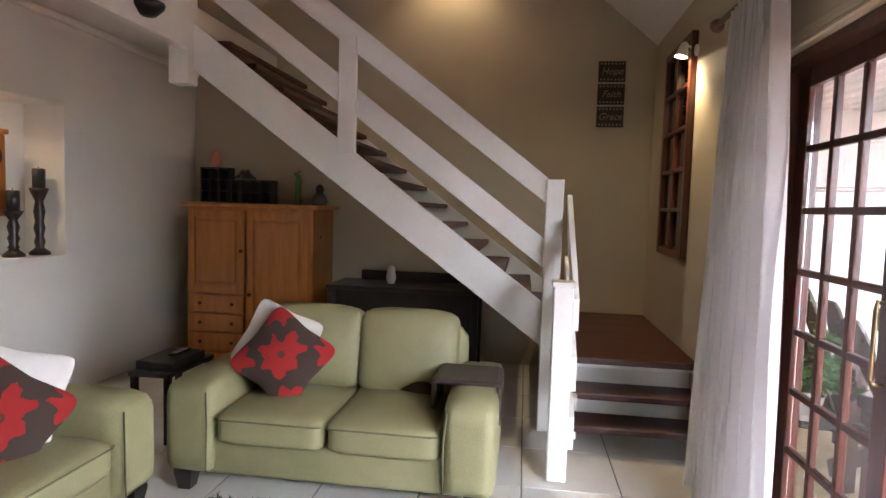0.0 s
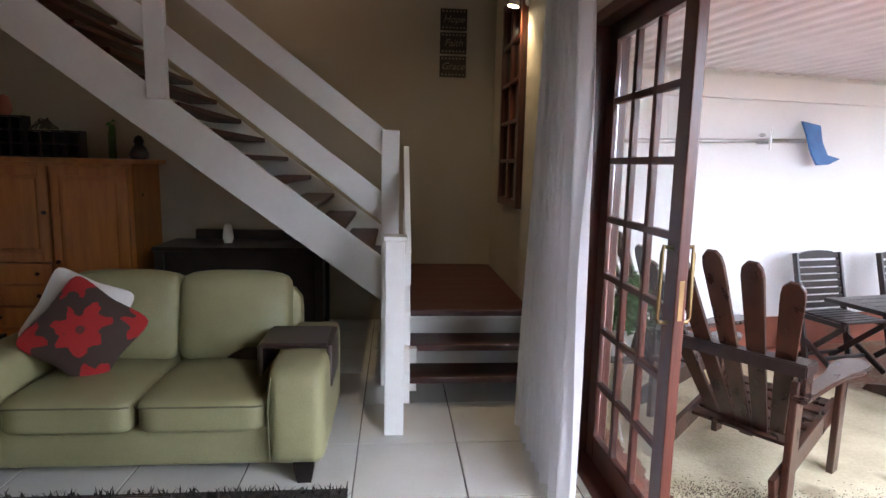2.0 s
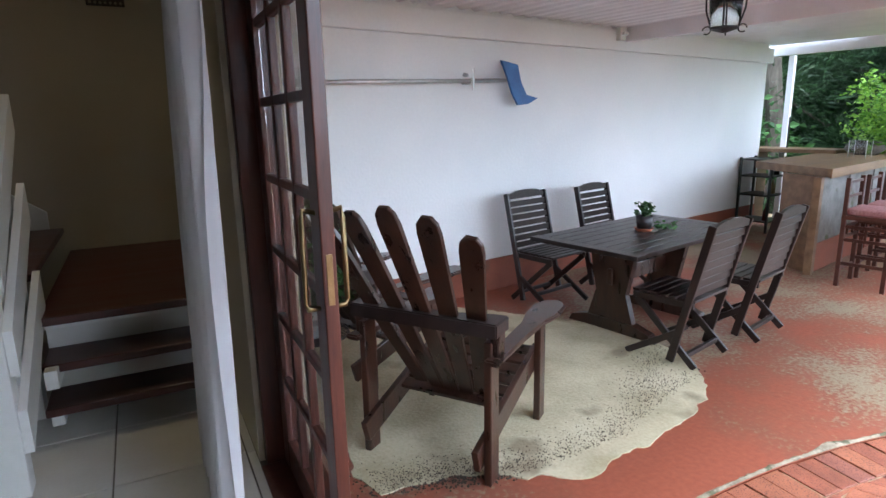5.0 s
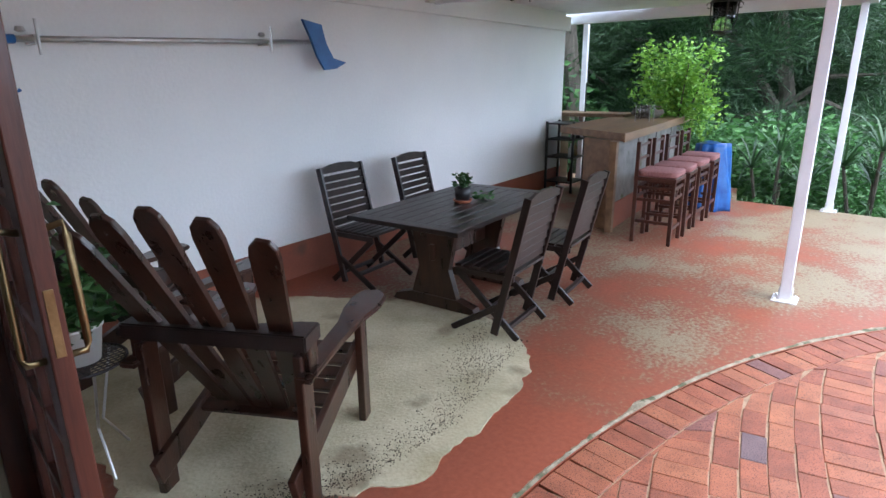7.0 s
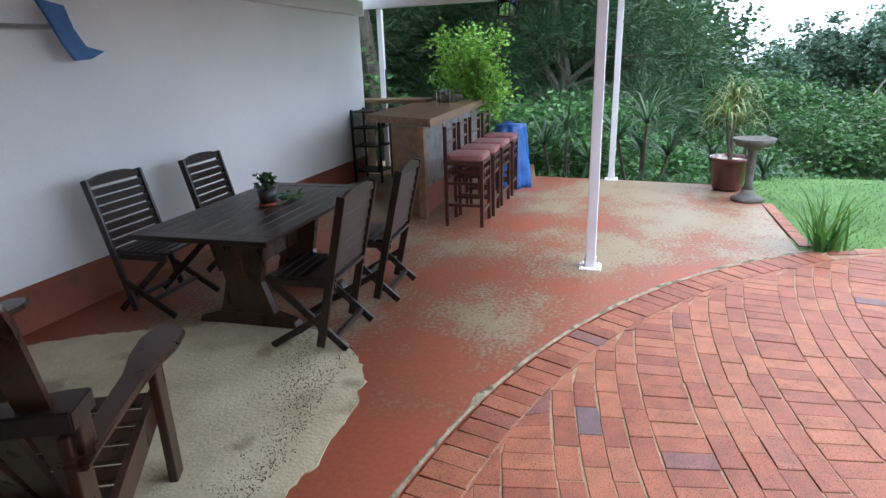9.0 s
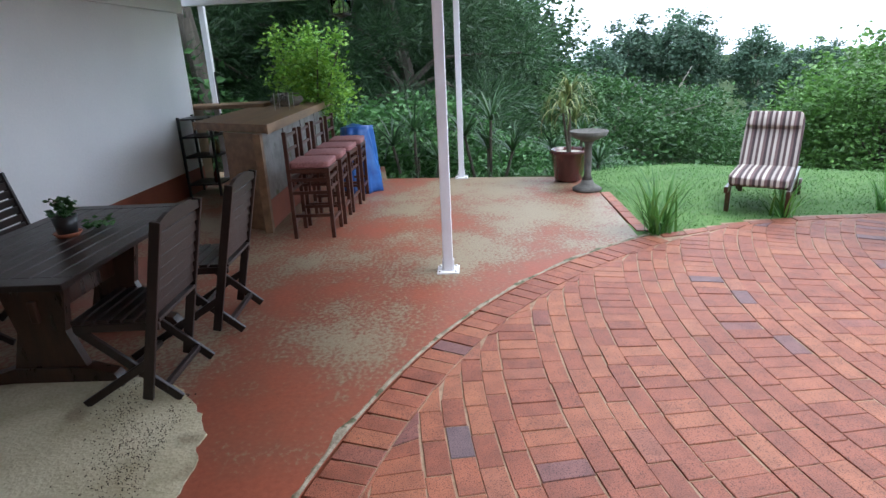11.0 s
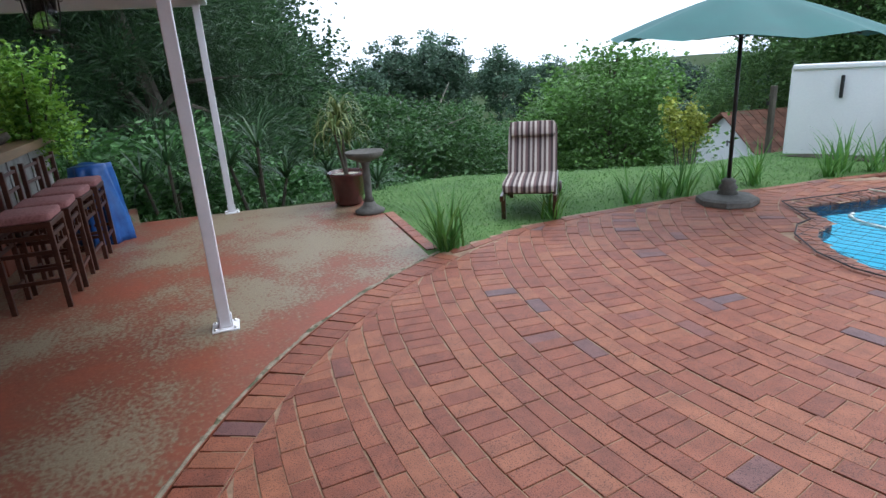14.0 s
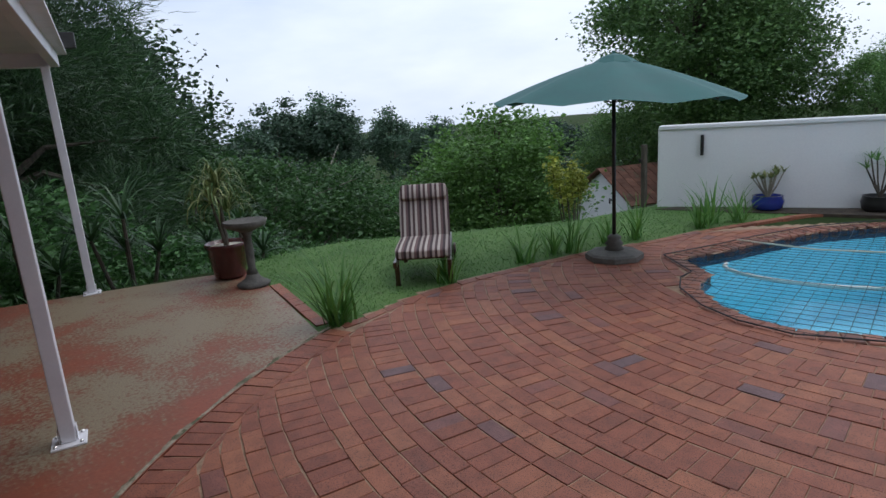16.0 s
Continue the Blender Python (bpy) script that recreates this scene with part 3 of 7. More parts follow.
# ---- veranda: slab, wall, roof ----
EDGE_C, EDGE_R = (2.386, -0.779), 5.155  # the arc where bricks meet the slab


def arc(c, r, a0, a1, k):
    return [(c[0] + r * math.cos(radians(a0 + (a1 - a0) * i / k)), c[1] + r * math.sin(radians(a0 + (a1 - a0) * i / k))) for i in range(k + 1)]


edge = arc(EDGE_C, EDGE_R, 33.6, 98.5, 60)
slab_outline = [(6.69, 2.1), (8.36, 2.08), (9.08, 2.08), (9.32, 2.3), (9.4, 2.6), (9.55, 3.67), (9.64, 4.74), (10.6, 4.9), (10.6, 7.9), (2.3, 7.9), (2.17, 7.23), (1.93, 5.75)] + edge[::-1]
structure("veranda_floor", quick(prism, slab_outline, -0.16, 0.0), M_SLAB, "concrete veranda floor with worn red paint", "floor")
structure("wall_veranda", quick(box, (5.784, 7.346, 1.2), (7.368, 0.24, 2.6)), M_WHITE_WALL, "white rendered veranda wall", "wall")
structure("veranda_skirting", quick(box, (5.82, 7.221, 0.15), (7.3, 0.012, 0.3)), M_SKIRT, "red painted band along the wall foot", "skirting")
structure("wall_beam", quick(box, (5.85, 7.2, 2.33), (7.35, 0.06, 0.19), None, 0.004), M_WHITE_WALL, "white beam along the veranda wall", "beam")
bm = bmesh.new()
n = 300
xs = [1.6 + 4.65 * i / n for i in range(n + 1)]
zs = [2.47 + 0.012 * math.copysign(abs(math.sin(x * 41.0)) ** 0.5, math.sin(x * 41.0)) for x in xs]
lo = [(bm.verts.new((x, 3.0, z + 0.02)), bm.verts.new((max(x, 2.13), 7.3, z))) for x, z in zip(xs, zs)]
for (a, b), (c, d) in zip(lo, lo[1:]):
    bm.faces.new((a, b, d, c))
g = bmesh.ops.extrude_face_region(bm, geom=bm.faces[:])
bmesh.ops.translate(bm, verts=[e for e in g["geom"] if isinstance(e, bmesh.types.BMVert)], vec=(0, 0, 0.01))
structure("veranda_ceiling", bm, M_STEEL_WHITE, "white corrugated veranda roof sheeting", "ceiling")
bm = bmesh.new()
for i in range(12):
    box(bm, (6.3 + 0.29 * i + 0.143, 5.45, 2.5), (0.284, 3.9, 0.03), bevel=0.004)
structure("veranda_ceiling_panels", bm, M_STEEL_WHITE, "white panelled ceiling over the bar", "ceiling")


def beam(name, a, b, w, hgt, label):
    structure(name, quick(slat, a, b, w, hgt, (0, 0, 1), 0.006), M_STEEL_WHITE, label, "beam")


beam("cross_beam", (6.25, 3.7, 2.40), (6.25, 7.17, 2.40), 0.07, 0.16, "white steel cross beam under the veranda roof")
beam("front_beam", (1.9, 3.76, 2.44), (9.72, 3.62, 2.44), 0.08, 0.16, "white steel front beam on the veranda posts")
beam("end_beam", (9.68, 3.66, 2.43), (9.9, 7.5, 2.43), 0.08, 0.16, "white steel beam at the veranda end")


def veranda_post(x, y, top, label):
    t = thing("veranda_post", pose(x, y, 0), label, "post", "veranda posts")
    part("shaft", quick(box, (0, 0, top / 2 + 0.006), (0.075, 0.075, top - 0.012), None, 0.005), M_STEEL_WHITE, t)
    part("base_plate", quick(box, (0, 0, 0.006), (0.17, 0.17, 0.012), None, 0.003), M_STEEL_WHITE, t)
    for a in (-1, 1):
        for b in (-1, 1):
            part("bolt", quick(lathe, [(0.011, 0.012), (0.011, 0.022), (0.006, 0.026)], 6, pose(a * 0.062, b * 0.062, 0)), M_ALU, t)
    for s in (-1, 1):
        part("bracket", quick(box, (0, s * 0.043, 0.05), (0.06, 0.006, 0.09), None, 0.002), M_STEEL_WHITE, t)


veranda_post(5.96, 3.76, 2.36, "white square steel post on a bolted plate")
veranda_post(9.54, 3.7, 2.35, "white square steel post at the slab edge")
veranda_post(9.98, 7.12, 2.35, "white square steel post beside the bar")

# ---- doors ----


def glazed_leaf(name, w, hgt, label, handle=True):
    """A glazed door leaf, hinge edge at x = 0, 3 panes wide and 7 high, its lower edge at z = 0."""
    t = thing(name, Matrix(), label, "door", "french doors")
    st, th = 0.105, 0.045
    for x0, x1 in ((0, st), (w - st, w)):
        part("stile", quick(box, ((x0 + x1) / 2, 0, hgt / 2), (x1 - x0, th, hgt), None, 0.005), M_DOOR, t)
    for z0, z1 in ((0, 0.14), (hgt - 0.11, hgt)):
        part("rail", quick(box, (w / 2, 0, (z0 + z1) / 2), (w - 2 * st, th - 0.004, z1 - z0), None, 0.004), M_DOOR, t)
    iw, ih = w - 2 * st, hgt - 0.25
    for i in (1, 2):
        part("muntin", quick(box, (st + iw * i / 3, 0, 0.14 + ih / 2), (0.034, 0.036, ih), None, 0.006), M_DOOR, t)
    for j in range(1, 7):
        part("muntin", quick(box, (w / 2, 0, 0.14 + ih * j / 7), (iw, 0.034, 0.034), None, 0.006), M_DOOR, t)
    for i in range(3):
        for j in range(7):
            ob = part("pane", quick(box, (st + iw * (i + 0.5) / 3, 0, 0.14 + ih * (j + 0.5) / 7), (iw / 3 - 0.03, 0.004, ih / 7 - 0.03)), M_GLASS, t)
            ob.visible_shadow = False
    if handle:
        for s in (-1, 1):
            x = w - 0.052
            part("handle", quick(tube, [(x, s * 0.02, 1.3), (x, s * 0.06, 1.31), (x, s * 0.065, 1.28), (x, s * 0.065, 1.02), (x, s * 0.06, 1.0), (x, s * 0.02, 1.0)], 0.009), M_BRASS, t, "aged brass pull handle", True)
        part("lock_plate", quick(box, (w + 0.001, 0, 1.1), (0.003, 0.02, 0.16), None, 0.001), M_BRASS, t, "brass lock plate")
    return t


leaf = glazed_leaf("glazed_door", 0.92, 2.36, "open reddish wooden door leaf with glass panes")
leaf.matrix_world = MI @ pose(0.13, -1.05, 0.02, 0, 0, -90.5)
bm = bmesh.new()
box(bm, (0.125, DQ1 - 0.03, DZ / 2), (0.2, 0.06, DZ), bevel=0.006)
box(bm, (0.125, DQ0 + 0.03, DZ / 2), (0.2, 0.06, DZ), bevel=0.006)
box(bm, (0.125, (DQ0 + DQ1) / 2, DZ - 0.03), (0.2, DQ1 - DQ0 - 0.12, 0.06), bevel=0.006)
structure("door_frame", bm, M_DOOR, "reddish brown wooden door frame", "door frame", MI)
structure("threshold", quick(box, (0.125, (DQ0 + DQ1) / 2, -0.002), (0.26, DQ1 - DQ0 - 0.13, 0.02), None, 0.004), M_DOOR, "worn wooden door threshold", "threshold", MI)

# ---- curtain ----
ct = thing("curtain", MI @ pose(-0.13, -1.09, 0), "long white sheer curtain drawn beside the door", "curtain")
bm = bmesh.new()
rows = []
for j in range(31):
    z = 0.03 + 2.72 * j / 30
    gather = 1 - 0.42 * (j / 30) ** 1.3
    row = []
    for i in range(121):
        u = i / 120
        q = (u - 0.5) * 1.02 * gather - 0.11 * (1 - j / 30) + 0.08 * (1 - j / 30) * noise.noise(Vector((u * 3, z * 0.4, 2)))
        amp = 0.06 * (0.75 + 0.4 * noise.noise(Vector((u * 9, z * 0.5, 7))))
        row.append(bm.verts.new((-0.07 * (1 - j / 30) + amp * math.sin(u * 56.0 + 1.6 * noise.noise(Vector((u * 4, z * 0.7, 0)))), q, z)))
    rows.append(row)
for a, b in zip(rows, rows[1:]):
    for i in range(120):
        bm.faces.new((a[i], a[i + 1], b[i + 1], b[i]))
part("drape", bm, M_SHEER, ct, "", True)
bm = bmesh.new()
for i in range(9):
    box(bm, (0.0, -0.22 + 0.055 * i, 2.75), (0.05, 0.02, 0.09), bevel=0.006)
part("pleat_tape", bm, M_SHEER, ct)
rod = thing("curtain_rod", MI @ pose(-0.13, -2.6, 2.78), "dark wooden curtain rod with a round knob", "curtain rod")
part("pole", quick(tube, [(0, 2.1, 0), (0, -2.2, 0)], 0.017), M_DOOR, rod, "", True)
part("finial", quick(lathe, [(0.012, 0), (0.03, 0.02), (0.045, 0.055), (0.03, 0.09), (0.008, 0.1)], 16, pose(0, 2.1, 0, -90)), M_DOOR, rod, "", True)
for y in (1.9, -2.0):
    part("bracket", quick(box, (0.075, y, 0.0), (0.12, 0.03, 0.05), None, 0.006), M_DOOR, rod)

# ---- stairs ----
st = thing("staircase", MI, "white open staircase with dark red treads", "staircase")
S0, S1 = -1.035, -3.92


def slope_board(p0, p1, z0a, z0b, z1a, z1b, q, t):
    """A board in the plane of the flight between two ends, given by its lower and upper heights."""
    bm = bmesh.new()
    lo = [bm.verts.new((p, q + s * t / 2, z)) for s in (-1, 1) for p, z in ((p0, z0a), (p1, z1a), (p1, z1b), (p0, z0b))]
    bm.faces.new(lo[:4])
    bm.faces.new(lo[7:3:-1])
    for i in range(4):
        bm.faces.new((lo[i], lo[4 + i], lo[4 + (i + 1) % 4], lo[(i + 1) % 4]))
    bmesh.ops.bevel(bm, geom=bm.edges[:], offset=0.005, segments=2, affect="EDGES")
    return bm


part("front_stringer", slope_board(S0, S1, 0.58, 0.91, 2.69, 3.05, 0.15, 0.045), M_WHITE_WOOD, st)
part("wall_stringer", slope_board(S0, -4.6, 0.62, 0.93, 3.22, 3.56, 1.85, 0.045), M_WHITE_WOOD, st)
part("handrail", slope_board(-1.05, -4.0, 1.66, 1.85, 3.87, 4.11, 0.12, 0.045), M_WHITE_WOOD, st)
part("mid_rail", slope_board(-1.05, -4.0, 1.18, 1.395, 3.41, 3.62, 0.12, 0.04), M_WHITE_WOOD, st)
for j in range(1, 14):
    p = -0.944 - 0.222 * (j - 1)
    part("tread", quick(box, (p - 0.13, 1.0, 0.62 + 0.1755 * j - 0.02), (0.27, 1.66, 0.042), None, 0.008), M_STAIR, st)
part("landing", quick(box, (-0.465, 0.91, 0.577), (0.92, 1.96, 0.046), None, 0.008), M_STAIR, st, "dark red wooden landing platform")
part("landing_apron", quick(box, (-0.465, 0.0, 0.535), (0.9, 0.03, 0.03), None, 0.004), M_WHITE_WOOD, st)
for z, q in ((0.385, -0.14), (0.19, -0.25)):
    part("lower_tread", quick(box, (-0.465, q + 0.08, z - 0.022), (0.9, 0.3, 0.045), None, 0.008), M_STAIR, st)
part("riser_panel", quick(box, (-0.465, 0.12, 0.27), (0.9, 0.02, 0.54)), M_GREY_WALL, st)
part("newel_post", quick(box, (-0.993, -0.72, 0.6), (0.115, 0.115, 1.2), None, 0.006), M_WHITE_WOOD, st)
part("newel_cap", quick(box, (-0.993, -0.72, 1.2), (0.14, 0.14, 0.03), None, 0.006), M_WHITE_WOOD, st)
part("newel_post", quick(box, (-1.03, 0.08, 0.93), (0.125, 0.115, 1.86), None, 0.006), M_WHITE_WOOD, st)
for z0, z1, d in ((1.02, 1.66, 0.19), (0.66, 1.2, 0.2), (0.3, 0.72, 0.2)):
    bm = bmesh.new()
    vs = [bm.verts.new((x, q, z)) for x in (-0.935, -0.9) for q, z in ((-0.76, z0 - d / 2), (0.14, z1 - d / 2), (0.14, z1 + d / 2), (-0.76, z0 + d / 2))]
    bm.faces.new(vs[:4])
    bm.faces.new(vs[7:3:-1])
    for i in range(4):
        bm.faces.new((vs[i], vs[4 + i], vs[4 + (i + 1) % 4], vs[(i + 1) % 4]))
    part("side_rail", bm, M_WHITE_WOOD, st)
for z in (0.13, 0.33):
    part("tread_cleat", quick(box, (-0.87, -0.18, z), (0.06, 0.2, 0.1), None, 0.004), M_WHITE_WOOD, st)
part("baluster_post", quick(box, (-2.61, 0.1, 2.47), (0.135, 0.06, 0.88), None, 0.006), M_WHITE_WOOD, st)
part("upper_post", quick(box, (-3.97, 0.12, 3.4), (0.165, 0.14, 1.7), None, 0.006), M_WHITE_WOOD, st)
part("loft_rail", quick(box, (-3.97, -2.9, 4.0), (0.05, 5.9, 0.2), None, 0.006), M_WHITE_WOOD, st)


# ---- living room things ----
def sofa(name, w, d, m, label):
    """A low leather sofa, its front towards -y, its middle at the origin."""
    t = thing(name, m, label, "sofa")
    aw, n = 0.29, 2
    iw = w - 2 * aw
    part("base", quick(box, (0, 0.02, 0.2), (w - 0.1, d - 0.1, 0.22), None, 0.03), M_LEATHER, t, "", True)
    for s in (-1, 1):
        b = soft_box((aw, d, 0.52), 0.02, 8)
        bmesh.ops.transform(b, matrix=pose(s * (w - aw) / 2, 0, 0.36), verts=b.verts)
        part("arm", b, M_LEATHER, t, "", True)
        for y in (-d / 2 + 0.08, d / 2 - 0.08):
            part("foot", quick(lathe, [(0.05, 0), (0.075, 0.1), (0.075, 0.12)], 4, pose(s * (w / 2 - 0.11), y, 0, 0, 0, 45)), M_DESK, t, "dark tapered wooden foot")
        part("arm_piping", quick(tube, [(s * (w / 2 - aw + 0.02), -d / 2 - 0.004, 0.14), (s * (w / 2 - aw + 0.015), -d / 2 - 0.006, 0.4), (s * (w / 2 - aw + 0.03), -d / 2 + 0.01, 0.58)], 0.005), M_PIPING, t)
    for i in range(n):
        x = -iw / 2 + iw * (i + 0.5) / n
        b = soft_box((iw / n - 0.004, d - 0.2, 0.17), 0.03, 10)
        bmesh.ops.transform(b, matrix=pose(x, -0.09, 0.37), verts=b.verts)
        part("seat_cushion", b, M_LEATHER, t, "", True)
        part("seat_piping", quick(tube, [(x - iw / n / 2 + 0.015, -d / 2 + 0.03, 0.425), (x - iw / n / 2 + 0.05, -d / 2 + 0.012, 0.428), (x, -d / 2 + 0.008, 0.43), (x + iw / n / 2 - 0.05, -d / 2 + 0.012, 0.428), (x + iw / n / 2 - 0.015, -d / 2 + 0.03, 0.425)], 0.005), M_PIPING, t)
        b = soft_box((iw / n - 0.004, 0.22, 0.52), 0.02, 10)
        for v in b.verts:
            v.co.y += -0.05 * (1 - (v.co.x / (iw / n / 2)) ** 2) * (1 - (v.co.z / 0.26) ** 2) * (v.co.y < 0)
        bmesh.ops.transform(b, matrix=pose(x, d / 2 - 0.2, 0.69, -12), verts=b.verts)
        part("back_cushion", b, M_LEATHER, t, "", True)
    b = soft_box((iw + 0.1, 0.16, 0.72), 0.01, 8)
    bmesh.ops.transform(b, matrix=pose(0, d / 2 - 0.07, 0.5, -6), verts=b.verts)
    part("back", b, M_LEATHER, t, "", True)
    return t


sofa("loveseat", 1.86, 0.98, MI @ pose(-2.27, -0.84, 0), "olive green leather two-seat sofa")
sofa("sofa", 1.95, 1.02, MI @ pose(-3.66, -2.4, 0, 0, 0, 90), "olive green leather sofa against the wall")


def floral_mat():
    """Brown cloth printed with one large ragged red flower and parts of others at the corners."""
    m, n, l, p = node_mat("brown_fabric_red_flowers")
    tc, sep, nz = n.new("ShaderNodeTexCoord"), n.new("ShaderNodeSeparateXYZ"), n.new("ShaderNodeTexNoise")
    l.new(tc.outputs["Object"], sep.inputs["Vector"])
    l.new(tc.outputs["Object"], nz.inputs["Vector"])
    nz.inputs["Scale"].default_value, nz.inputs["Detail"].default_value = 11.0, 3.0

    def op(kind, a, b=0.0):
        k = n.new("ShaderNodeMath")
        k.operation = kind
        for i, v in enumerate((a, b)):
            if isinstance(v, float):
                k.inputs[i].default_value = v
            else:
                l.new(v, k.inputs[i])
        return k.outputs[0]

    def flower(x, y, size):
        r = op("SQRT", op("ADD", op("MULTIPLY", x, x), op("MULTIPLY", y, y)))
        petal = op("MULTIPLY", op("COSINE", op("MULTIPLY", op("ARCTAN2", y, x), 7.0)), 0.018)
        rag = op("MULTIPLY", op("SUBTRACT", nz.outputs["Fac"], 0.5), 0.16)
        return op("LESS_THAN", r, op("ADD", op("ADD", petal, rag), size)), r

    one, r = flower(op("ADD", sep.outputs["X"], 0.01), op("ADD", sep.outputs["Y"], 0.0), 0.115)
    two, _ = flower(op("SUBTRACT", op("ABSOLUTE", sep.outputs["X"]), 0.22), op("SUBTRACT", op("ABSOLUTE", sep.outputs["Y"]), 0.2), 0.10)
    red = op("MAXIMUM", one, two)
    red = op("MULTIPLY", red, op("SUBTRACT", 1.0, op("MULTIPLY", op("LESS_THAN", r, 0.022), 0.8)))
    mx = n.new("ShaderNodeMix")
    mx.data_type = "RGBA"
    mx.inputs["A"].default_value, mx.inputs["B"].default_value = (0.05, 0.03, 0.022, 1), (0.32, 0.014, 0.014, 1)
    l.new(red, mx.inputs["Factor"])
    l.new(mx.outputs["Result"], p.inputs["Base Color"])
    p.inputs["Roughness"].default_value = 0.9
    return m


M_FLORAL = floral_mat()


def pillow(name, m, size, material, label):
    b = soft_box((size, size, 0.06), 0.075, 12)
    for v in b.verts:
        x, y = v.co.x / size * 2, v.co.y / size * 2
        k = 1 - 0.10 * (1 - abs(x)) * abs(y) ** 3 - 0.10 * (1 - abs(y)) * abs(x) ** 3
        v.co.x, v.co.y = v.co.x * k, v.co.y * k
    return solid(name, b, material, label, "cushion", m, smooth=True)


pillow("cushion", MI @ pose(-2.67, -0.9, 0.69, 66, 36, 4), 0.48, M_FLORAL, "brown cushion with red flowers on the sofa")
pillow("cushion", MI @ pose(-2.77, -0.76, 0.74, 68, 24, 8), 0.46, M_WHITE_FABRIC, "white cushion behind the floral one")
pillow("cushion", MI @ pose(-3.52, -2.03, 0.63, 66, 38, 40), 0.48, M_FLORAL, "brown cushion with red flowers against the sofa arm")
pillow("cushion", MI @ pose(-3.62, -1.88, 0.68, 68, 16, 36), 0.48, M_WHITE_FABRIC, "white cushion on the sofa")
pillow("cushion", MI @ pose(-1.86, -0.6, 0.52, 40, 10, -20), 0.36, M_BROWN_LEATHER, "small dark cushion in the sofa corner")
tr = thing("arm_tray", MI @ pose(-1.53, -0.86, 0.635), "dark brown leather tray draped over the sofa arm", "arm tray")
part("top", quick(box, (0, 0, 0.012), (0.36, 0.36, 0.03), None, 0.01), M_BROWN_LEATHER, tr)
part("flap", quick(box, (0.185, 0, -0.1), (0.03, 0.36, 0.24), None, 0.01), M_BROWN_LEATHER, tr)
part("flap", quick(box, (-0.185, 0, -0.07), (0.03, 0.34, 0.17), None, 0.01), M_BROWN_LEATHER, tr)

# pine cabinet
cb = thing("pine_cabinet", MI @ pose(-3.94, 1.5, 0), "tall orange pine cabinet with doors and drawers", "cabinet")
CW, CD, CH = 1.32, 0.6, 1.58
part("body", quick(box, (0, 0, CH / 2 + 0.02), (CW, CD, CH - 0.04), None, 0.005), M_PINE, cb)
part("cornice", quick(box, (0, -0.01, CH + 0.02), (CW + 0.12, CD + 0.08, 0.04), None, 0.012), M_PINE, cb)
part("plinth", quick(box, (0, -0.01, 0.05), (CW + 0.04, CD + 0.03, 0.1), None, 0.008), M_PINE, cb)
part("knot", quick(lathe, [(0.018, 0), (0.016, 0.004)], 12, pose(CW / 2, -0.1, 1.3, 0, 90)), M_STAIR, cb)


def panel_door(x0, x1, z0, z1, knob):
    f = -CD / 2
    d = part("door", quick(box, ((x0 + x1) / 2, f - 0.011, (z0 + z1) / 2), (x1 - x0, 0.022, z1 - z0), None, 0.005), M_PINE, cb)
    for a, b, c, e in ((x0, x0 + 0.07, z0, z1), (x1 - 0.07, x1, z0, z1), (x0 + 0.07, x1 - 0.07, z0, z0 + 0.08), (x0 + 0.07, x1 - 0.07, z1 - 0.08, z1)):
        part("frame_piece", quick(box, ((a + b) / 2, f - 0.03, (c + e) / 2), (b - a, 0.016, e - c), None, 0.004), M_PINE, d)
    part("raised_panel", quick(box, ((x0 + x1) / 2, f - 0.027, (z0 + z1) / 2), (x1 - x0 - 0.2, 0.014, z1 - z0 - 0.22), None, 0.006), M_PINE, d)
    part("knob", quick(lathe, [(0.01, 0), (0.012, 0.02), (0.02, 0.03), (0.014, 0.042)], 12, pose(knob[0], f - 0.036, knob[1], 90)), M_STAIR, d)


panel_door(-0.63, -0.03, 0.72, 1.55, (-0.06, 1.15))
panel_door(-0.01, 0.63, 0.12, 1.55, (0.03, 0.72))
for i in range(3):
    z0 = 0.13 + 0.195 * i
    d = part("drawer", quick(box, (-0.33, -CD / 2 - 0.014, z0 + 0.09), (0.58, 0.028, 0.175), None, 0.006), M_PINE, cb)
    for x in (-0.5, -0.16):
        part("knob", quick(lathe, [(0.009, 0), (0.011, 0.016), (0.018, 0.026), (0.012, 0.036)], 12, pose(x, -CD / 2 - 0.028, z0 + 0.09, 90)), M_STAIR, d)


def pigeonhole(x, w, hgt, nx, nz, label):
    t = thing("pigeonhole_box", MI @ pose(x, 1.42, CH + 0.04), label, "display box")
    part("back", quick(box, (0, 0.06, hgt / 2), (w, 0.01, hgt)), M_DESK, t)
    for i in range(nx + 1):
        part("divider", quick(box, (-w / 2 + w * i / nx, 0, hgt / 2), (0.014, 0.12, hgt), None, 0.002), M_DARKWOOD, t)
    for j in range(nz + 1):
        part("shelf", quick(box, (0, 0, 0.007 + (hgt - 0.014) * j / nz), (w, 0.12, 0.012), None, 0.002), M_DARKWOOD, t)


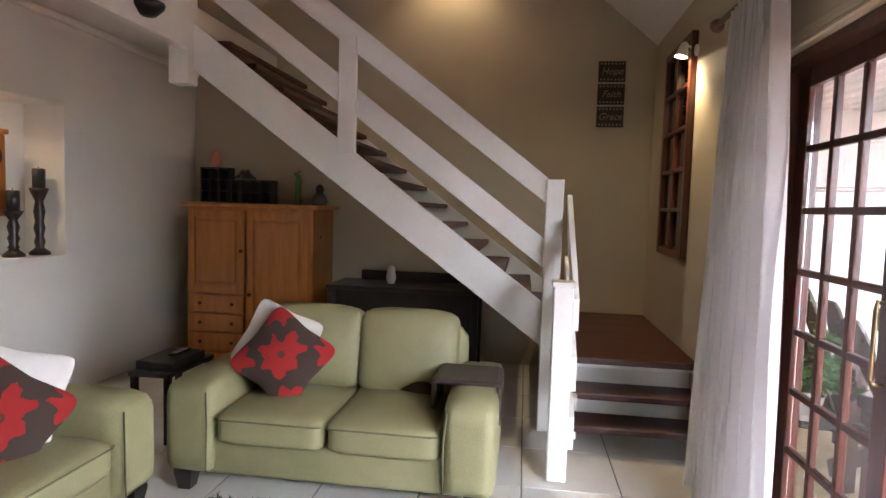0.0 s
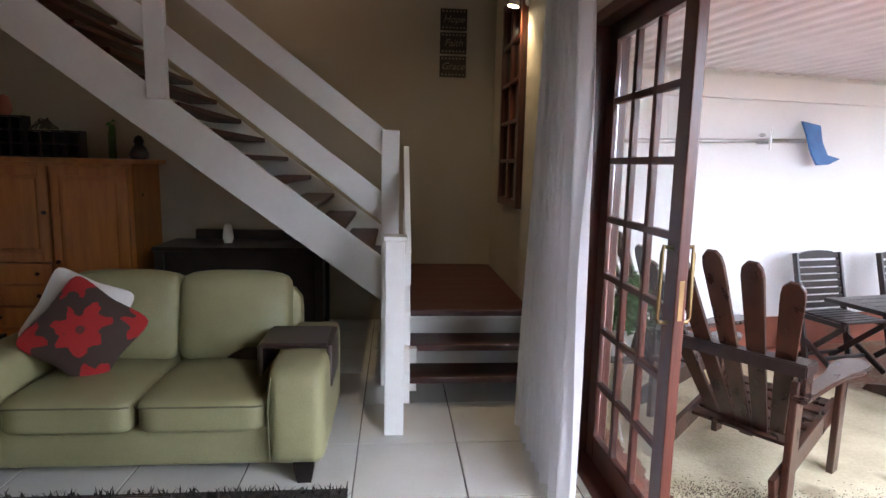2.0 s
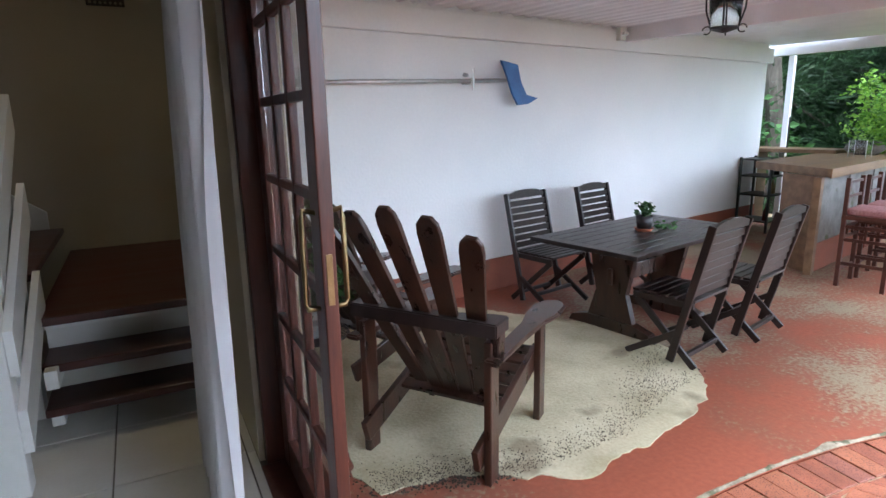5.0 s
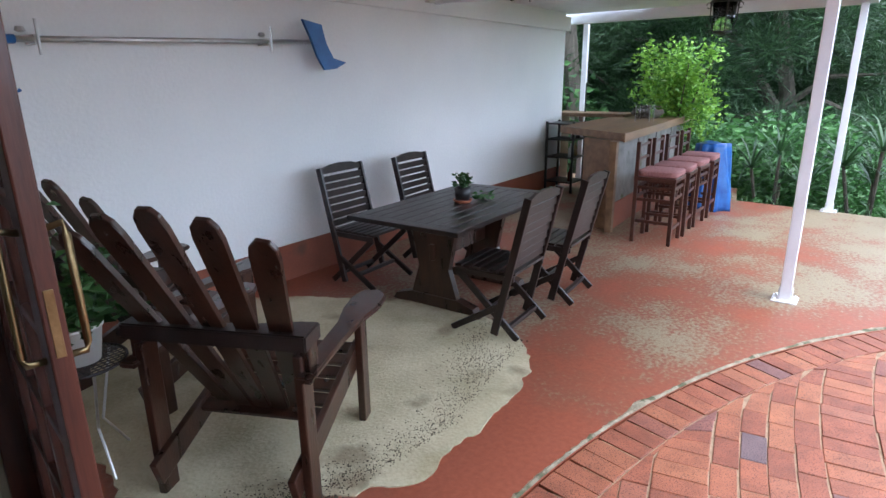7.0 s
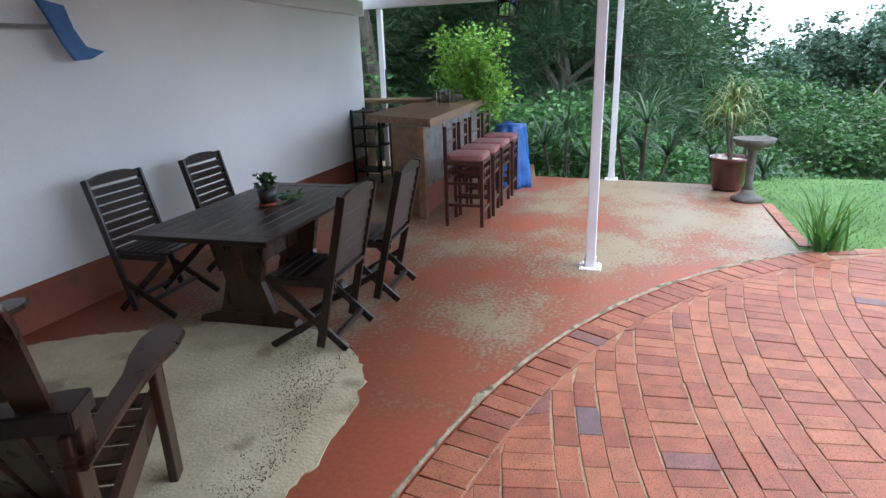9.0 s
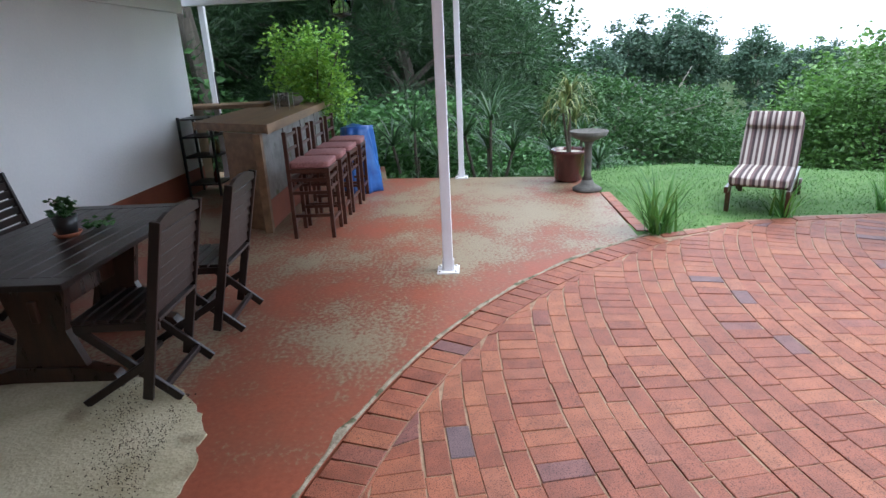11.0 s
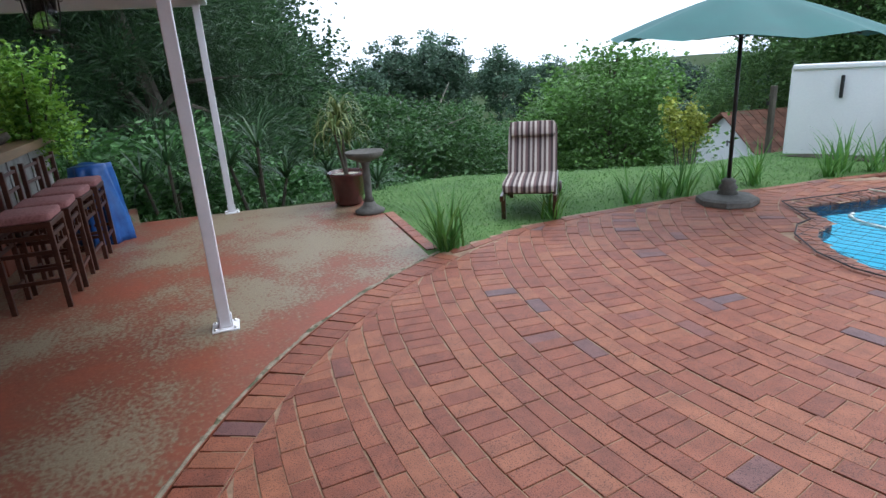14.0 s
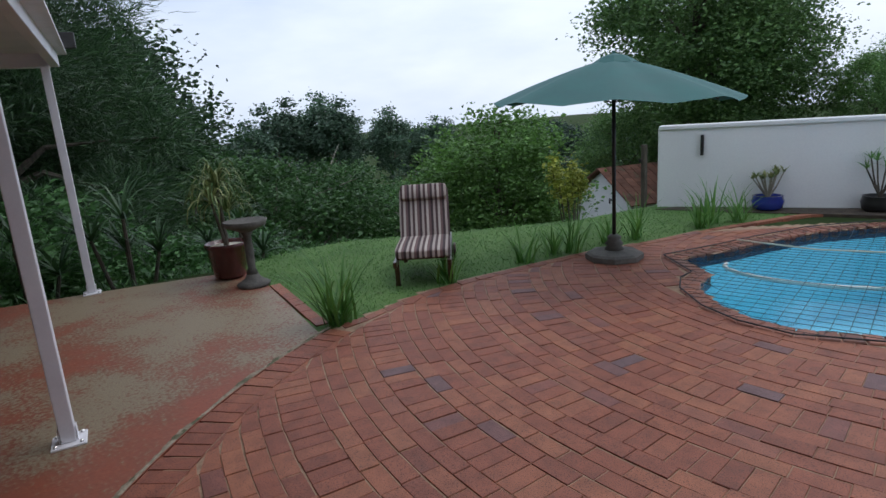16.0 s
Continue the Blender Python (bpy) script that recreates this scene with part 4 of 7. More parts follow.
pigeonhole(-4.4, 0.3, 0.36, 3, 3, "dark wooden pigeonhole box on the cabinet")
pigeonhole(-4.0, 0.44, 0.24, 4, 2, "low dark wooden pigeonhole box")
og = thing("owl_ornament", MI @ pose(-4.42, 1.42, CH + 0.4), "small reddish brown owl ornament", "ornament")
part("body", quick(lathe, [(0.04, 0), (0.065, 0.05), (0.055, 0.1), (0.05, 0.12), (0.04, 0.16), (0.01, 0.18)], 14), M_TERRA, og, "", True)
og = thing("twig_heap", MI @ pose(-4.1, 1.42, CH + 0.28), "tangle of dark dried twigs", "ornament")
rngp = random.Random(4)
for i in range(14):
    a, r = rngp.uniform(0, 6.28), 0.12
    part("twig", quick(tube, [(r * math.cos(a), 0.05 * math.sin(a), 0.01), (0.3 * r * math.cos(a + 1), 0, 0.06 + 0.05 * rngp.random()), (r * math.cos(a + 2.5), 0.05 * math.sin(a + 2.5), 0.02)], 0.008, 0.004, 5), M_BARK, og)
og = thing("glass_vase", MI @ pose(-3.52, 1.4, CH + 0.04), "clear glass vase with bamboo stems", "vase")
vz = part("vessel", quick(lathe, [(0.03, 0), (0.032, 0.1), (0.03, 0.2), (0.034, 0.24)], 16), M_GLASS, og, "", True)
vz.visible_shadow = False
for i in range(4):
    part("stem", quick(tube, [(0.01 * i - 0.015, 0, 0.01), (0.012 * i - 0.02, 0.008, 0.3)], 0.006), L_REED, og)
part("sprig", leaves_mesh("sprig", [(0.02 * math.sin(i), 0.02 * math.cos(i), 0.25 + 0.012 * i) for i in range(8)], 0.04, L_REED, 3), L_REED, og)
og = thing("bird_figurine", MI @ pose(-3.3, 1.42, CH + 0.04), "small dark carved figurine on the cabinet", "figurine")
part("body", quick(lathe, [(0.07, 0), (0.085, 0.04), (0.06, 0.1), (0.035, 0.13), (0.045, 0.16), (0.03, 0.2), (0.005, 0.215)], 14), M_BLACK, og, "", True)

dk = thing("desk", MI @ pose(-2.38, 1.45, 0), "low dark wooden sideboard under the stairs", "sideboard")
part("top", quick(box, (0, 0, 0.84), (1.5, 0.62, 0.04), None, 0.008), M_DESK, dk)
part("back_ledge", quick(box, (0.08, 0.26, 0.91), (1.25, 0.05, 0.1), None, 0.01), M_DESK, dk)
part("body", quick(box, (0, 0.02, 0.46), (1.4, 0.52, 0.72), None, 0.008), M_DESK, dk)
for x in (-0.7, 0.7):
    for y in (-0.26, 0.26):
        part("leg", quick(box, (x, y, 0.41), (0.07, 0.07, 0.82), None, 0.008), M_DESK, dk)
og = thing("owl_vase", MI @ pose(-2.55, 1.45, 0.86), "small white ceramic owl on the sideboard", "ornament")
part("body", quick(lathe, [(0.035, 0), (0.05, 0.05), (0.045, 0.1), (0.04, 0.13), (0.038, 0.16), (0.02, 0.18)], 16), M_WHITE_FABRIC, og, "", True)

sd = thing("side_table", MI @ pose(-3.66, -0.5, 0), "small black side table", "side table")
part("top", quick(box, (0, 0, 0.47), (0.3, 0.56, 0.03), None, 0.005), M_BLACK, sd)
for x in (-0.12, 0.12):
    for y in (-0.25, 0.25):
        part("leg", quick(box, (x, y, 0.228), (0.04, 0.04, 0.455), None, 0.004), M_BLACK, sd)
rc = thing("media_box", MI @ pose(-3.66, -0.52, 0.485), "black media box with a remote control on top", "electronics")
part("case", quick(box, (0, 0, 0.03), (0.27, 0.4, 0.06), None, 0.006), M_BLACK, rc)
rm = part("remote_control", quick(box, (0.03, 0.05, 0.07), (0.055, 0.2, 0.02), None, 0.006), M_BLACK, rc)
for i in range(5):
    for j in range(3):
        part("button", quick(box, (0.014 + 0.016 * j, -0.01 + 0.03 * i, 0.0815), (0.01, 0.014, 0.004), None, 0.001), M_GREY_WALL, rm)

pf = thing("pouf", MI @ pose(-1.98, -2.5, 0.02), "round dark brown leather ottoman", "ottoman")
part("seat", quick(lathe, [(0.42, 0), (0.52, 0.04), (0.55, 0.2), (0.52, 0.34), (0.44, 0.385), (0.2, 0.4), (0.01, 0.402)], 40), M_BROWN_LEATHER, pf, "", True)
part("piping", quick(tube, [(0.525 * math.cos(i * 0.1571), 0.525 * math.sin(i * 0.1571), 0.335) for i in range(41)], 0.008), M_BROWN_LEATHER, pf)
rg = thing("shag_rug", MI @ pose(-2.05, -2.3, 0), "dark brown shaggy rug", "rug")
part("backing", quick(box, (0, 0, 0.008), (1.66, 1.86, 0.014), None, 0.004), M_RUG, rg)
rr = np.random.default_rng(8)
part("pile", blades_mesh("pile", [(rr.uniform(-0.83, 0.83), rr.uniform(-0.93, 0.93), 0.012) for _ in range(9000)], 0.6, 0.045, 0.004, M_RUG, 8, 0.8, 2), M_RUG, rg)["kind"] = "stuff"

# niche things
def candle_holder(q, hgt, label):
    t = thing("candle_holder", MI @ pose(LEFT - 0.12, q, NZ0), label, "candle holder", "candle holders in the niche")
    k = hgt
    part("stand", quick(lathe, [(0.075, 0), (0.075, 0.02), (0.05, 0.04), (0.03, 0.06), (0.04, 0.2 * k), (0.028, 0.28 * k), (0.042, 0.4 * k), (0.03, 0.5 * k), (0.042, 0.65 * k), (0.028, 0.8 * k), (0.06, 0.94 * k), (0.07, k)], 18), M_DARKWOOD, t, "", True)
    part("candle", quick(lathe, [(0.045, k), (0.046, k + 0.15), (0.03, k + 0.155)], 18), M_BLACK, t, "black pillar candle", True)
    part("wick", quick(tube, [(0, 0, k + 0.15), (0, 0, k + 0.17)], 0.003), M_BLACK, t)


candle_holder(-0.11, 0.53, "tall dark turned candle holder")
candle_holder(-0.35, 0.35, "shorter dark turned candle holder")
wc = thing("wall_clock", MI @ pose(LEFT - 0.28, -0.42, 1.78), "orange wooden wall clock in the niche", "clock")
part("case", quick(box, (0, 0, 0), (0.1, 0.26, 0.62), None, 0.01), M_PINE, wc)
part("dial", quick(lathe, [(0.09, 0), (0.09, 0.008)], 24, pose(0.052, 0, 0.14, 0, 90)), M_BLACK, wc)
part("pediment", quick(box, (0.005, 0, 0.33), (0.12, 0.3, 0.04), None, 0.01), M_PINE, wc)

# mirror, spot lamp, plaques
mr = thing("window_mirror", MI @ pose(0, 0.84, 2.155), "tall mirror in a dark red window-pane frame", "mirror")
for y in (-0.38, 0.38):
    part("stile", quick(box, (-0.025, y, 0), (0.05, 0.06, 1.73), None, 0.006), M_DOOR, mr)
for z in (-0.835, 0.835):
    part("rail", quick(box, (-0.025, 0, z), (0.048, 0.7, 0.06), None, 0.006), M_DOOR, mr)
part("muntin", quick(box, (-0.025, 0, 0), (0.04, 0.03, 1.61), None, 0.004), M_DOOR, mr)
for i in range(1, 5):
    part("muntin", quick(box, (-0.025, 0, -0.805 + 0.322 * i), (0.038, 0.7, 0.03), None, 0.004), M_DOOR, mr)
for i in range(2):
    for j in range(5):
        part("pane", quick(box, (-0.012, -0.18 + 0.36 * i, -0.644 + 0.322 * j), (0.01, 0.33, 0.294)), M_MIRROR, mr)
sp = thing("spot_lamp", MI @ pose(0, 0.44, 2.87), "lit white wall spotlight above the mirror", "spotlight")
part("wall_plate", quick(lathe, [(0.045, 0), (0.045, 0.02), (0.02, 0.03)], 16, pose(0, 0, 0, 0, -90)), M_WHITE_WOOD, sp, "", True)
part("arm", quick(tube, [(-0.02, 0, 0), (-0.06, 0, 0.03), (-0.1, 0, 0.03)], 0.008), M_WHITE_WOOD, sp)
part("shade", quick(lathe, [(0.02, 0.07), (0.03, 0.05), (0.048, -0.04), (0.046, -0.04), (0.028, 0.045)], 18, pose(-0.11, 0, -0.01, 0, 12)), M_WHITE_WOOD, sp, "", True)
part("bulb", quick(lathe, [(0.02, -0.02), (0.036, -0.03), (0.03, -0.036)], 14, pose(-0.11, 0, -0.01, 0, 12)), M_BULB, sp, "glowing bulb", True)
sl = bpy.data.lights.new("spot_bulb", "SPOT")
sl.energy, sl.color, sl.spot_size, sl.spot_blend, sl.shadow_soft_size = 1.6, (1.0, 0.78, 0.45), radians(100), 0.7, 0.03
lamp = new("spot_bulb_light", sl)
lamp.matrix_world = MI @ look((-0.12, 0.44, 2.8), (-0.02, 0.3, 1.8))
for z, word, rows3 in ((3.05, "Hope", 1), (2.825, "Faith", 2), (2.6, "Grace", 3)):
    pq = thing("wall_plaque", MI @ pose(-0.43, BACK, z), f"small dark plaque lettered {word}", "plaque", "plaques on the wall")
    part("board", quick(box, (0, -0.01, 0), (0.265, 0.02, 0.205), None, 0.004), M_PLAQUE, pq)
    fc = bpy.data.curves.new("word", "FONT")
    fc.body, fc.size, fc.align_x, fc.align_y, fc.extrude, fc.shear = word, 0.095, "CENTER", "CENTER", 0.002, 0.3
    tmp = new("word_curve", fc)
    dg = bpy.context.evaluated_depsgraph_get()
    me = bpy.data.meshes.new_from_object(tmp.evaluated_get(dg))
    bpy.data.objects.remove(tmp)
    me.materials.append(M_PALE_LETTER)
    w = part("lettering", me, M_PALE_LETTER, pq, "cream lettering")
    w.matrix_local = pose(0, -0.0225, 0.0, 90)
    for s in (-1, 1):
        for i in range(7):
            part("border_motif", quick(lathe, [(0.012, 0), (0.008, 0.003)], 5, pose(-0.105 + 0.035 * i, -0.02, s * 0.078, 90)), M_PALE_LETTER, pq)

cf = thing("ceiling_spot", MI @ pose(-3.84, -0.5, 2.96), "dark bowl spotlight hanging below the loft edge", "spotlight")
part("bowl", quick(lathe, [(0.01, -0.09), (0.05, -0.08), (0.1, -0.03), (0.11, 0.0), (0.105, 0.01), (0.09, -0.02), (0.02, -0.06)], 20), M_IRON, cf, "", True)
part("stem", quick(tube, [(0, 0, -0.07), (0, 0, 0.32)], 0.01), M_IRON, cf)


def warm_spot(name, eye, target, watts, cone):
    d = bpy.data.lights.new(name, "SPOT")
    d.energy, d.color, d.spot_size, d.spot_blend, d.shadow_soft_size = watts, (1.0, 0.74, 0.42), radians(cone), 0.9, 0.05
    new(name, d).matrix_world = MI @ look(eye, target)


def wall_light(m, label):
    t = thing("wall_light", m, label, "wall light", "lit wall lights of the room")
    part("back_plate", quick(lathe, [(0.06, 0), (0.06, 0.015), (0.02, 0.03)], 16, pose(0, 0, 0, 90)), M_WHITE_WOOD, t, "", True)
    part("shade", quick(lathe, [(0.03, 0.1), (0.045, 0.08), (0.075, -0.06), (0.072, -0.06), (0.04, 0.07)], 18, pose(0, -0.1, 0)), M_WHITE_WOOD, t, "", True)
    part("bulb", quick(lathe, [(0.02, 0.03), (0.035, 0.0), (0.01, -0.03)], 12, pose(0, -0.1, 0)), M_BULB, t, "glowing bulb", True)


wall_light(MI @ pose(-2.05, BACK, 4.3), "lit white wall light high above the stairs")
warm_spot("stair_wall_lamp", (-2.05, BACK - 0.1, 4.25), (-2.05, BACK - 0.02, 3.2), 1.8, 130)
dl = thing("niche_downlight", MI @ pose(LEFT - 0.17, -0.55, NZ1), "small white downlight in the head of the niche", "downlight")
part("ring", quick(lathe, [(0.03, 0), (0.045, 0), (0.045, -0.008), (0.03, -0.012)], 18), M_WHITE_WOOD, dl, "", True)
part("bulb", quick(lathe, [(0.03, -0.002), (0.02, -0.008), (0.002, -0.01)], 12), M_BULB, dl, "glowing bulb", True)
warm_spot("niche_lamp", (LEFT - 0.17, -0.55, NZ1 - 0.02), (LEFT - 0.17, -0.5, 1.2), 0.7, 150)

# ---- veranda things ----


def ragged(pts, step, amp, seed):
    """An outline broken into short uneven steps."""
    out = []
    for i, a in enumerate(pts):
        b = pts[(i + 1) % len(pts)]
        k = max(1, int(math.hypot(b[0] - a[0], b[1] - a[1]) / step))
        for j in range(k):
            x, y = a[0] + (b[0] - a[0]) * j / k, a[1] + (b[1] - a[1]) * j / k
            out.append((x + amp * noise.noise(Vector((x * 6, y * 6, seed))) + 0.4 * amp * noise.noise(Vector((x * 25, y * 25, seed))), y + amp * noise.noise(Vector((x * 6, y * 6, seed + 9))) + 0.4 * amp * noise.noise(Vector((x * 25, y * 25, seed + 5)))))
    return out


patch = [(1.98, 5.25), (2.33, 5.12), (2.58, 4.93), (2.8, 4.76), (3.1, 4.74), (3.45, 4.72), (3.92, 4.82), (4.3, 5.08), (4.42, 5.42), (4.45, 5.9), (4.2, 6.4), (3.9, 6.9), (3.7, 7.2), (2.2, 7.2), (2.1, 6.3)]
structure("screed_patch", quick(prism, ragged(patch, 0.035, 0.06, 3), -0.01, 0.006), M_CONC, "pale bare screed patch on the red floor", "floor patch")

gv = random.Random(12)
vs, fs = [], []
for i in range(4600):
    a, b = gv.choice([((2.05, 5.2), (2.6, 4.9)), ((2.05, 5.2), (2.6, 4.9)), ((2.6, 4.9), (3.3, 4.8)), ((3.3, 4.85), (4.1, 4.95)), ((3.6, 4.95), (4.3, 5.3))])
    u = gv.random()
    x, y = a[0] + (b[0] - a[0]) * u + gv.gauss(0, 0.08), a[1] + (b[1] - a[1]) * u + 0.08 + abs(gv.gauss(0, 0.09)) - 0.04
    s = gv.uniform(0.001, 0.0062)
    o = len(vs)
    vs += [(x - s, y - s, 0.002), (x + s, y - s * 0.7, 0.002), (x + s * 0.8, y + s, 0.002), (x - s * 0.9, y + s, 0.002), (x, y, 0.006 + s * 0.8)]
    fs += [(o, o + 1, o + 4), (o + 1, o + 2, o + 4), (o + 2, o + 3, o + 4), (o + 3, o, o + 4)]
me = bpy.data.meshes.new("loose_grit")
me.from_pydata(vs, [], fs)
me.materials.append(M_SOIL)
tagged(new("loose_grit", me), "dark loose grit along the screed edge", "grit", "", "stuff")


def folding_chair(m, label, group="folding chairs round the table"):
    """A slatted folding garden chair facing -y, the seat's middle over the origin."""
    t = thing("folding_chair", m, label, "chair", group)
    for s in (-1, 1):
        x = s * 0.24
        part("back_post", quick(slat, (x, 0.035, 0.03), (x, 0.25, 0.94), 0.024, 0.05, (0, -1, 1)), M_DARKWOOD, t)
        part("long_leg", quick(slat, (x * 0.88, -0.25, 0.41), (x * 0.88, 0.19, 0.012), 0.022, 0.045, (0, 1, 1)), M_DARKWOOD, t)
        part("short_leg", quick(slat, (x, 0.07, 0.23), (x, -0.28, 0.012), 0.022, 0.042, (0, -1, 1)), M_DARKWOOD, t)
        part("seat_rail", quick(slat, (x * 0.92, -0.26, 0.42), (x * 0.92, 0.16, 0.42), 0.022, 0.04), M_DARKWOOD, t)
    for i in range(7):
        y = -0.245 + 0.064 * i
        part("seat_slat", quick(box, (0, y, 0.448), (0.44, 0.05, 0.018), None, 0.003), M_DARKWOOD, t)
    for i in range(7):
        z = 0.5 + 0.058 * i
        y = 0.028 + z * 0.236
        part("back_slat", quick(box, (0, y, z), (0.46, 0.016, 0.049), pose(0, 0, 0), 0.003), M_DARKWOOD, t)
    bm = bmesh.new()
    pts = [(-0.25, 0.89), (0.25, 0.89), (0.25, 0.925), (0.12, 0.955), (0, 0.962), (-0.12, 0.955), (-0.25, 0.925)]
    prism(bm, pts, -0.011, 0.011, pose(0, 0.247, 0, 90))
    part("top_rail", bm, M_DARKWOOD, t)
    for y, z in ((-0.1, 0.11), (0.12, 0.08)):
        part("stretcher", quick(box, (0, y, z), (0.45, 0.03, 0.03), None, 0.004), M_DARKWOOD, t)
    return t


folding_chair(pose(4.59, 6.70, 0, 0, 0, 2), "dark slatted folding chair against the wall")
folding_chair(pose(5.42, 6.63, 0, 0, 0, 4), "dark slatted folding chair beside the table")
folding_chair(pose(4.40, 5.25, 0, 0, 0, 183), "dark slatted folding chair pulled up to the table")
folding_chair(pose(5.16, 5.22, 0, 0, 0, 184), "dark slatted folding chair with its back to the garden")

tb = thing("dining_table", pose(4.76, 5.86, 0, 0, 0, 1.5), "dark wooden slatted outdoor dining table", "table")
for i in range(9):
    part("top_plank", quick(box, (0, -0.4 + 0.1 * i, 0.695), (1.32, 0.096, 0.03), None, 0.004), M_DARKWOOD, tb)
for x in (-0.71, 0.71):
    part("end_plank", quick(box, (x, 0, 0.695), (0.1, 0.92, 0.032), None, 0.004), M_DARKWOOD, tb)
for x in (-0.35, 0.35):
    part("batten", quick(box, (x, 0, 0.655), (0.08, 0.74, 0.05), None, 0.004), M_DARKWOOD, tb)
    bm = bmesh.new()
    prism(bm, [(-0.2, 0.08), (0.2, 0.08), (0.13, 0.3), (0.2, 0.64), (-0.2, 0.64), (-0.13, 0.3)], -0.025, 0.025, pose(x, 0, 0, 90, 0, 90))
    part("leg_panel", bm, M_ADIRON, tb)
    bm = bmesh.new()
    prism(bm, [(-0.37, 0), (0.37, 0), (0.34, 0.05), (0.2, 0.09), (-0.2, 0.09), (-0.34, 0.05)], -0.04, 0.04, pose(x, 0, 0, 90, 0, 90))
    part("foot", bm, M_ADIRON, tb)
part("stretcher", quick(box, (0, 0, 0.42), (0.8, 0.04, 0.12), None, 0.005), M_ADIRON, tb)
pp = thing("potted_succulent", pose(4.78, 5.86, 0.711), "small plant in a dark pot on a terracotta saucer", "potted plant")
part("saucer", quick(lathe, [(0.055, 0), (0.075, 0.025), (0.07, 0.027), (0.05, 0.01)], 18), M_TERRA, pp, "", True)
part("pot", quick(lathe, [(0.05, 0.012), (0.068, 0.12), (0.062, 0.12), (0.05, 0.1)], 18), M_BLACK, pp, "", True)
part("leaf_tuft", leaves_mesh("leaf_tuft", [(0.09 * math.cos(i * 2.4) * (i % 5) / 5, 0.09 * math.sin(i * 2.4) * (i % 5) / 5, 0.13 + 0.1 * (i % 7) / 7) for i in range(70)], 0.032, L_MID, 5), L_MID, pp)
for i in range(6):
    part("stalk", quick(tube, [(0, 0, 0.1), (0.05 * math.cos(i), 0.05 * math.sin(i), 0.2)], 0.003, 0.002, 5), L_MID, pp)
tw = thing("trailing_cutting", pose(4.93, 5.77, 0.711), "small leafy cutting lying on the table", "plant")
part("leaf_tuft", leaves_mesh("cutting_leaf", [(0.06 * math.sin(i * 1.7), 0.05 * math.cos(i * 2.3), 0.02 + 0.05 * (i % 4) / 4) for i in range(26)], 0.035, L_MID, 6), L_MID, tw)


def adirondack(m, label):
    """A fan-backed garden armchair facing +x, the middle between its rear legs at the origin."""
    t = thing("adirondack_chair", m, label, "armchair", "adirondack chairs")
    for s in (-1, 1):
        y = s * 0.32
        part("rear_leg", quick(box, (-0.02, y, 0.337), (0.09, 0.035, 0.674), None, 0.006), M_ADIRON, t)
        part("front_leg", quick(box, (0.62, y, 0.29), (0.085, 0.035, 0.58), None, 0.006), M_ADIRON, t)
        part("side_rail", quick(slat, (-0.12, y * 0.9, 0.14), (0.66, y * 0.9, 0.36), 0.03, 0.11), M_ADIRON, t)
        bm = bmesh.new()
        prism(bm, [(-0.1, -0.05), (0.25, -0.04), (0.48, -0.045), (0.6, -0.085), (0.74, -0.08), (0.82, -0.03), (0.8, 0.05), (0.7, 0.085), (0.55, 0.07), (0.4, 0.04), (0.1, 0.03), (-0.1, 0.02)], 0.585, 0.612)
        bmesh.ops.bevel(bm, geom=bm.edges[:], offset=0.008, segments=2, affect="EDGES")
        if s > 0:
            bmesh.ops.scale(bm, vec=(1, -1, 1), verts=bm.verts[:])
        bmesh.ops.translate(bm, vec=(0, y * 1.06, 0), verts=bm.verts[:])
        part("arm", bm, M_ADIRON, t)
    bm = bmesh.new()
    rail = [(-0.085, -0.37), (-0.085, 0.37), (0.055, 0.37), (0.05, 0.3), (-0.005, 0.15), (-0.02, 0.0), (-0.005, -0.15), (0.05, -0.3), (0.055, -0.37)]
    prism(bm, rail[::-1], 0.70, 0.765)
    bmesh.ops.bevel(bm, geom=bm.edges[:], offset=0.006, segments=2, affect="EDGES")
    part("back_rail", bm, M_DARKWOOD, t)
    for s in (-1, 1):
        part("rail_block", quick(box, (-0.01, s * 0.345, 0.66), (0.075, 0.04, 0.1), None, 0.005), M_ADIRON, t)
    for i in range(6):
        x = 0.22 + 0.08 * i
        part("seat_slat", quick(slat, (x, -0.3, 0.255 + 0.024 * i), (x, 0.3, 0.255 + 0.024 * i), 0.066, 0.022, (-0.28, 0, 1)), M_ADIRON, t)
    for i in range(5):
        u = (i - 2) / 2
        ln = 1.22 - 0.10 * abs(u) ** 1.7
        low = 0.1 * abs(u) ** 1.6
        bm = bmesh.new()
        prism(bm, [(-0.036, low + 0.01 * (u < 0)), (0.036, low + 0.01 * (u > 0)), (0.05, 0.93 * ln), (0.046, 0.97 * ln), (0.02, ln), (-0.025, ln), (-0.046, 0.975 * ln), (-0.05, 0.93 * ln)], -0.011, 0.011)
        bmesh.ops.bevel(bm, geom=bm.edges[:], offset=0.004, segments=1, affect="EDGES")
        bmesh.ops.transform(bm, matrix=pose(0.27, u * 0.15, 0.2) @ pose(0, 0, 0, 0, -29) @ pose(0, 0, 0, -10 * u) @ pose(0, 0, 0, 90, 0, 90), verts=bm.verts[:])
        part("back_slat", bm, M_ADIRON, t)
    return t


adirondack(pose(2.32, 5.29, 0, 0, 0, 25), "dark brown fan-back garden chair with curved arms")
adirondack(pose(2.42, 6.42, 0, 0, 0, 12), "dark brown fan-back garden chair by the wall")

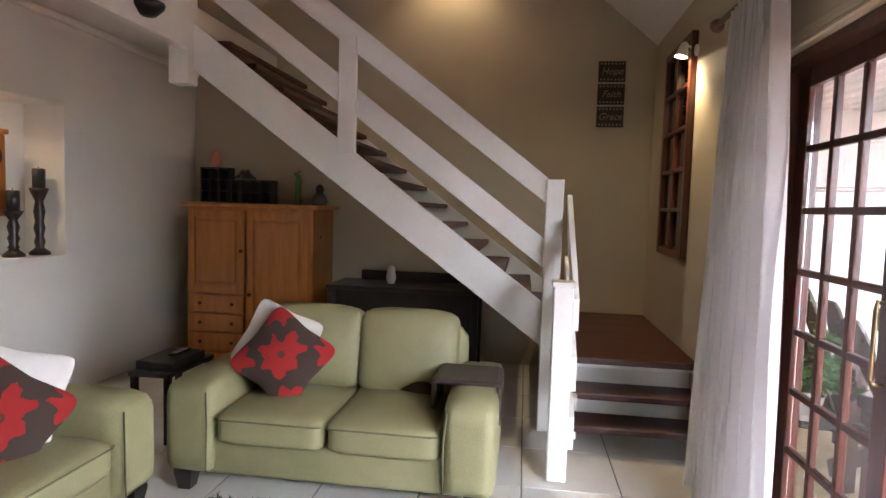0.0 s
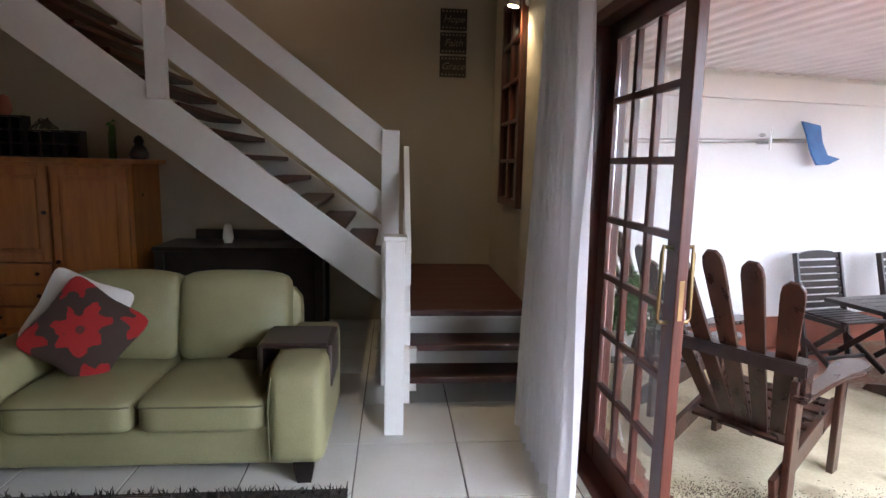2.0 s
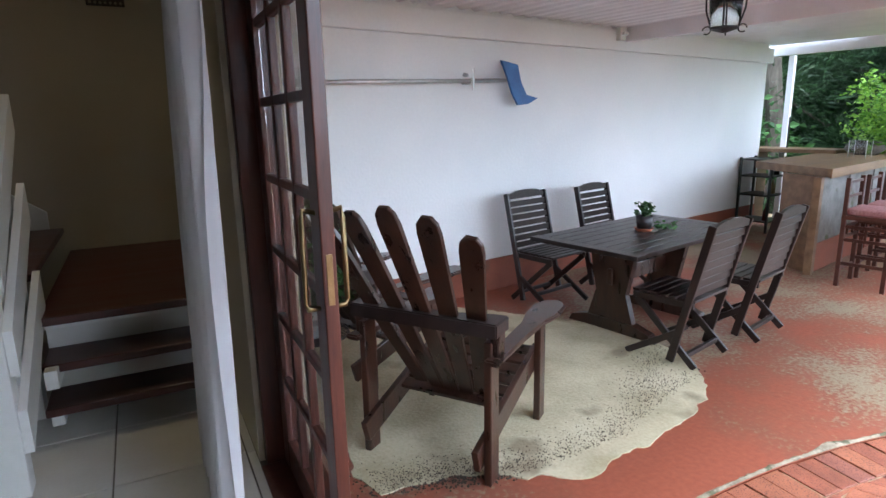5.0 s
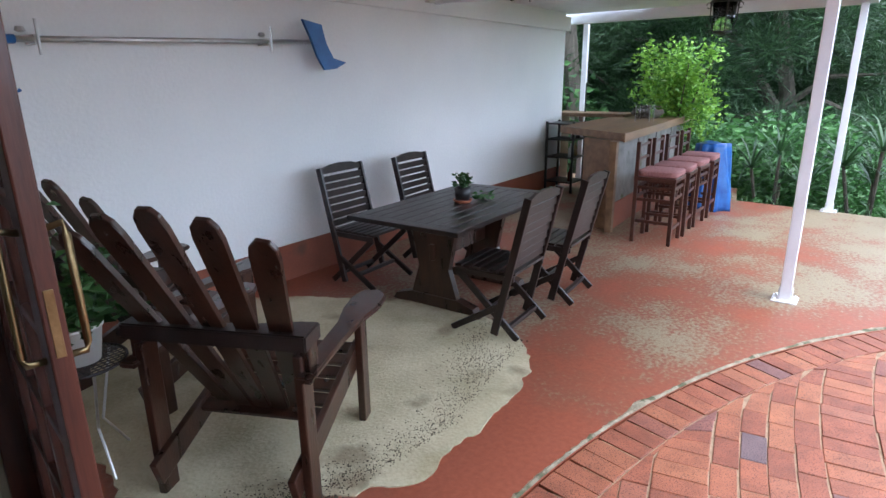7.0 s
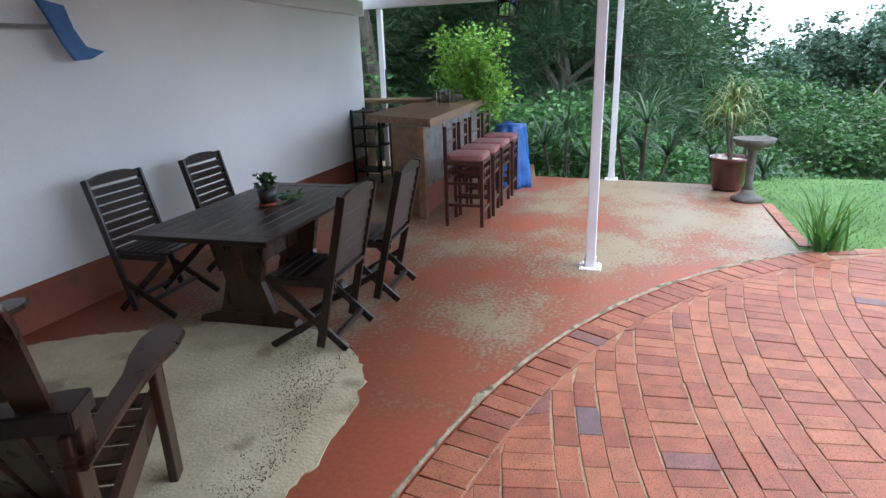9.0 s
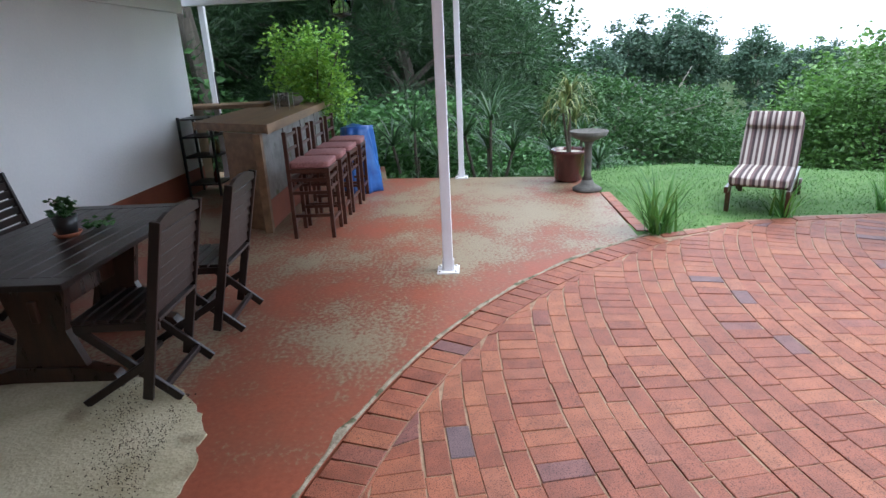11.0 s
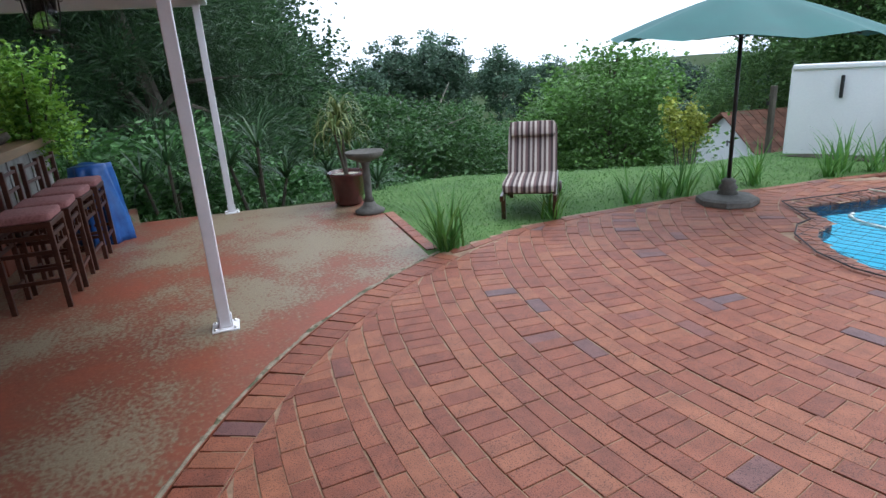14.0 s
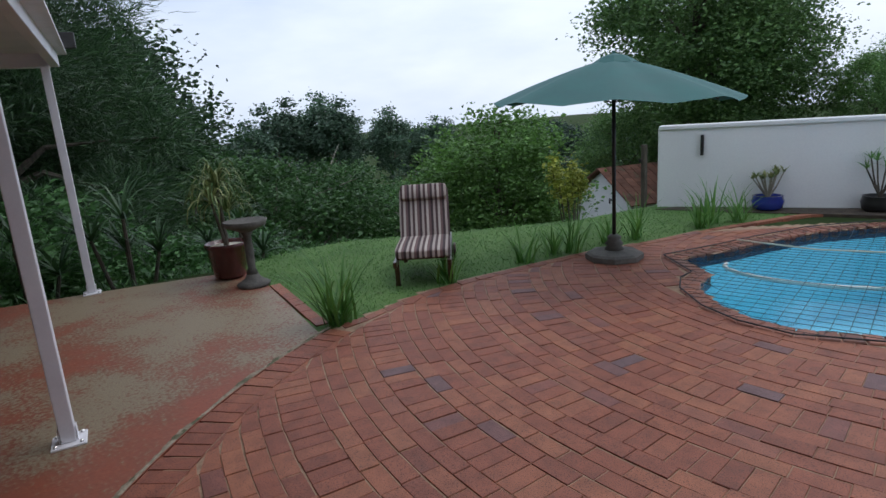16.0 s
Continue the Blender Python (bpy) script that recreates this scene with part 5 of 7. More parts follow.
ps = thing("plant_stand", pose(2.08, 5.97, 0), "round black wire mesh plant stand", "plant stand")
bm = bmesh.new()
tube(bm, [(0.17 * math.cos(i * 0.2618), 0.17 * math.sin(i * 0.2618), 0.5) for i in range(25)], 0.007)
for i in range(-7, 8):
    c = 0.023 * i
    r = math.sqrt(0.17**2 - c * c)
    tube(bm, [(c, -r, 0.5), (c, r, 0.5)], 0.003, seg=5)
    tube(bm, [(-r, c, 0.502), (r, c, 0.502)], 0.003, seg=5)
part("mesh_top", bm, M_IRON, ps)
for i in range(3):
    a = i * 2.094 + 0.4
    part("leg", quick(tube, [(0.15 * math.cos(a), 0.15 * math.sin(a), 0.495), (0.05 * math.cos(a), 0.05 * math.sin(a), 0.2), (0.17 * math.cos(a), 0.17 * math.sin(a), 0.0)], 0.006, seg=6), M_ALU, ps)
gp = thing("potted_geranium", pose(2.08, 5.97, 0.506), "leafy plant in a white plastic pot", "potted plant")
part("pot", quick(lathe, [(0.075, 0), (0.1, 0.15), (0.106, 0.15), (0.106, 0.165), (0.09, 0.165), (0.085, 0.14)], 24), M_WHITE_WOOD, gp, "white plastic pot", True)
part("soil", quick(lathe, [(0.02, 0.13), (0.086, 0.14), (0.02, 0.145)], 16), M_SOIL, gp)
rg2 = np.random.default_rng(21)
part("leaf_mass", leaves_mesh("leaf_mass", rg2.normal((0, 0, 0.23), (0.095, 0.095, 0.045), (260, 3)), 0.045, L_MID, 22), L_MID, gp)["kind"] = "stuff"
part("leaf_shoot", leaves_mesh("leaf_shoot", rg2.normal((0.06, -0.06, 0.37), (0.05, 0.05, 0.085), (130, 3)), 0.038, L_MID, 23), L_MID, gp)["kind"] = "stuff"
for i in range(9):
    part("stem", quick(tube, [(0, 0, 0.14), (0.04 * math.cos(i * 2), 0.04 * math.sin(i * 2), 0.24), (0.07 * math.cos(i * 2), 0.07 * math.sin(i * 2), 0.32)], 0.004, 0.002, 5), L_MID, gp)

# pole with a fin on the wall
pl = thing("wall_pole", pose(3.5, 7.105, 1.87), "long aluminium pole with a blue fin on wall brackets", "pole")
part("pole", quick(tube, [(-1.3, 0, -0.035), (1.15, 0, 0.035)], 0.017), M_ALU, pl, "", True)
bm = bmesh.new()
prism(bm, [(0.9, 0.19), (1.09, 0.16), (1.13, 0.02), (1.20, -0.09), (1.34, -0.12), (1.22, -0.17), (1.10, -0.18), (1.03, -0.08), (0.97, 0.06)], -0.012, 0.012, pose(0, -0.03, 0, 90))
part("fin", bm, M_BLUE_FIN, pl, "worn blue fin")
part("grip", quick(tube, [(-1.32, 0, -0.036), (-1.02, 0, -0.027)], 0.024), M_BLUE_FIN, pl, "blue handle", True)
part("hook", quick(tube, [(-1.15, -0.02, -0.03), (-1.12, -0.03, -0.2), (-1.08, -0.03, -0.3), (-1.05, -0.03, -0.28)], 0.01), M_BLUE_FIN, pl, "", True)
for x in (-0.92, 0.6):
    br = part("bracket", quick(box, (x, 0.05, x * 0.027), (0.03, 0.13, 0.05), None, 0.004), M_ALU, pl)
    part("clamp", quick(tube, [(x, -0.03, -0.08 + x * 0.027), (x, -0.03, 0.1 + x * 0.027)], 0.008), M_ALU, br)
    part("wing_nut", quick(lathe, [(0.01, 0), (0.028, 0.01), (0.02, 0.03)], 8, pose(x - 0.07, -0.01, 0.03 + x * 0.027)), M_ALU, br)
jb = thing("junction_box", pose(6.12, 7.15, 2.39), "white electrical box on the wall beam", "electrical box")
part("box", quick(box, (0, 0, 0), (0.1, 0.07, 0.13), None, 0.01), M_WHITE_WOOD, jb)
for s in (-1, 1):
    part("gland", quick(lathe, [(0.018, 0), (0.018, 0.03), (0.012, 0.035)], 10, pose(s * 0.02, -0.035, 0, 90)), M_WHITE_WOOD, jb)


def lantern(m, label):
    t = thing("lantern", m, label, "lantern")
    part("chain", quick(tube, [(0, 0, 0.3), (0, 0, 0.12)], 0.006), M_IRON, t)
    part("hood", quick(lathe, [(0.16, 0.02), (0.155, 0.03), (0.07, 0.1), (0.03, 0.13), (0.01, 0.14)], 8), M_IRON, t)
    g = part("glass", quick(lathe, [(0.1, -0.27), (0.125, 0.015), (0.12, 0.015), (0.097, -0.265)], 16), M_GLASS, t, "", True)
    g.visible_shadow = False
    part("base", quick(lathe, [(0.02, -0.31), (0.1, -0.285), (0.1, -0.27), (0.02, -0.265)], 16), M_IRON, t)
    part("lamp_bulb", quick(lathe, [(0.02, -0.02), (0.034, -0.1), (0.025, -0.15), (0.008, -0.16)], 12), M_WHITE_WOOD, t, "", True)
    for i in range(4):
        a = i * 1.571 + 0.4
        c, s = math.cos(a), math.sin(a)
        bar = part("bar", quick(tube, [(0.14 * c, 0.14 * s, 0.02), (0.13 * c, 0.13 * s, -0.15), (0.09 * c, 0.09 * s, -0.28)], 0.007), M_IRON, t)
        for z, r in ((-0.01, 0.155), (-0.285, 0.12)):
            part("scroll", quick(tube, [((r + 0.028 * math.cos(k * 0.6)) * c, (r + 0.028 * math.cos(k * 0.6)) * s, z + 0.028 * math.sin(k * 0.6)) for k in range(10)], 0.005, seg=6), M_IRON, bar)


lantern(pose(4.67, 5.29, 2.35) @ Matrix.Scale(0.86, 4), "black wrought iron lantern with ribbed glass")
lantern(pose(8.35, 4.9, 2.33), "black wrought iron lantern near the bar")

# bar
ba = thing("bar_counter", pose(0, 0, 0), "weathered wooden bar counter with grey front panels", "bar counter")
top_outline = [(7.2, 5.49), (10.55, 5.63), (10.52, 6.5), (7.75, 6.45)]
part("counter_top", quick(prism, top_outline, 0.965, 1.045), M_BARWOOD, ba)
part("counter_face", quick(slat, (7.2, 5.482, 1.0), (10.55, 5.622, 1.0), 0.016, 0.09), M_BARWOOD, ba)
part("end_panel", quick(prism, [(7.19, 5.56), (7.24, 5.56), (7.46, 6.0), (7.41, 6.0)], 0, 0.965), M_BARWOOD, ba)
part("corner_board", quick(prism, [(7.12, 5.53), (7.19, 5.53), (7.19, 5.6), (7.12, 5.6)], 0, 0.965), M_BARWOOD, ba)
for i in range(4):
    x = 7.24 + 0.8 * i
    part("front_panel", quick(slat, (x, 5.57 + 0.042 * (x - 7.2), 0.63), (x + 0.76, 5.57 + 0.042 * (x - 6.44), 0.63), 0.02, 0.66), M_STONE, ba, "grey board panel")
    part("kick_panel", quick(slat, (x, 5.57 + 0.042 * (x - 7.2), 0.15), (x + 0.76, 5.57 + 0.042 * (x - 6.44), 0.15), 0.02, 0.29), M_SKIRT, ba, "red painted kick panel")
bs = thing("back_counter", pose(9.72, 6.85, 0), "wooden counter shelf at the veranda end", "counter")
part("top", quick(box, (0, 0, 1.065), (0.5, 1.15, 0.05), None, 0.006), M_BARWOOD, bs)
for y in (-0.5, 0.5):
    part("support", quick(box, (0.1, y, 0.52), (0.3, 0.06, 1.04), None, 0.004), M_BARWOOD, bs)
rk = thing("shelf_rack", pose(9.1, 6.98, 0), "dark metal shelf rack with bottles and trays", "shelf rack")
for x in (-0.2, 0.2):
    for y in (-0.2, 0.2):
        part("upright", quick(box, (x, y, 0.5), (0.03, 0.03, 1.0), None, 0.003), M_IRON, rk)
for z in (0.15, 0.5, 0.75, 0.97):
    part("shelf", quick(box, (0, 0, z), (0.42, 0.42, 0.02), None, 0.003), M_IRON, rk)
for i, (x, z, mt) in enumerate(((-0.1, 0.51, M_ALU), (0.05, 0.51, M_BRASS), (0.12, 0.76, M_BLACK), (-0.05, 0.76, M_ALU), (-0.1, 0.16, M_MAROON))):
    bt = thing("bottle", pose(9.1 + x, 6.85, z), "bottle standing on the shelf rack", "bottle", "bottles on the rack")
    part("glass_body", quick(lathe, [(0.03, 0), (0.034, 0.01), (0.034, 0.12), (0.012, 0.16), (0.012, 0.19)], 12), mt, bt, "", True)


def stool(m):
    t = thing("bar_stool", m, "red-brown wooden bar stool with a checked seat", "bar stool", "stools at the bar")
    for x in (-0.18, 0.18):
        for y in (-0.18, 0.18):
            h1 = 1.0 if y > 0 else 0.66
            part("leg", quick(box, (x, y, h1 / 2), (0.036, 0.036, h1), None, 0.004), M_STOOL, t)
        for z in (0.22, 0.44, 0.56):
            part("side_rail", quick(box, (x, 0, z), (0.02, 0.33, 0.03), None, 0.003), M_STOOL, t)
        part("spindle", quick(box, (x, 0.0, 0.5), (0.016, 0.02, 0.12)), M_STOOL, t)
    for y in (-0.18, 0.18):
        for z in (0.16, 0.46, 0.56):
            part("cross_rail", quick(box, (0, y, z), (0.33, 0.02, 0.03), None, 0.003), M_STOOL, t)
        for x in (-0.07, 0.07):
            part("spindle", quick(box, (x, y, 0.51), (0.02, 0.016, 0.08)), M_STOOL, t)
    part("seat_frame", quick(box, (0, 0, 0.645), (0.4, 0.4, 0.04), None, 0.005), M_STOOL, t)
    b = soft_box((0.4, 0.38, 0.06), 0.015, 6)
    bmesh.ops.transform(b, matrix=pose(0, -0.01, 0.695), verts=b.verts)
    part("seat_pad", b, M_PINK, t, "faded maroon checked seat pad", True)
    for z in (0.83, 0.96):
        part("back_rail", quick(box, (0, 0.18, z), (0.33, 0.02, 0.026), None, 0.004), M_STOOL, t)
    return t


s0 = stool(pose(7.11, 5.06, 0, 0, 0, 1))
for i, (x, y, a) in enumerate(((7.56, 5.05, 3), (8.04, 5.04, -2), (8.56, 5.03, 2))):
    copy_thing(s0, pose(x, y, 0, 0, 0, a))

tp = thing("blue_tarpaulin", pose(9.02, 4.98, 0), "crumpled blue plastic sheet over a tall pot", "tarpaulin")
bm = bmesh.new()
rows = []
for j in range(15):
    z = 0.8 * j / 14
    row = []
    for i in range(36):
        a = 6.28319 * i / 36
        r = (0.30 - 0.10 * (z / 0.8)) * (1 + 0.16 * noise.noise(Vector((2 * math.cos(a), 2 * math.sin(a), z * 2))) + 0.09 * math.sin(a * 9 + 3 * z))
        row.append(bm.verts.new((r * math.cos(a), r * math.sin(a) * 0.9, z + 0.03 * noise.noise(Vector((a, z, 4))) * (j > 0))))
    rows.append(row)
for a, b in zip(rows, rows[1:]):
    for i in range(36):
        bm.faces.new((a[i], a[(i + 1) % 36], b[(i + 1) % 36], b[i]))
bm.faces.new(rows[-1])
bm.faces.new(rows[0][::-1])
part("sheet", bm, M_BLUE, tp, "", True)

sh = thing("lemon_shrub", pose(10.15, 5.75, -0.3), "bright lime-green leafy shrub behind the bar", "shrub")
rs = np.random.default_rng(31)
cl = rs.normal((0, 0, 1.68), (0.25, 0.25, 0.34), (90, 3))
part("crown", leaves_mesh("crown", np.concatenate([rs.normal(c, 0.095, (56, 3)) for c in cl]), 0.045, L_LIME, 32), L_LIME, sh)
part("trunk", quick(tube, [(0, 0, 0), (0.03, 0.02, 0.7), (0, 0, 1.3)], 0.05, 0.03), M_BARK, sh)
for i in range(7):
    part("limb", quick(tube, [(0, 0, 1.1), (0.2 * math.cos(i * 0.9), 0.2 * math.sin(i * 0.9), 1.5), (0.45 * math.cos(i * 0.9), 0.45 * math.sin(i * 0.9), 1.9 + 0.04 * i)], 0.02, 0.006, 6), M_BARK, sh)

bk = thing("driftwood_basket", pose(9.55, 5.98, 1.045), "tangled driftwood in a low basket on the bar", "basket")
part("basket", quick(lathe, [(0.14, 0), (0.22, 0.06), (0.2, 0.12), (0.19, 0.11), (0.13, 0.02)], 16), M_BARK, bk, "", True)
for i in range(16):
    a = i * 2.4
    part("branch", quick(tube, [(0.16 * math.cos(a), 0.16 * math.sin(a), 0.08), (0.03 * math.cos(a + 1), 0.03 * math.sin(a + 1), 0.16), (0.2 * math.cos(a + 2.6), 0.17 * math.sin(a + 2.6), 0.15)], 0.012, 0.006, 5), M_BARK, bk)
hl = thing("hurricane_glass", pose(9.0, 5.85, 1.045), "clear square glass candle shade on the bar", "glass shade")
for i in range(4):
    gl = part("pane", quick(box, (0.09, 0, 0.1), (0.004, 0.17, 0.2), pose(0, 0, 0, 0, 0, 90 * i)), M_GLASS, hl)
    gl.visible_shadow = False
    part("edge_strip", quick(box, (0.09, 0.09, 0.1), (0.008, 0.008, 0.2), pose(0, 0, 0, 0, 0, 90 * i)), M_ALU, hl)
nz = thing("thin_rod", pose(9.8, 7.0, 1.09), "thin dark rod standing on the counter", "rod")
part("rod", quick(tube, [(0, 0, 0), (0, 0, 0.42)], 0.012), M_IRON, nz)

fl = thing("flood_lamp", pose(9.75, 3.5, 2.62), "black flood lamp on the veranda roof corner", "flood lamp")
part("housing", quick(box, (0, 0, 0), (0.12, 0.2, 0.16), None, 0.01), M_BLACK, fl)
part("bracket", quick(tube, [(0, 0.1, -0.14), (0, 0.1, 0)], 0.012), M_BLACK, fl)

# ---- garden things ----
gpot = thing("maroon_planter", pose(9.12, 2.33, 0) @ Matrix.Diagonal((0.68, 0.68, 0.96, 1)), "glazed maroon pot with a spiky variegated plant", "potted plant")
part("pot", quick(lathe, [(0.2, 0), (0.25, 0.03), (0.33, 0.36), (0.35, 0.38), (0.35, 0.42), (0.32, 0.42), (0.3, 0.36)], 32), M_MAROON, gpot, "", True)
part("gravel", quick(lathe, [(0.02, 0.37), (0.31, 0.375), (0.02, 0.385)], 20), M_CREAMROPE, gpot)
part("stem", quick(tube, [(0, 0, 0.36), (0.03, 0, 0.7), (0, 0.03, 1.05)], 0.045, 0.03), M_BARK, gpot)
part("stem", quick(tube, [(0.02, 0, 0.36), (-0.12, 0.1, 0.7), (-0.2, 0.15, 0.9)], 0.03, 0.02), M_BARK, gpot)
for i, (x, y, z, k) in enumerate(((0, 0.03, 1.05, 46), (-0.2, 0.15, 0.9, 30), (0.1, -0.1, 0.75, 26))):
    part("leaf_rosette", blades_mesh("leaf_rosette", [(x, y, z)] * int(k * 1.4), 0.95, 0.7, 0.02, L_STRAP, 40 + i, 0.95, 6), L_STRAP, gpot)

bb = thing("bird_bath", pose(8.55, 2.2, 0) @ Matrix.Diagonal((0.82, 0.82, 0.97, 1)), "grey cast stone bird bath on a pedestal", "bird bath")
part("base", quick(lathe, [(0.2, 0), (0.21, 0.03), (0.15, 0.06), (0.1, 0.09), (0.07, 0.14)], 24), M_BATH, bb, "", True)
part("pedestal", quick(lathe, [(0.075, 0.13), (0.05, 0.2), (0.055, 0.4), (0.05, 0.55), (0.09, 0.62)], 20), M_BATH, bb, "", True)
part("bowl", quick(lathe, [(0.08, 0.6), (0.24, 0.66), (0.27, 0.72), (0.255, 0.72), (0.2, 0.68), (0.02, 0.665)], 28), M_BATH, bb, "", True)

lg = thing("sun_lounger", pose(7.27, 0.84, -0.02, 0, 0, -121), "wooden sun lounger with striped brown cushions", "sun lounger")
for s in (-1, 1):
    part("side_rail", quick(box, (s * 0.26, 0.55, 0.27), (0.035, 1.35, 0.06), None, 0.005), M_ADIRON, lg)
    for y in (0.05, 0.95):
        part("leg", quick(box, (s * 0.26, y, 0.14), (0.045, 0.045, 0.28), None, 0.005), M_ADIRON, lg)
    part("wheel", quick(lathe, [(0.02, -0.015), (0.09, -0.015), (0.1, 0), (0.09, 0.015), (0.02, 0.015)], 20, pose(s * 0.3, 1.1, 0.1, 0, 90)), M_ADIRON, lg)
for i in range(6):
    part("seat_slat", quick(box, (0, 0.03 + 0.11 * i, 0.3), (0.5, 0.07, 0.02), None, 0.003), M_ADIRON, lg)
b = soft_box((0.54, 0.72, 0.09), 0.015, 10)
bmesh.ops.transform(b, matrix=pose(0, 0.3, 0.35), verts=b.verts)
part("seat_cushion", b, M_LOUNGE, lg, "striped seat cushion", True)
b = soft_box((0.54, 0.66, 0.09), 0.015, 10)
bmesh.ops.transform(b, matrix=pose(0, 0.81, 0.6, 60), verts=b.verts)
part("back_cushion", b, M_LOUNGE, lg, "striped back cushion", True)
b = soft_box((0.5, 0.17, 0.08), 0.02, 8)
bmesh.ops.transform(b, matrix=pose(0, 0.86, 0.83, 60), verts=b.verts)
part("head_pillow", b, M_LOUNGE, lg, "striped head pillow", True)
part("back_frame", quick(slat, (0, 0.7, 0.3), (0, 1.02, 0.86), 0.5, 0.025, (0, -1, 0.6)), M_ADIRON, lg)

um = thing("garden_umbrella", pose(6.74, -1.17, 0), "open dark green garden umbrella in a stone base", "umbrella")
part("base", quick(lathe, [(0.29, 0), (0.3, 0.02), (0.3, 0.065), (0.27, 0.085), (0.1, 0.11)], 8), M_BATH, um)
part("base_collar", quick(lathe, [(0.1, 0.11), (0.075, 0.15), (0.095, 0.17), (0.06, 0.22), (0.075, 0.24), (0.04, 0.27)], 20), M_BATH, um, "", True)
part("pole", quick(tube, [(0, 0, 0.2), (0, 0, 2.02)], 0.02), M_IRON, um, "", True)
part("crank_handle", quick(tube, [(0, 0, 0.62), (0.1, -0.04, 0.63), (0.1, -0.04, 0.58)], 0.01), M_IRON, um)
bm = bmesh.new()
tip = bm.verts.new((0, 0, 2.05))
rings = []
for j in range(1, 7):
    u = j / 6
    ring = []
    for i in range(48):
        a = 6.28319 * i / 48
        k = abs(((i / 48 * 8) % 1) - 0.5) * 2
        r = 1.22 * u * (0.94 + 0.06 * k)
        ring.append(bm.verts.new((r * math.cos(a), r * math.sin(a), 2.05 - 0.40 * u ** 1.25 - 0.045 * (1 - k) * u + 0.05 * u * math.cos(a - 0.6))))
    rings.append(ring)
for i in range(48):
    bm.faces.new((tip, rings[0][i], rings[0][(i + 1) % 48]))
for a, b in zip(rings, rings[1:]):
    for i in range(48):
        bm.faces.new((a[i], b[i], b[(i + 1) % 48], a[(i + 1) % 48]))
canopy = part("canopy", bm, M_UMB, um, "dark green canvas canopy", True)
cap = bmesh.new()
lathe(cap, [(0.24, 1.99), (0.12, 2.065), (0.02, 2.09), (0.015, 2.11)], 8)
part("vent_cap", cap, M_UMB, um)
for i in range(8):
    a = i * 0.7854
    rib = part("rib", quick(tube, [(0, 0, 2.01), (0.6 * math.cos(a), 0.6 * math.sin(a), 1.85 + 0.025 * math.cos(a - 0.6)), (1.17 * math.cos(a), 1.17 * math.sin(a), 1.63 + 0.05 * math.cos(a - 0.6))], 0.007, seg=6), M_IRON, um)
    part("strut", quick(tube, [(0.02 * math.cos(a), 0.02 * math.sin(a), 1.62), (0.6 * math.cos(a), 0.6 * math.sin(a), 1.85)], 0.005, seg=5), M_IRON, rib)

# boundary wall, its lamp and pots
structure("garden_wall", quick(slat, (8.62, -4.05, 0.58), (4.0, -7.0, 0.58), 0.16, 1.26, (0, 0, 1), 0.03), M_WHITE_WALL, "white rendered garden boundary wall", "wall")
structure("wall_coping", quick(slat, (8.6, -4.045, 1.2), (4.0, -6.98, 1.2), 0.2, 0.07, (0, 0, 1), 0.02), M_WHITE_WALL, "white rounded coping on the garden wall", "coping")
structure("wall_bed", quick(prism, [(8.4, -3.75), (8.3, -4.1), (3.9, -6.95), (3.6, -6.2), (5.9, -5.0), (6.9, -4.5), (7.4, -4.2)], -0.1, 0.012), M_SOIL, "gravelly soil bed along the garden wall", "planting bed")
wlamp = thing("wall_light", pose(8.05, -4.32, 0.93, 0, 0, 32.5), "slim black outdoor light on the white wall", "wall light")
part("body", quick(box, (0, 0.04, 0), (0.045, 0.05, 0.3), None, 0.01), M_BLACK, wlamp)
part("mount", quick(box, (0, 0.012, 0), (0.03, 0.03, 0.1), None, 0.004), M_BLACK, wlamp)
for name, x, y, mt, lab in (("blue_planter", 7.2, -4.62, M_BLUEGLAZE, "glazed cobalt blue pot with a bushy plant"), ("dark_planter", 6.12, -5.3, M_BLACK, "dark bowl planter with tall spiky dracaena stems")):
    t = thing(name, pose(x, y, 0.012), lab, "potted plant")
    part("pot", quick(lathe, [(0.14, 0), (0.19, 0.03), (0.21, 0.12), (0.19, 0.19), (0.2, 0.2), (0.17, 0.2), (0.16, 0.15)], 26), mt, t, "", True)
    part("soil", quick(lathe, [(0.02, 0.16), (0.165, 0.165), (0.02, 0.17)], 16), M_SOIL, t)
    if "blue" in name:
        for i in range(13):
            a = i * 2.4
            r = 0.1 + 0.15 * (i % 4) / 4
            x1, y1, z1 = r * math.cos(a), r * math.sin(a), 0.42 + 0.12 * ((i * 7) % 5) / 5
            part("branch", quick(tube, [(0, 0, 0.16), (x1 * 0.5, y1 * 0.5, 0.3), (x1, y1, z1)], 0.014, 0.008, 6), M_PALEBARK, t)
            part("leaf_rosette", blades_mesh("leaf_rosette", [(x1, y1, z1)] * 9, 0.9, 0.13, 0.016, L_STRAP, 60 + i, 0.5, 3), L_STRAP, t)
    else:
        for i in range(6):
            a = i * 1.1 + 0.5
            x1, y1, z1 = 0.17 * math.cos(a), 0.17 * math.sin(a), 0.55 + 0.12 * (i % 4)
            part("cane", quick(tube, [(0, 0, 0.16), (x1 * 0.6, y1 * 0.6, 0.4), (x1, y1, z1)], 0.012, 0.009, 6), M_BARK, t)
            part("leaf_rosette", blades_mesh("leaf_rosette", [(x1, y1, z1)] * 22, 1.0, 0.2, 0.006, L_REED, 80 + i, 0.4, 3), L_REED, t)

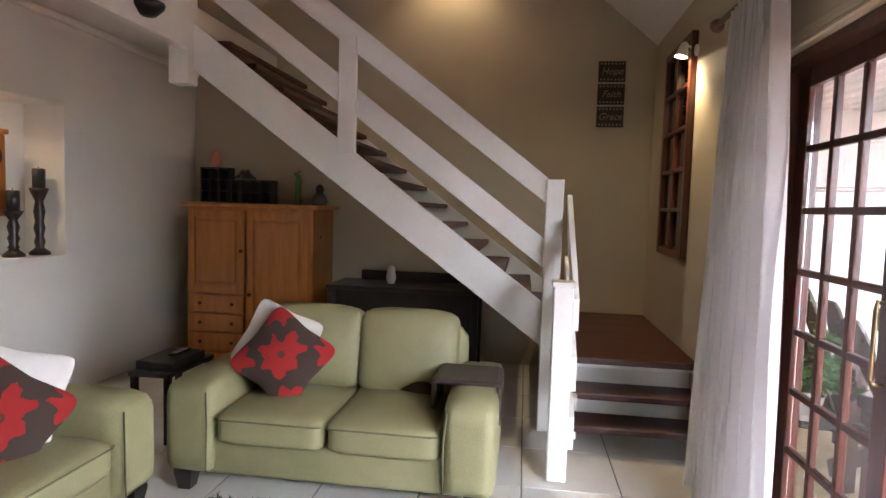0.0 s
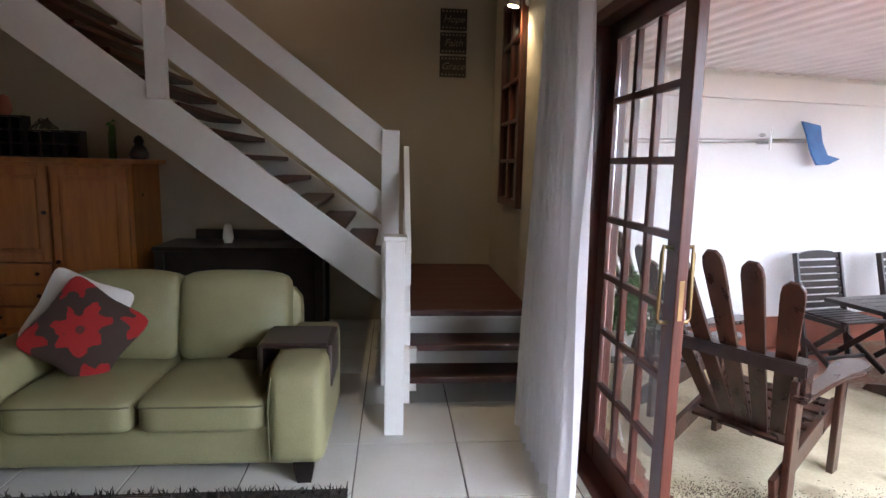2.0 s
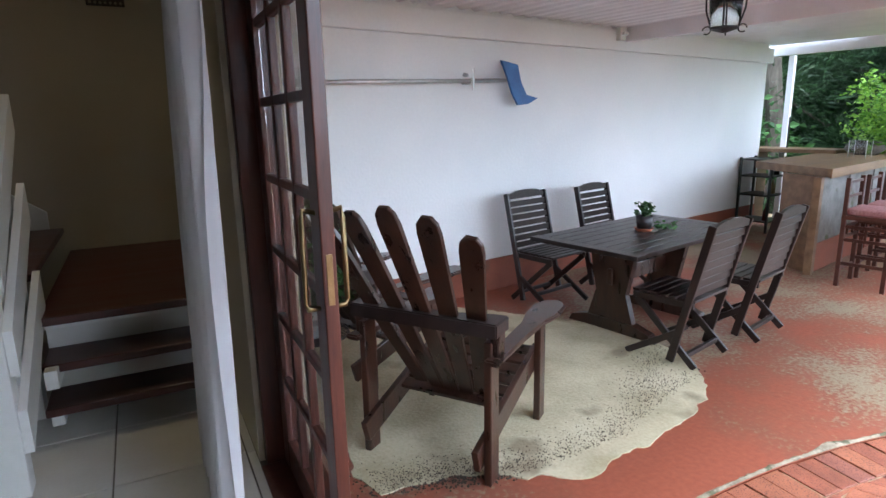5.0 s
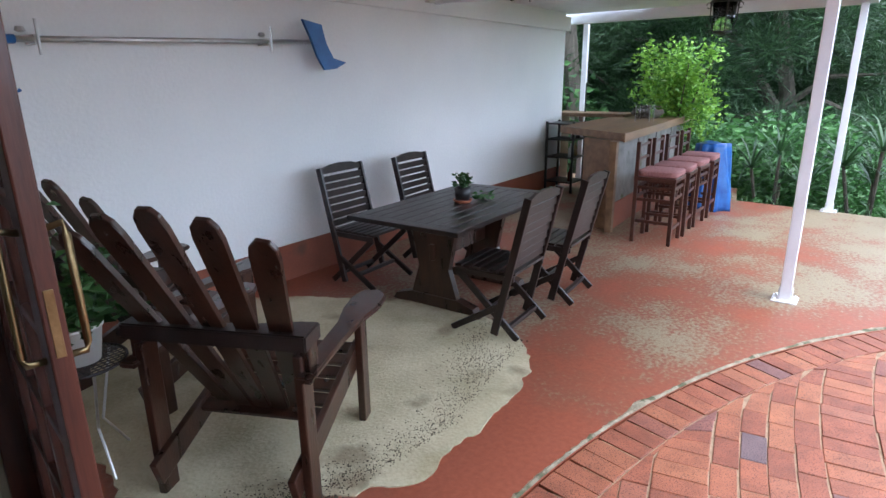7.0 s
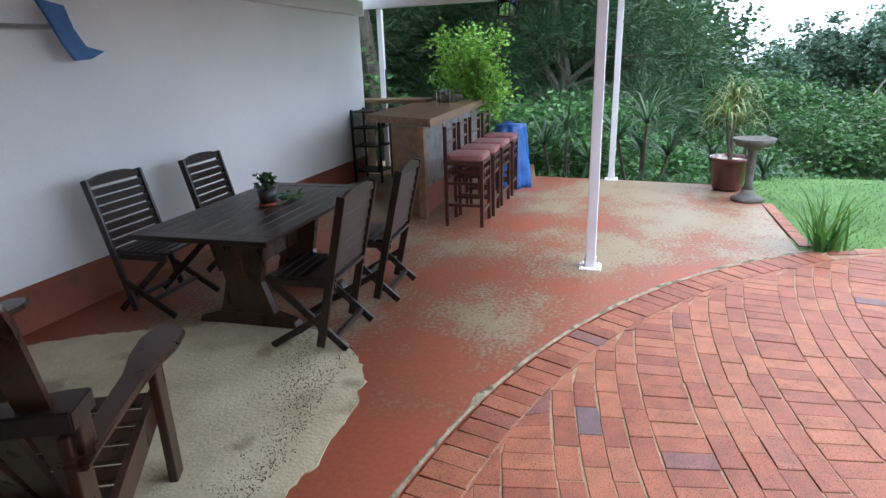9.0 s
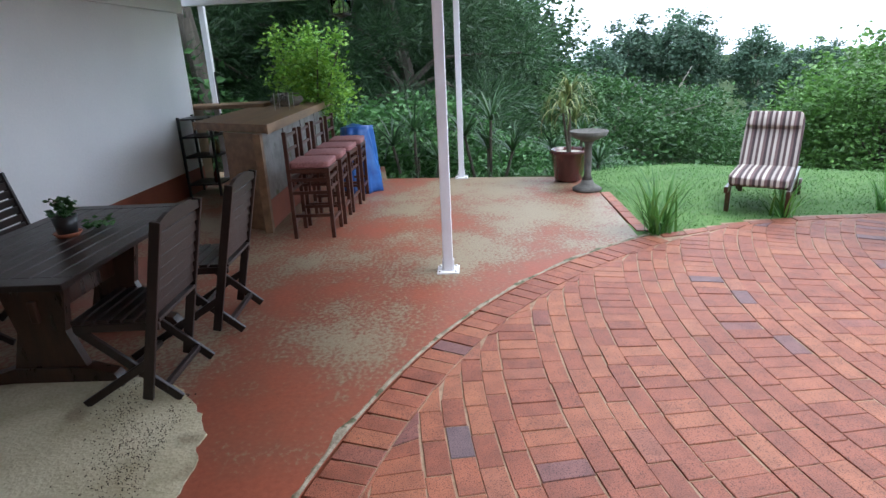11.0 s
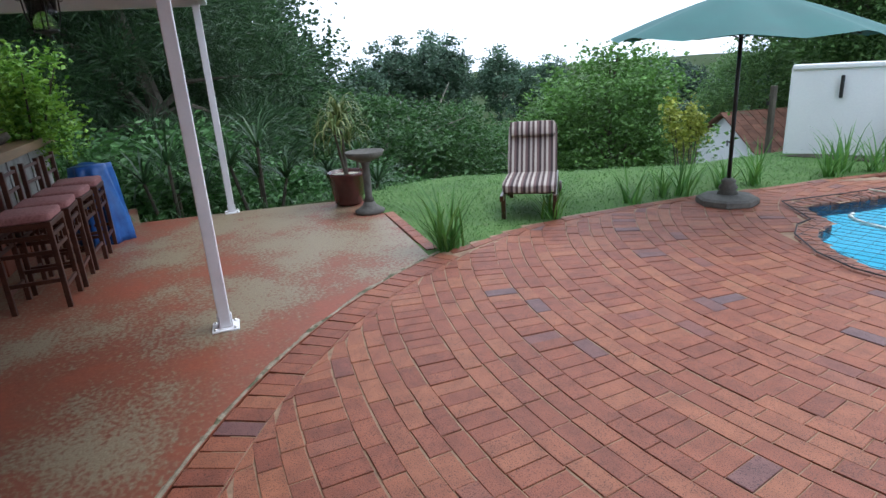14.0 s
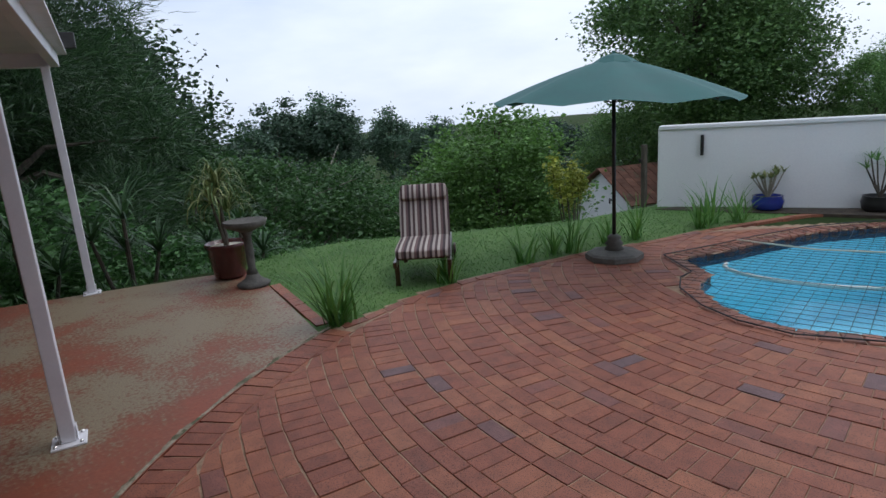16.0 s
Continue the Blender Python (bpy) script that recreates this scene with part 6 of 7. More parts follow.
# gate post and neighbour's cottage
gt = thing("gate_post", pose(8.85, -4.0, 0), "rusty steel gate post beside the wall", "gate post")
part("post", quick(box, (0, 0, 0.45), (0.07, 0.07, 1.0), None, 0.005), M_BARK, gt)
part("hinge", quick(box, (0.05, 0.03, 0.7), (0.05, 0.03, 0.06), None, 0.004), M_IRON, gt)
ho = thing("neighbour_cottage", pose(18.75, -17.15, -4.32, 0, 0, -11.3) @ Matrix.Scale(1.2, 4), "white cottage with a lichened clay tile roof", "house")
bm = bmesh.new()
prism(bm, [(-1.5, -2), (1.5, -2), (1.5, 1.92), (0, 2.8), (-1.5, 1.92)], -3.0, 3.0, pose(0, 0, 0, 90))
part("wall", bm, M_WHITE_WALL, ho)
for s in (-1, 1):
    rf = part("roof", quick(slat, (s * 1.75, 0, 1.85), (0, 0, 2.87), 6.3, 0.05, (-s * 0.7, 0, 1)), M_ROOFTILE, ho)
    for j in range(9):
        for i in range(21):
            u = (j + 0.5) / 9
            part("roof_tile", quick(slat, (s * 1.8 * (1 - u) + s * 0.12, -3.05 + 0.305 * i, 1.85 + 1.02 * u - 0.035), (s * 1.8 * (1 - u) - s * 0.12, -3.05 + 0.305 * i, 1.85 + 1.02 * u + 0.09), 0.28, 0.035, (-s * 0.7, 0, 1), 0), M_ROOFTILE, rf)
wi = part("window", quick(box, (-1.51, 1.6, 1.2), (0.05, 0.9, 0.9), None, 0.01), M_GLASS, ho)
part("frame", quick(box, (-1.53, 1.6, 1.2), (0.03, 0.05, 0.9)), M_WHITE_WOOD, wi)


def reed_clump(x, y, z, k, hgt, seed, label):
    t = thing("reed_clump", pose(x, y, z), label, "ornamental grass", "grass clumps along the paving")
    r = np.random.default_rng(seed)
    part("blade_tuft", blades_mesh("blade_tuft", [(r.normal(0, 0.045), r.normal(0, 0.045), 0) for _ in range(k)], 0.5, hgt * 1.2, 0.011, L_REED, seed, 0.3, 5), L_REED, t)


reed_clump(6.78, 1.9, -0.02, 62, 0.6, 101, "dense clump of tall green reedy grass")
for i, (x, y, hgt) in enumerate(((7.2, 0.62, 0.4), (7.32, -0.42, 0.42), (7.36, -0.85, 0.36), (7.28, -1.08, 0.52), (7.3, -1.65, 0.4), (7.25, -2.05, 0.55), (7.1, -3.05, 0.5), (7.2, -3.4, 0.55), (7.0, -3.7, 0.5))):
    reed_clump(x, y, -0.02, 26, hgt, 110 + i, "clump of upright reedy grass by the paving")

# ---- pool ----
POOL = [(6.27, -1.63), (5.72, -1.36), (5.62, -1.08), (5.47, -0.88), (5.1, -0.65), (4.8, -0.57), (4.5, -0.59), (4.1, -0.87), (3.7, -1.4), (3.45, -2.1), (3.4, -3.0), (3.6, -4.0), (4.2, -4.8), (5.0, -5.0), (5.6, -4.55), (6.0, -3.7), (6.12, -2.9), (6.16, -2.3)]


def inside(x, y, poly):
    hit, j = False, len(poly) - 1
    for i in range(len(poly)):
        (xi, yi), (xj, yj) = poly[i], poly[j]
        if (yi > y) != (yj > y) and x < (xj - xi) * (y - yi) / (yj - yi) + xi:
            hit = not hit
        j = i
    return hit


def grown(poly, d):
    """The outline moved out by d."""
    out = []
    k = len(poly)
    for i in range(k):
        a, b = Vector(poly[i - 1]), Vector(poly[(i + 1) % k])
        t = (b - a).normalized()
        out.append((poly[i][0] - t.y * d, poly[i][1] + t.x * d))
    return out


COPE = grown(POOL, 0.17)
if not inside(POOL[0][0], POOL[0][1], COPE):
    COPE = grown(POOL, -0.17)
bm = bmesh.new()
lo = [bm.verts.new((x, y, -1.1)) for x, y in POOL]
mi = [bm.verts.new((x, y, -0.13)) for x, y in POOL]
bm.faces.new(lo)
for i in range(len(POOL)):
    j = (i + 1) % len(POOL)
    bm.faces.new((lo[i], lo[j], mi[j], mi[i]))
structure("pool_basin", bm, M_POOL, "pale blue swimming pool basin", "pool")
bm = bmesh.new()
hi = [bm.verts.new((x, y, -0.02)) for x, y in POOL]
mi = [bm.verts.new((x, y, -0.13)) for x, y in POOL]
for i in range(len(POOL)):
    j = (i + 1) % len(POOL)
    bm.faces.new((mi[i], mi[j], hi[j], hi[i]))
structure("pool_waterline", bm, M_MOSAIC, "dark mosaic band at the waterline", "pool tiles")
bm = bmesh.new()
bm.faces.new([bm.verts.new((x, y, -0.055)) for x, y in POOL])
wt = structure("water", bm, M_WATER, "clear blue pool water", "water")
wt.visible_shadow = False
cop = thing("pool_coping", Matrix(), "dark red brick coping round the pool", "coping", "", "structure")


def brick_mesh(pts, z0, z1, inset=0.003):
    """One paver over a four-cornered outline, its upper edges worn."""
    cx, cy = sum(p[0] for p in pts) / 4, sum(p[1] for p in pts) / 4
    vs = [(x, y, z0) for x, y in pts] + [(x, y, z1 - inset) for x, y in pts]
    for x, y in pts:
        d = math.hypot(x - cx, y - cy) or 1
        k = max(0, 1 - 1.4 * inset / d)
        vs.append((cx + (x - cx) * k, cy + (y - cy) * k, z1))
    fs = [(8, 9, 10, 11)] + [(a + i, a + (i + 1) % 4, a + 4 + (i + 1) % 4, a + 4 + i) for a in (0, 4) for i in range(4)]
    return vs, fs


def as_mesh(name, vs, fs, mt):
    me = bpy.data.meshes.new(name)
    me.from_pydata(vs, [], fs)
    me.materials.append(mt)
    return me


for i in range(len(POOL)):
    j = (i + 1) % len(POOL)
    a, b, c, d = Vector(POOL[i]), Vector(POOL[j]), Vector(COPE[i]), Vector(COPE[j])
    k = max(1, round((b - a).length / 0.115))
    for s in range(k):
        u, w = s / k + 0.012, (s + 1) / k - 0.012
        pts = [tuple(a.lerp(b, u)), tuple(a.lerp(b, w)), tuple(c.lerp(d, w)), tuple(c.lerp(d, u))]
        part("coping_brick", as_mesh("coping_brick", *brick_mesh(pts, -0.08, 0.012 + 0.004 * random.random(), 0.008), M_COPING), M_COPING, cop)

net = thing("pool_net", Matrix(), "dark knotted safety net stretched over the pool", "safety net")
bm = bmesh.new()
for fam in (0, 1):
    ca, sa = math.cos(radians(20 + 90 * fam)), math.sin(radians(20 + 90 * fam))
    for i in range(-30, 31):
        o = 0.11 * i
        run = []
        for s in range(-60, 61):
            u = 0.06 * s
            x, y = 4.85 + u * ca - o * sa, -2.7 + u * sa + o * ca
            if inside(x, y, COPE):
                run.append((x, y, 0.03 if not inside(x, y, POOL) else -0.03 - 0.0 * u))
            else:
                if len(run) > 1:
                    tube(bm, run[::3] + [run[-1]] if len(run) > 3 else run, 0.0022, seg=4)
                run = []
        if len(run) > 1:
            tube(bm, run, 0.0022, seg=4)
part("cords", bm, M_NETC, net)["kind"] = "stuff"
part("edge_rope", quick(tube, [(x, y, 0.035) for x, y in COPE + COPE[:1]], 0.006, seg=6), M_NETC, net)
part("pull_rope", quick(tube, [(6.3, -2.6, 0.04), (5.6, -2.9, -0.01), (4.4, -3.7, -0.02), (3.5, -4.2, 0.04)], 0.009, seg=6), M_CREAMROPE, net, "pale pull rope")
fh = thing("float_hose", pose(5.6, -2.0, -0.07), "pale ribbed cleaner hose floating in the pool", "pool hose")
part("hose", quick(tube, [(0.4 * math.cos(0.35 * i) - 0.02 * i * i * 0.4, 0.35 * math.sin(0.35 * i) - 0.03 * i, 0.0) for i in range(12)], 0.02, seg=8), M_WHITE_FABRIC, fh, "", True)
ch = thing("chlorine_float", pose(4.5, -2.6, -0.1), "dark blue floating chlorine dispenser", "pool float")
part("float_ring", quick(lathe, [(0.06, 0), (0.13, 0.04), (0.14, 0.09), (0.08, 0.13), (0.02, 0.15)], 18), M_BLUEGLAZE, ch, "", True)

# ---- ground, lawn and woods ----
LAWN = [(2.2, 6.68), (1.72, 6.78), (1.155, 7.03), (0.457, 7.15), (-0.4, 7.18), (-1.15, 7.17), (-1.96, 7.05), (-3.0, 6.98), (-4.5, 6.75), (-5.5, 6.0), (-8, 4.0)]


def lawn_x(y):
    """Where the paving ends and the lawn begins."""
    if y >= LAWN[0][0]:
        return LAWN[0][1]
    for (y0, x0), (y1, x1) in zip(LAWN, LAWN[1:]):
        if y1 <= y <= y0:
            return x0 + (x1 - x0) * (y0 - y) / (y0 - y1)
    return LAWN[-1][1]


def rise(x, y):
    """The lie of the land: level round the house, a lawn, a steep bank, the valley and the far hills."""
    crest = max(8.7, 10.0 - 0.42 * max(0.0, 0.6 - y)) if y < 1.7 else 9.8
    if y > 7.9:
        crest = 10.7
    d = x - crest
    base = -0.03 - (0.03 if x > lawn_x(y) else 0.0)
    if x < 0:
        return base - 0.1
    if d < 0:
        return base + 0.03 * noise.noise(Vector((x * 0.7, y * 0.7, 0))) * (x > lawn_x(y) + 0.4)
    drop = -3.2 * (1 - math.exp(-d / 5.0)) - 9.0 * (1 - math.exp(-(d / 22.0) ** 1.5))
    far = max(0.0, math.hypot(x, y) - 75)
    return base + drop + far * 0.012 + (1.5 * noise.noise(Vector((x * 0.03, y * 0.03, 2))) if d > 15 else 0)


def ground_patch(name, xs, ys, label, mt, keep):
    idx, vs, fs = {}, [], []
    for i, x in enumerate(xs):
        for j, y in enumerate(ys):
            idx[i, j] = len(vs)
            vs.append((x, y, rise(x, y)))
    for i in range(len(xs) - 1):
        for j in range(len(ys) - 1):
            if keep((xs[i] + xs[i + 1]) / 2, (ys[j] + ys[j + 1]) / 2):
                fs.append((idx[i, j], idx[i + 1, j], idx[i + 1, j + 1], idx[i, j + 1]))
    me = as_mesh(name, vs, fs, mt)
    ob = new(name, me)
    return tagged(ob, label, "ground", "", "structure")


M_EARTH = surf("dark_leaf_litter_and_grass", (0.02, 0.035, 0.012), (0.05, 0.075, 0.026), 1.2, 0.95, bump=0.5, grain=18, spec=0.05)
M_TURF = surf("green_turf", (0.05, 0.115, 0.02), (0.11, 0.20, 0.05), 2.0, 0.95, bump=0.6, grain=70, wear=(0.10, 0.09, 0.045), wear_at=0.68)
span = [-300, -120, -60, -30, -16] + [-10 + 0.2 * i for i in range(116)] + [13.6, 14.5, 16, 18, 21, 25, 30, 36, 44, 55, 70, 90, 120, 170, 240, 340, 460]
spany = [-420, -300, -200, -140, -100, -70, -50, -36, -26, -18, -12] + [-8 + 0.2 * i for i in range(86)] + [10, 12, 15, 20, 28, 40, 60, 90, 130, 200, 320]
ground_patch("ground", span, spany, "leafy ground falling away into the valley", M_EARTH, lambda x, y: not inside(x, y, grown(COPE, 0.0)))
lx = [6.6 + 0.15 * i for i in range(34)]
ly = [-6.0 + 0.15 * i for i in range(56)]
vs, fs, ix = [], [], {}
for i, x in enumerate(lx):
    for j, y in enumerate(ly):
        ix[i, j] = len(vs)
        vs.append((max(x, lawn_x(y)), y, rise(max(x, lawn_x(y) + 0.01), y) + 0.056))
for i in range(len(lx) - 1):
    for j in range(len(ly) - 1):
        x, y = lx[i] + 0.15, ly[j] + 0.07
        if x > lawn_x(y) and not (y > 2.12 and x > 8.1) and y < 2.15 and rise(x, y) > -1.2:
            fs.append((ix[i, j], ix[i + 1, j], ix[i + 1, j + 1], ix[i, j + 1]))
tagged(new("lawn", as_mesh("lawn", vs, fs, M_TURF)), "mown green lawn beside the paving", "lawn", "", "structure")
gr = np.random.default_rng(55)
roots = []
while len(roots) < 42000:
    x, y = gr.uniform(6.7, 11.4), gr.uniform(-5.5, 2.1)
    if x > lawn_x(y) + 0.03 and not (y > 2.05 and x > 8.36) and not (y > 1.95 and x < 8.42) and rise(x, y) > -1.0:
        roots.append((x, y, rise(x, y) + 0.052))
tagged(new("lawn_grass", blades_mesh("lawn_grass", roots, 0.9, 0.034, 0.0032, L_GRASS, 56, 0.6, 2)), "short green grass blades of the lawn", "grass", "", "stuff")
weeds = []
while len(weeds) < 900:
    y = gr.uniform(1.5, 8.5)
    x = gr.uniform(9.7, 10.6)
    weeds.append((x, y, rise(x, y)))
tagged(new("bank_weeds", blades_mesh("bank_weeds", weeds, 0.7, 0.27, 0.006, L_MID, 57, 0.8, 4)), "rough weeds along the edge of the bank", "weeds", "", "stuff")


def needles_mesh(name, centres, size, material, seed, clumps):
    """Long thin needles that burst outwards and up from the middle of their tuft."""
    rng = np.random.default_rng(seed)
    c = np.asarray(centres, float)
    k = len(c)
    mid = np.repeat(np.asarray(clumps, float), k // len(clumps), axis=0)
    d = (c - mid) * 1.1 + rng.normal(0, 0.22, (k, 3)) + np.array([0, 0, 0.12])
    d /= np.linalg.norm(d, axis=1)[:, None]
    u = np.cross(d, rng.normal(0, 1, (k, 3)))
    u /= np.linalg.norm(u, axis=1)[:, None]
    s = size * rng.uniform(0.6, 1.4, k)[:, None]
    verts = np.stack([c - u * s * 0.04, c + u * s * 0.04, c + d * s], 1).reshape(-1, 3)
    me = bpy.data.meshes.new(name)
    me.from_pydata(verts.tolist(), [], np.arange(3 * k).reshape(-1, 3).tolist())
    me.materials.append(material)
    return me


def tree(name, label, m, hgt, crown_r, crown_h, crown_z, clumps, per, leaf, mt, seed, bark=M_BARK, trunk_r=0.16, shape="round", spread=0.4, limbs=7, cat="tree"):
    """A tree: tapering bent trunk, limbs, and a crown of many leaves gathered in uneven clumps."""
    t = thing(name, m, label, cat, "woodland trees")
    r = np.random.default_rng(seed)
    bend = [(0.0, 0.0, -1.0)] + [(0.02 * hgt * r.normal() * k / 4, 0.02 * hgt * r.normal() * k / 4, hgt * 0.94 * k / 5) for k in range(1, 6)]
    part("trunk", quick(tube, bend, trunk_r, trunk_r * 0.25, 8), bark, t)
    cs = []
    for i in range(clumps):
        d = r.normal(0, 1, 3)
        d /= np.linalg.norm(d)
        q = r.uniform(0.45, 1.0) ** 0.5
        if shape == "cone":
            u = r.uniform(0, 1)
            w = crown_r * (1 - u) ** 0.8 * r.uniform(0.55, 1.05)
            a = r.uniform(0, 6.283)
            c = (w * math.cos(a), w * math.sin(a), crown_z + crown_h * (u - 0.5) - 0.22 * w)
        elif shape == "flat":
            c = (d[0] * crown_r * q, d[1] * crown_r * q, crown_z + crown_h * (0.5 * d[2] + 0.15 * r.normal()))
        else:
            c = (d[0] * crown_r * q, d[1] * crown_r * q, crown_z + d[2] * crown_h / 2 * q)
        cs.append(c)
    cs = np.array(cs)
    for i in range(limbs):
        c = cs[int(i * len(cs) / limbs)]
        z0 = min(max(hgt * 0.35, c[2] - crown_r * 0.5), hgt * 0.85)
        part("limb", quick(tube, [(0, 0, z0), (c[0] * 0.45, c[1] * 0.45, (z0 + c[2]) / 2 + 0.1 * crown_r), tuple(c)], trunk_r * 0.4, trunk_r * 0.08, 6), bark, t)
    pts = np.concatenate([r.normal(c, (spread, spread, spread * 0.6), (per, 3)) for c in cs])
    if shape == "cone":
        part("crown", needles_mesh("crown", pts, leaf, mt, seed + 1, cs), mt, t)
    else:
        part("crown", leaves_mesh("crown", pts, leaf, mt, seed + 1), mt, t)
    return t


def at(x, y, dz=0.0, turn=0.0, k=1.0):
    return pose(x, y, rise(x, y) + dz, 0, 0, turn) @ Matrix.Scale(k, 4)


pine = tree("pine_tree", "tall dark pine with drooping feathery boughs", at(17.5, 7.0), 16, 4.6, 17, 8.2, 270, 430, 0.3, L_PINE, 201, M_BARK, 0.32, "cone", 0.42, 22)
broad = tree("broadleaf_tree", "dense dark green broadleaf tree", at(20, 12), 11, 3.9, 7.5, 7.2, 190, 190, 0.13, L_DARK, 211, M_BARK, 0.24, "round", 0.55, 9)
light = tree("feathery_tree", "light green spreading tree in the valley", at(24, 2.0), 7.5, 3.5, 2.4, 5.6, 78, 190, 0.11, L_VALLEY, 221, M_PALEBARK, 0.15, "flat", 0.42, 12)
bamboo = tree("willowy_tree", "tall airy light green tree by the lawn", at(15.1, -5.5, -0.6), 6.2, 2.1, 5.6, 3.4, 150, 110, 0.085, L_LIGHT, 231, M_BARK, 0.1, "round", 0.33, 12)
gum = tree("gum_tree", "tall slim gum tree with tufted crown", at(118, 26.0), 21, 3.1, 7.5, 17.0, 46, 130, 0.33, L_GUM, 241, M_PALEBARK, 0.26, "flat", 0.75, 11)
bush = tree("valley_bush", "rounded dark green bush on the bank", at(12.2, 4.6), 2.4, 1.5, 2.4, 1.3, 85, 95, 0.09, L_MID, 251, M_BARK, 0.06, "round", 0.26, 6, "bush")
# The far trees' haze comes from their leaf colour alone.
far = tree("distant_tree", "distant woodland tree, haze put into its leaf colour", at(150, -20, -4), 13, 6.5, 9, 8, 70, 50, 0.8, L_FAR, 261, M_BARK, 0.3, "round", 1.3, 4)
tree("pine_tree", "bare-stemmed pine trunk standing close behind the bar", at(12.4, 8.3), 12, 3.4, 6, 8.4, 70, 300, 0.3, L_PINE, 281, M_BARK, 0.2, "cone", 0.42, 12)
rt = random.Random(77)
for x, y, k in ((14.3, 10.4, 0.8), (15.2, 5.1, 0.72), (19.5, 4.4, 1.0), (22.5, 8.8, 1.1), (16.8, 12.5, 1.0), (25, 5.6, 0.9)):
    copy_thing(pine, at(x, y, 0, rt.uniform(0, 360), k))
for x, y, k in ((27, 16, 1.2), (30, 8, 1.1), (34, 3.5, 1.1), (36, 12, 1.3), (25.5, 4.6, 1.0), (27, 3.6, 1.15), (30, 2.0, 0.8), (44, -4, 0.5)):
    copy_thing(broad, at(x, y, 0, rt.uniform(0, 360), k))
garden = tree("broadleaf_tree", "tall mid-green broadleaf tree beyond the wall", at(15.9, -14.2, 1.6, 0, 0.86), 11, 3.6, 8.0, 7.4, 190, 170, 0.11, L_GARDEN, 271, M_BARK, 0.22, "round", 0.5, 10)
for x, y, k in ((14.7, -15.4, 0.8), (19.2, -19.6, 1.0), (9.8, -15.5, 0.36), (11.8, -17.5, 0.42), (21.5, -17.0, 0.7)):
    copy_thing(garden, at(x, y, 1.2 * k, rt.uniform(0, 360), k))
for x, y, k in ((20, -0.8, 0.85), (28, 4, 0.95), (33, -2, 1.0), (26, -4.5, 0.9), (38, 6, 1.1), (46, -8, 1.2), (30, -9, 1.0), (44, 1, 1.2), (36, -13, 1.1), (52, 6, 1.3), (22, 4.2, 0.85), (18.5, 1.6, 0.62), (55, -14, 1.4), (62, -2, 1.4), (48, 14, 1.3), (19.5, -5.5, 0.7), (40, -20, 1.2)):
    copy_thing(light, at(x, y, 0, rt.uniform(0, 360), k))
for x, y, k in ((17.6, -6.6, 0.95), (14.6, -5.2, 0.72), (19.0, -6.8, 0.9)):
    copy_thing(bamboo, at(x, y, 0, rt.uniform(0, 360), k))
for x, y, k in ((11.9, 6.2, 0.9), (12.4, 3.3, 0.75), (13.2, 1.4, 0.8), (13.8, -0.6, 0.62), (14.2, -2.6, 0.8), (12.8, -3.6, 0.55), (15.4, 2.4, 1.0), (13.0, -4.6, 0.6), (16, -1.5, 1.0), (12.0, 9.8, 1.2), (15.5, 0.6, 0.9), (17.5, -3.0, 1.1), (14.6, 4.2, 1.1)):
    copy_thing(bush, at(x, y, 0, rt.uniform(0, 360), k))
for x, y, k in ((66.3, -13.2, 0.82), (68.8, -18.7, 0.84), (64.6, -18.6, 0.8), (67.8, -26.7, 0.74), (61.2, -8.7, 0.72), (80.3, -14.7, 0.72), (74.4, -24.0, 0.72), (73.8, -32.8, 0.64), (80.7, -20.9, 0.72), (80.7, -41.0, 0.66)):
    copy_thing(gum, at(x, y, -1.5, rt.uniform(0, 360), k))
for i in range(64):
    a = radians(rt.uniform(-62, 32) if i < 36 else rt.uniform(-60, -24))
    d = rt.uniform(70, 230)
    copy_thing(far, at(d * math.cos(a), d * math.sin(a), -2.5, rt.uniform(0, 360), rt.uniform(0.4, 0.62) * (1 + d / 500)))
snag = thing("bare_tree", at(22, -2.8), "pale bare branching tree among the canopy", "tree", "woodland trees")
part("trunk", quick(tube, [(0, 0, -1), (0.1, 0.1, 3), (0, 0.2, 6.2)], 0.12, 0.05), M_PALEBARK, snag)
for i in range(9):
    a = i * 2.2
    part("limb", quick(tube, [(0, 0.1, 3.2 + 0.3 * i), (0.6 * math.cos(a), 0.6 * math.sin(a), 3.9 + 0.33 * i), (1.1 * math.cos(a), 1.1 * math.sin(a), 4.9 + 0.3 * i)], 0.045, 0.012, 6), M_PALEBARK, snag)
for x, y, k in ((24.5, 0.4, 0.85), (27.0, -5.0, 1.05), (31.0, -7.5, 1.0)):
    copy_thing(snag, at(x, y, 0, rt.uniform(0, 360), k))
for i, (x, y, k) in enumerate(((10.3, 3.3, 1.2), (10.5, 2.0, 0.9), (10.6, 4.4, 1.3))):
    t = thing("dracaena_clump", at(x, y), "spiky strap-leaved plants on the bank", "plant", "spiky plants on the bank")
    for j in range(4):
        a = j * 1.6
        px, py, pz = 0.35 * math.cos(a), 0.35 * math.sin(a), 0.5 * k + 0.25 * (j % 3)
        part("cane", quick(tube, [(px * 0.3, py * 0.3, -0.3), (px, py, pz)], 0.03, 0.02, 6), M_BARK, t)
        part("leaf_rosette", blades_mesh("leaf_rosette", [(px, py, pz)] * 36, 1.1, 0.75 * k, 0.014, L_DARK, 300 + 10 * i + j, 0.7, 5), L_DARK, t)
yb = thing("yellow_bush", pose(11.6, -5.0, -0.95), "yellow-green tufted bush beyond the lawn", "bush")
ry = np.random.default_rng(71)
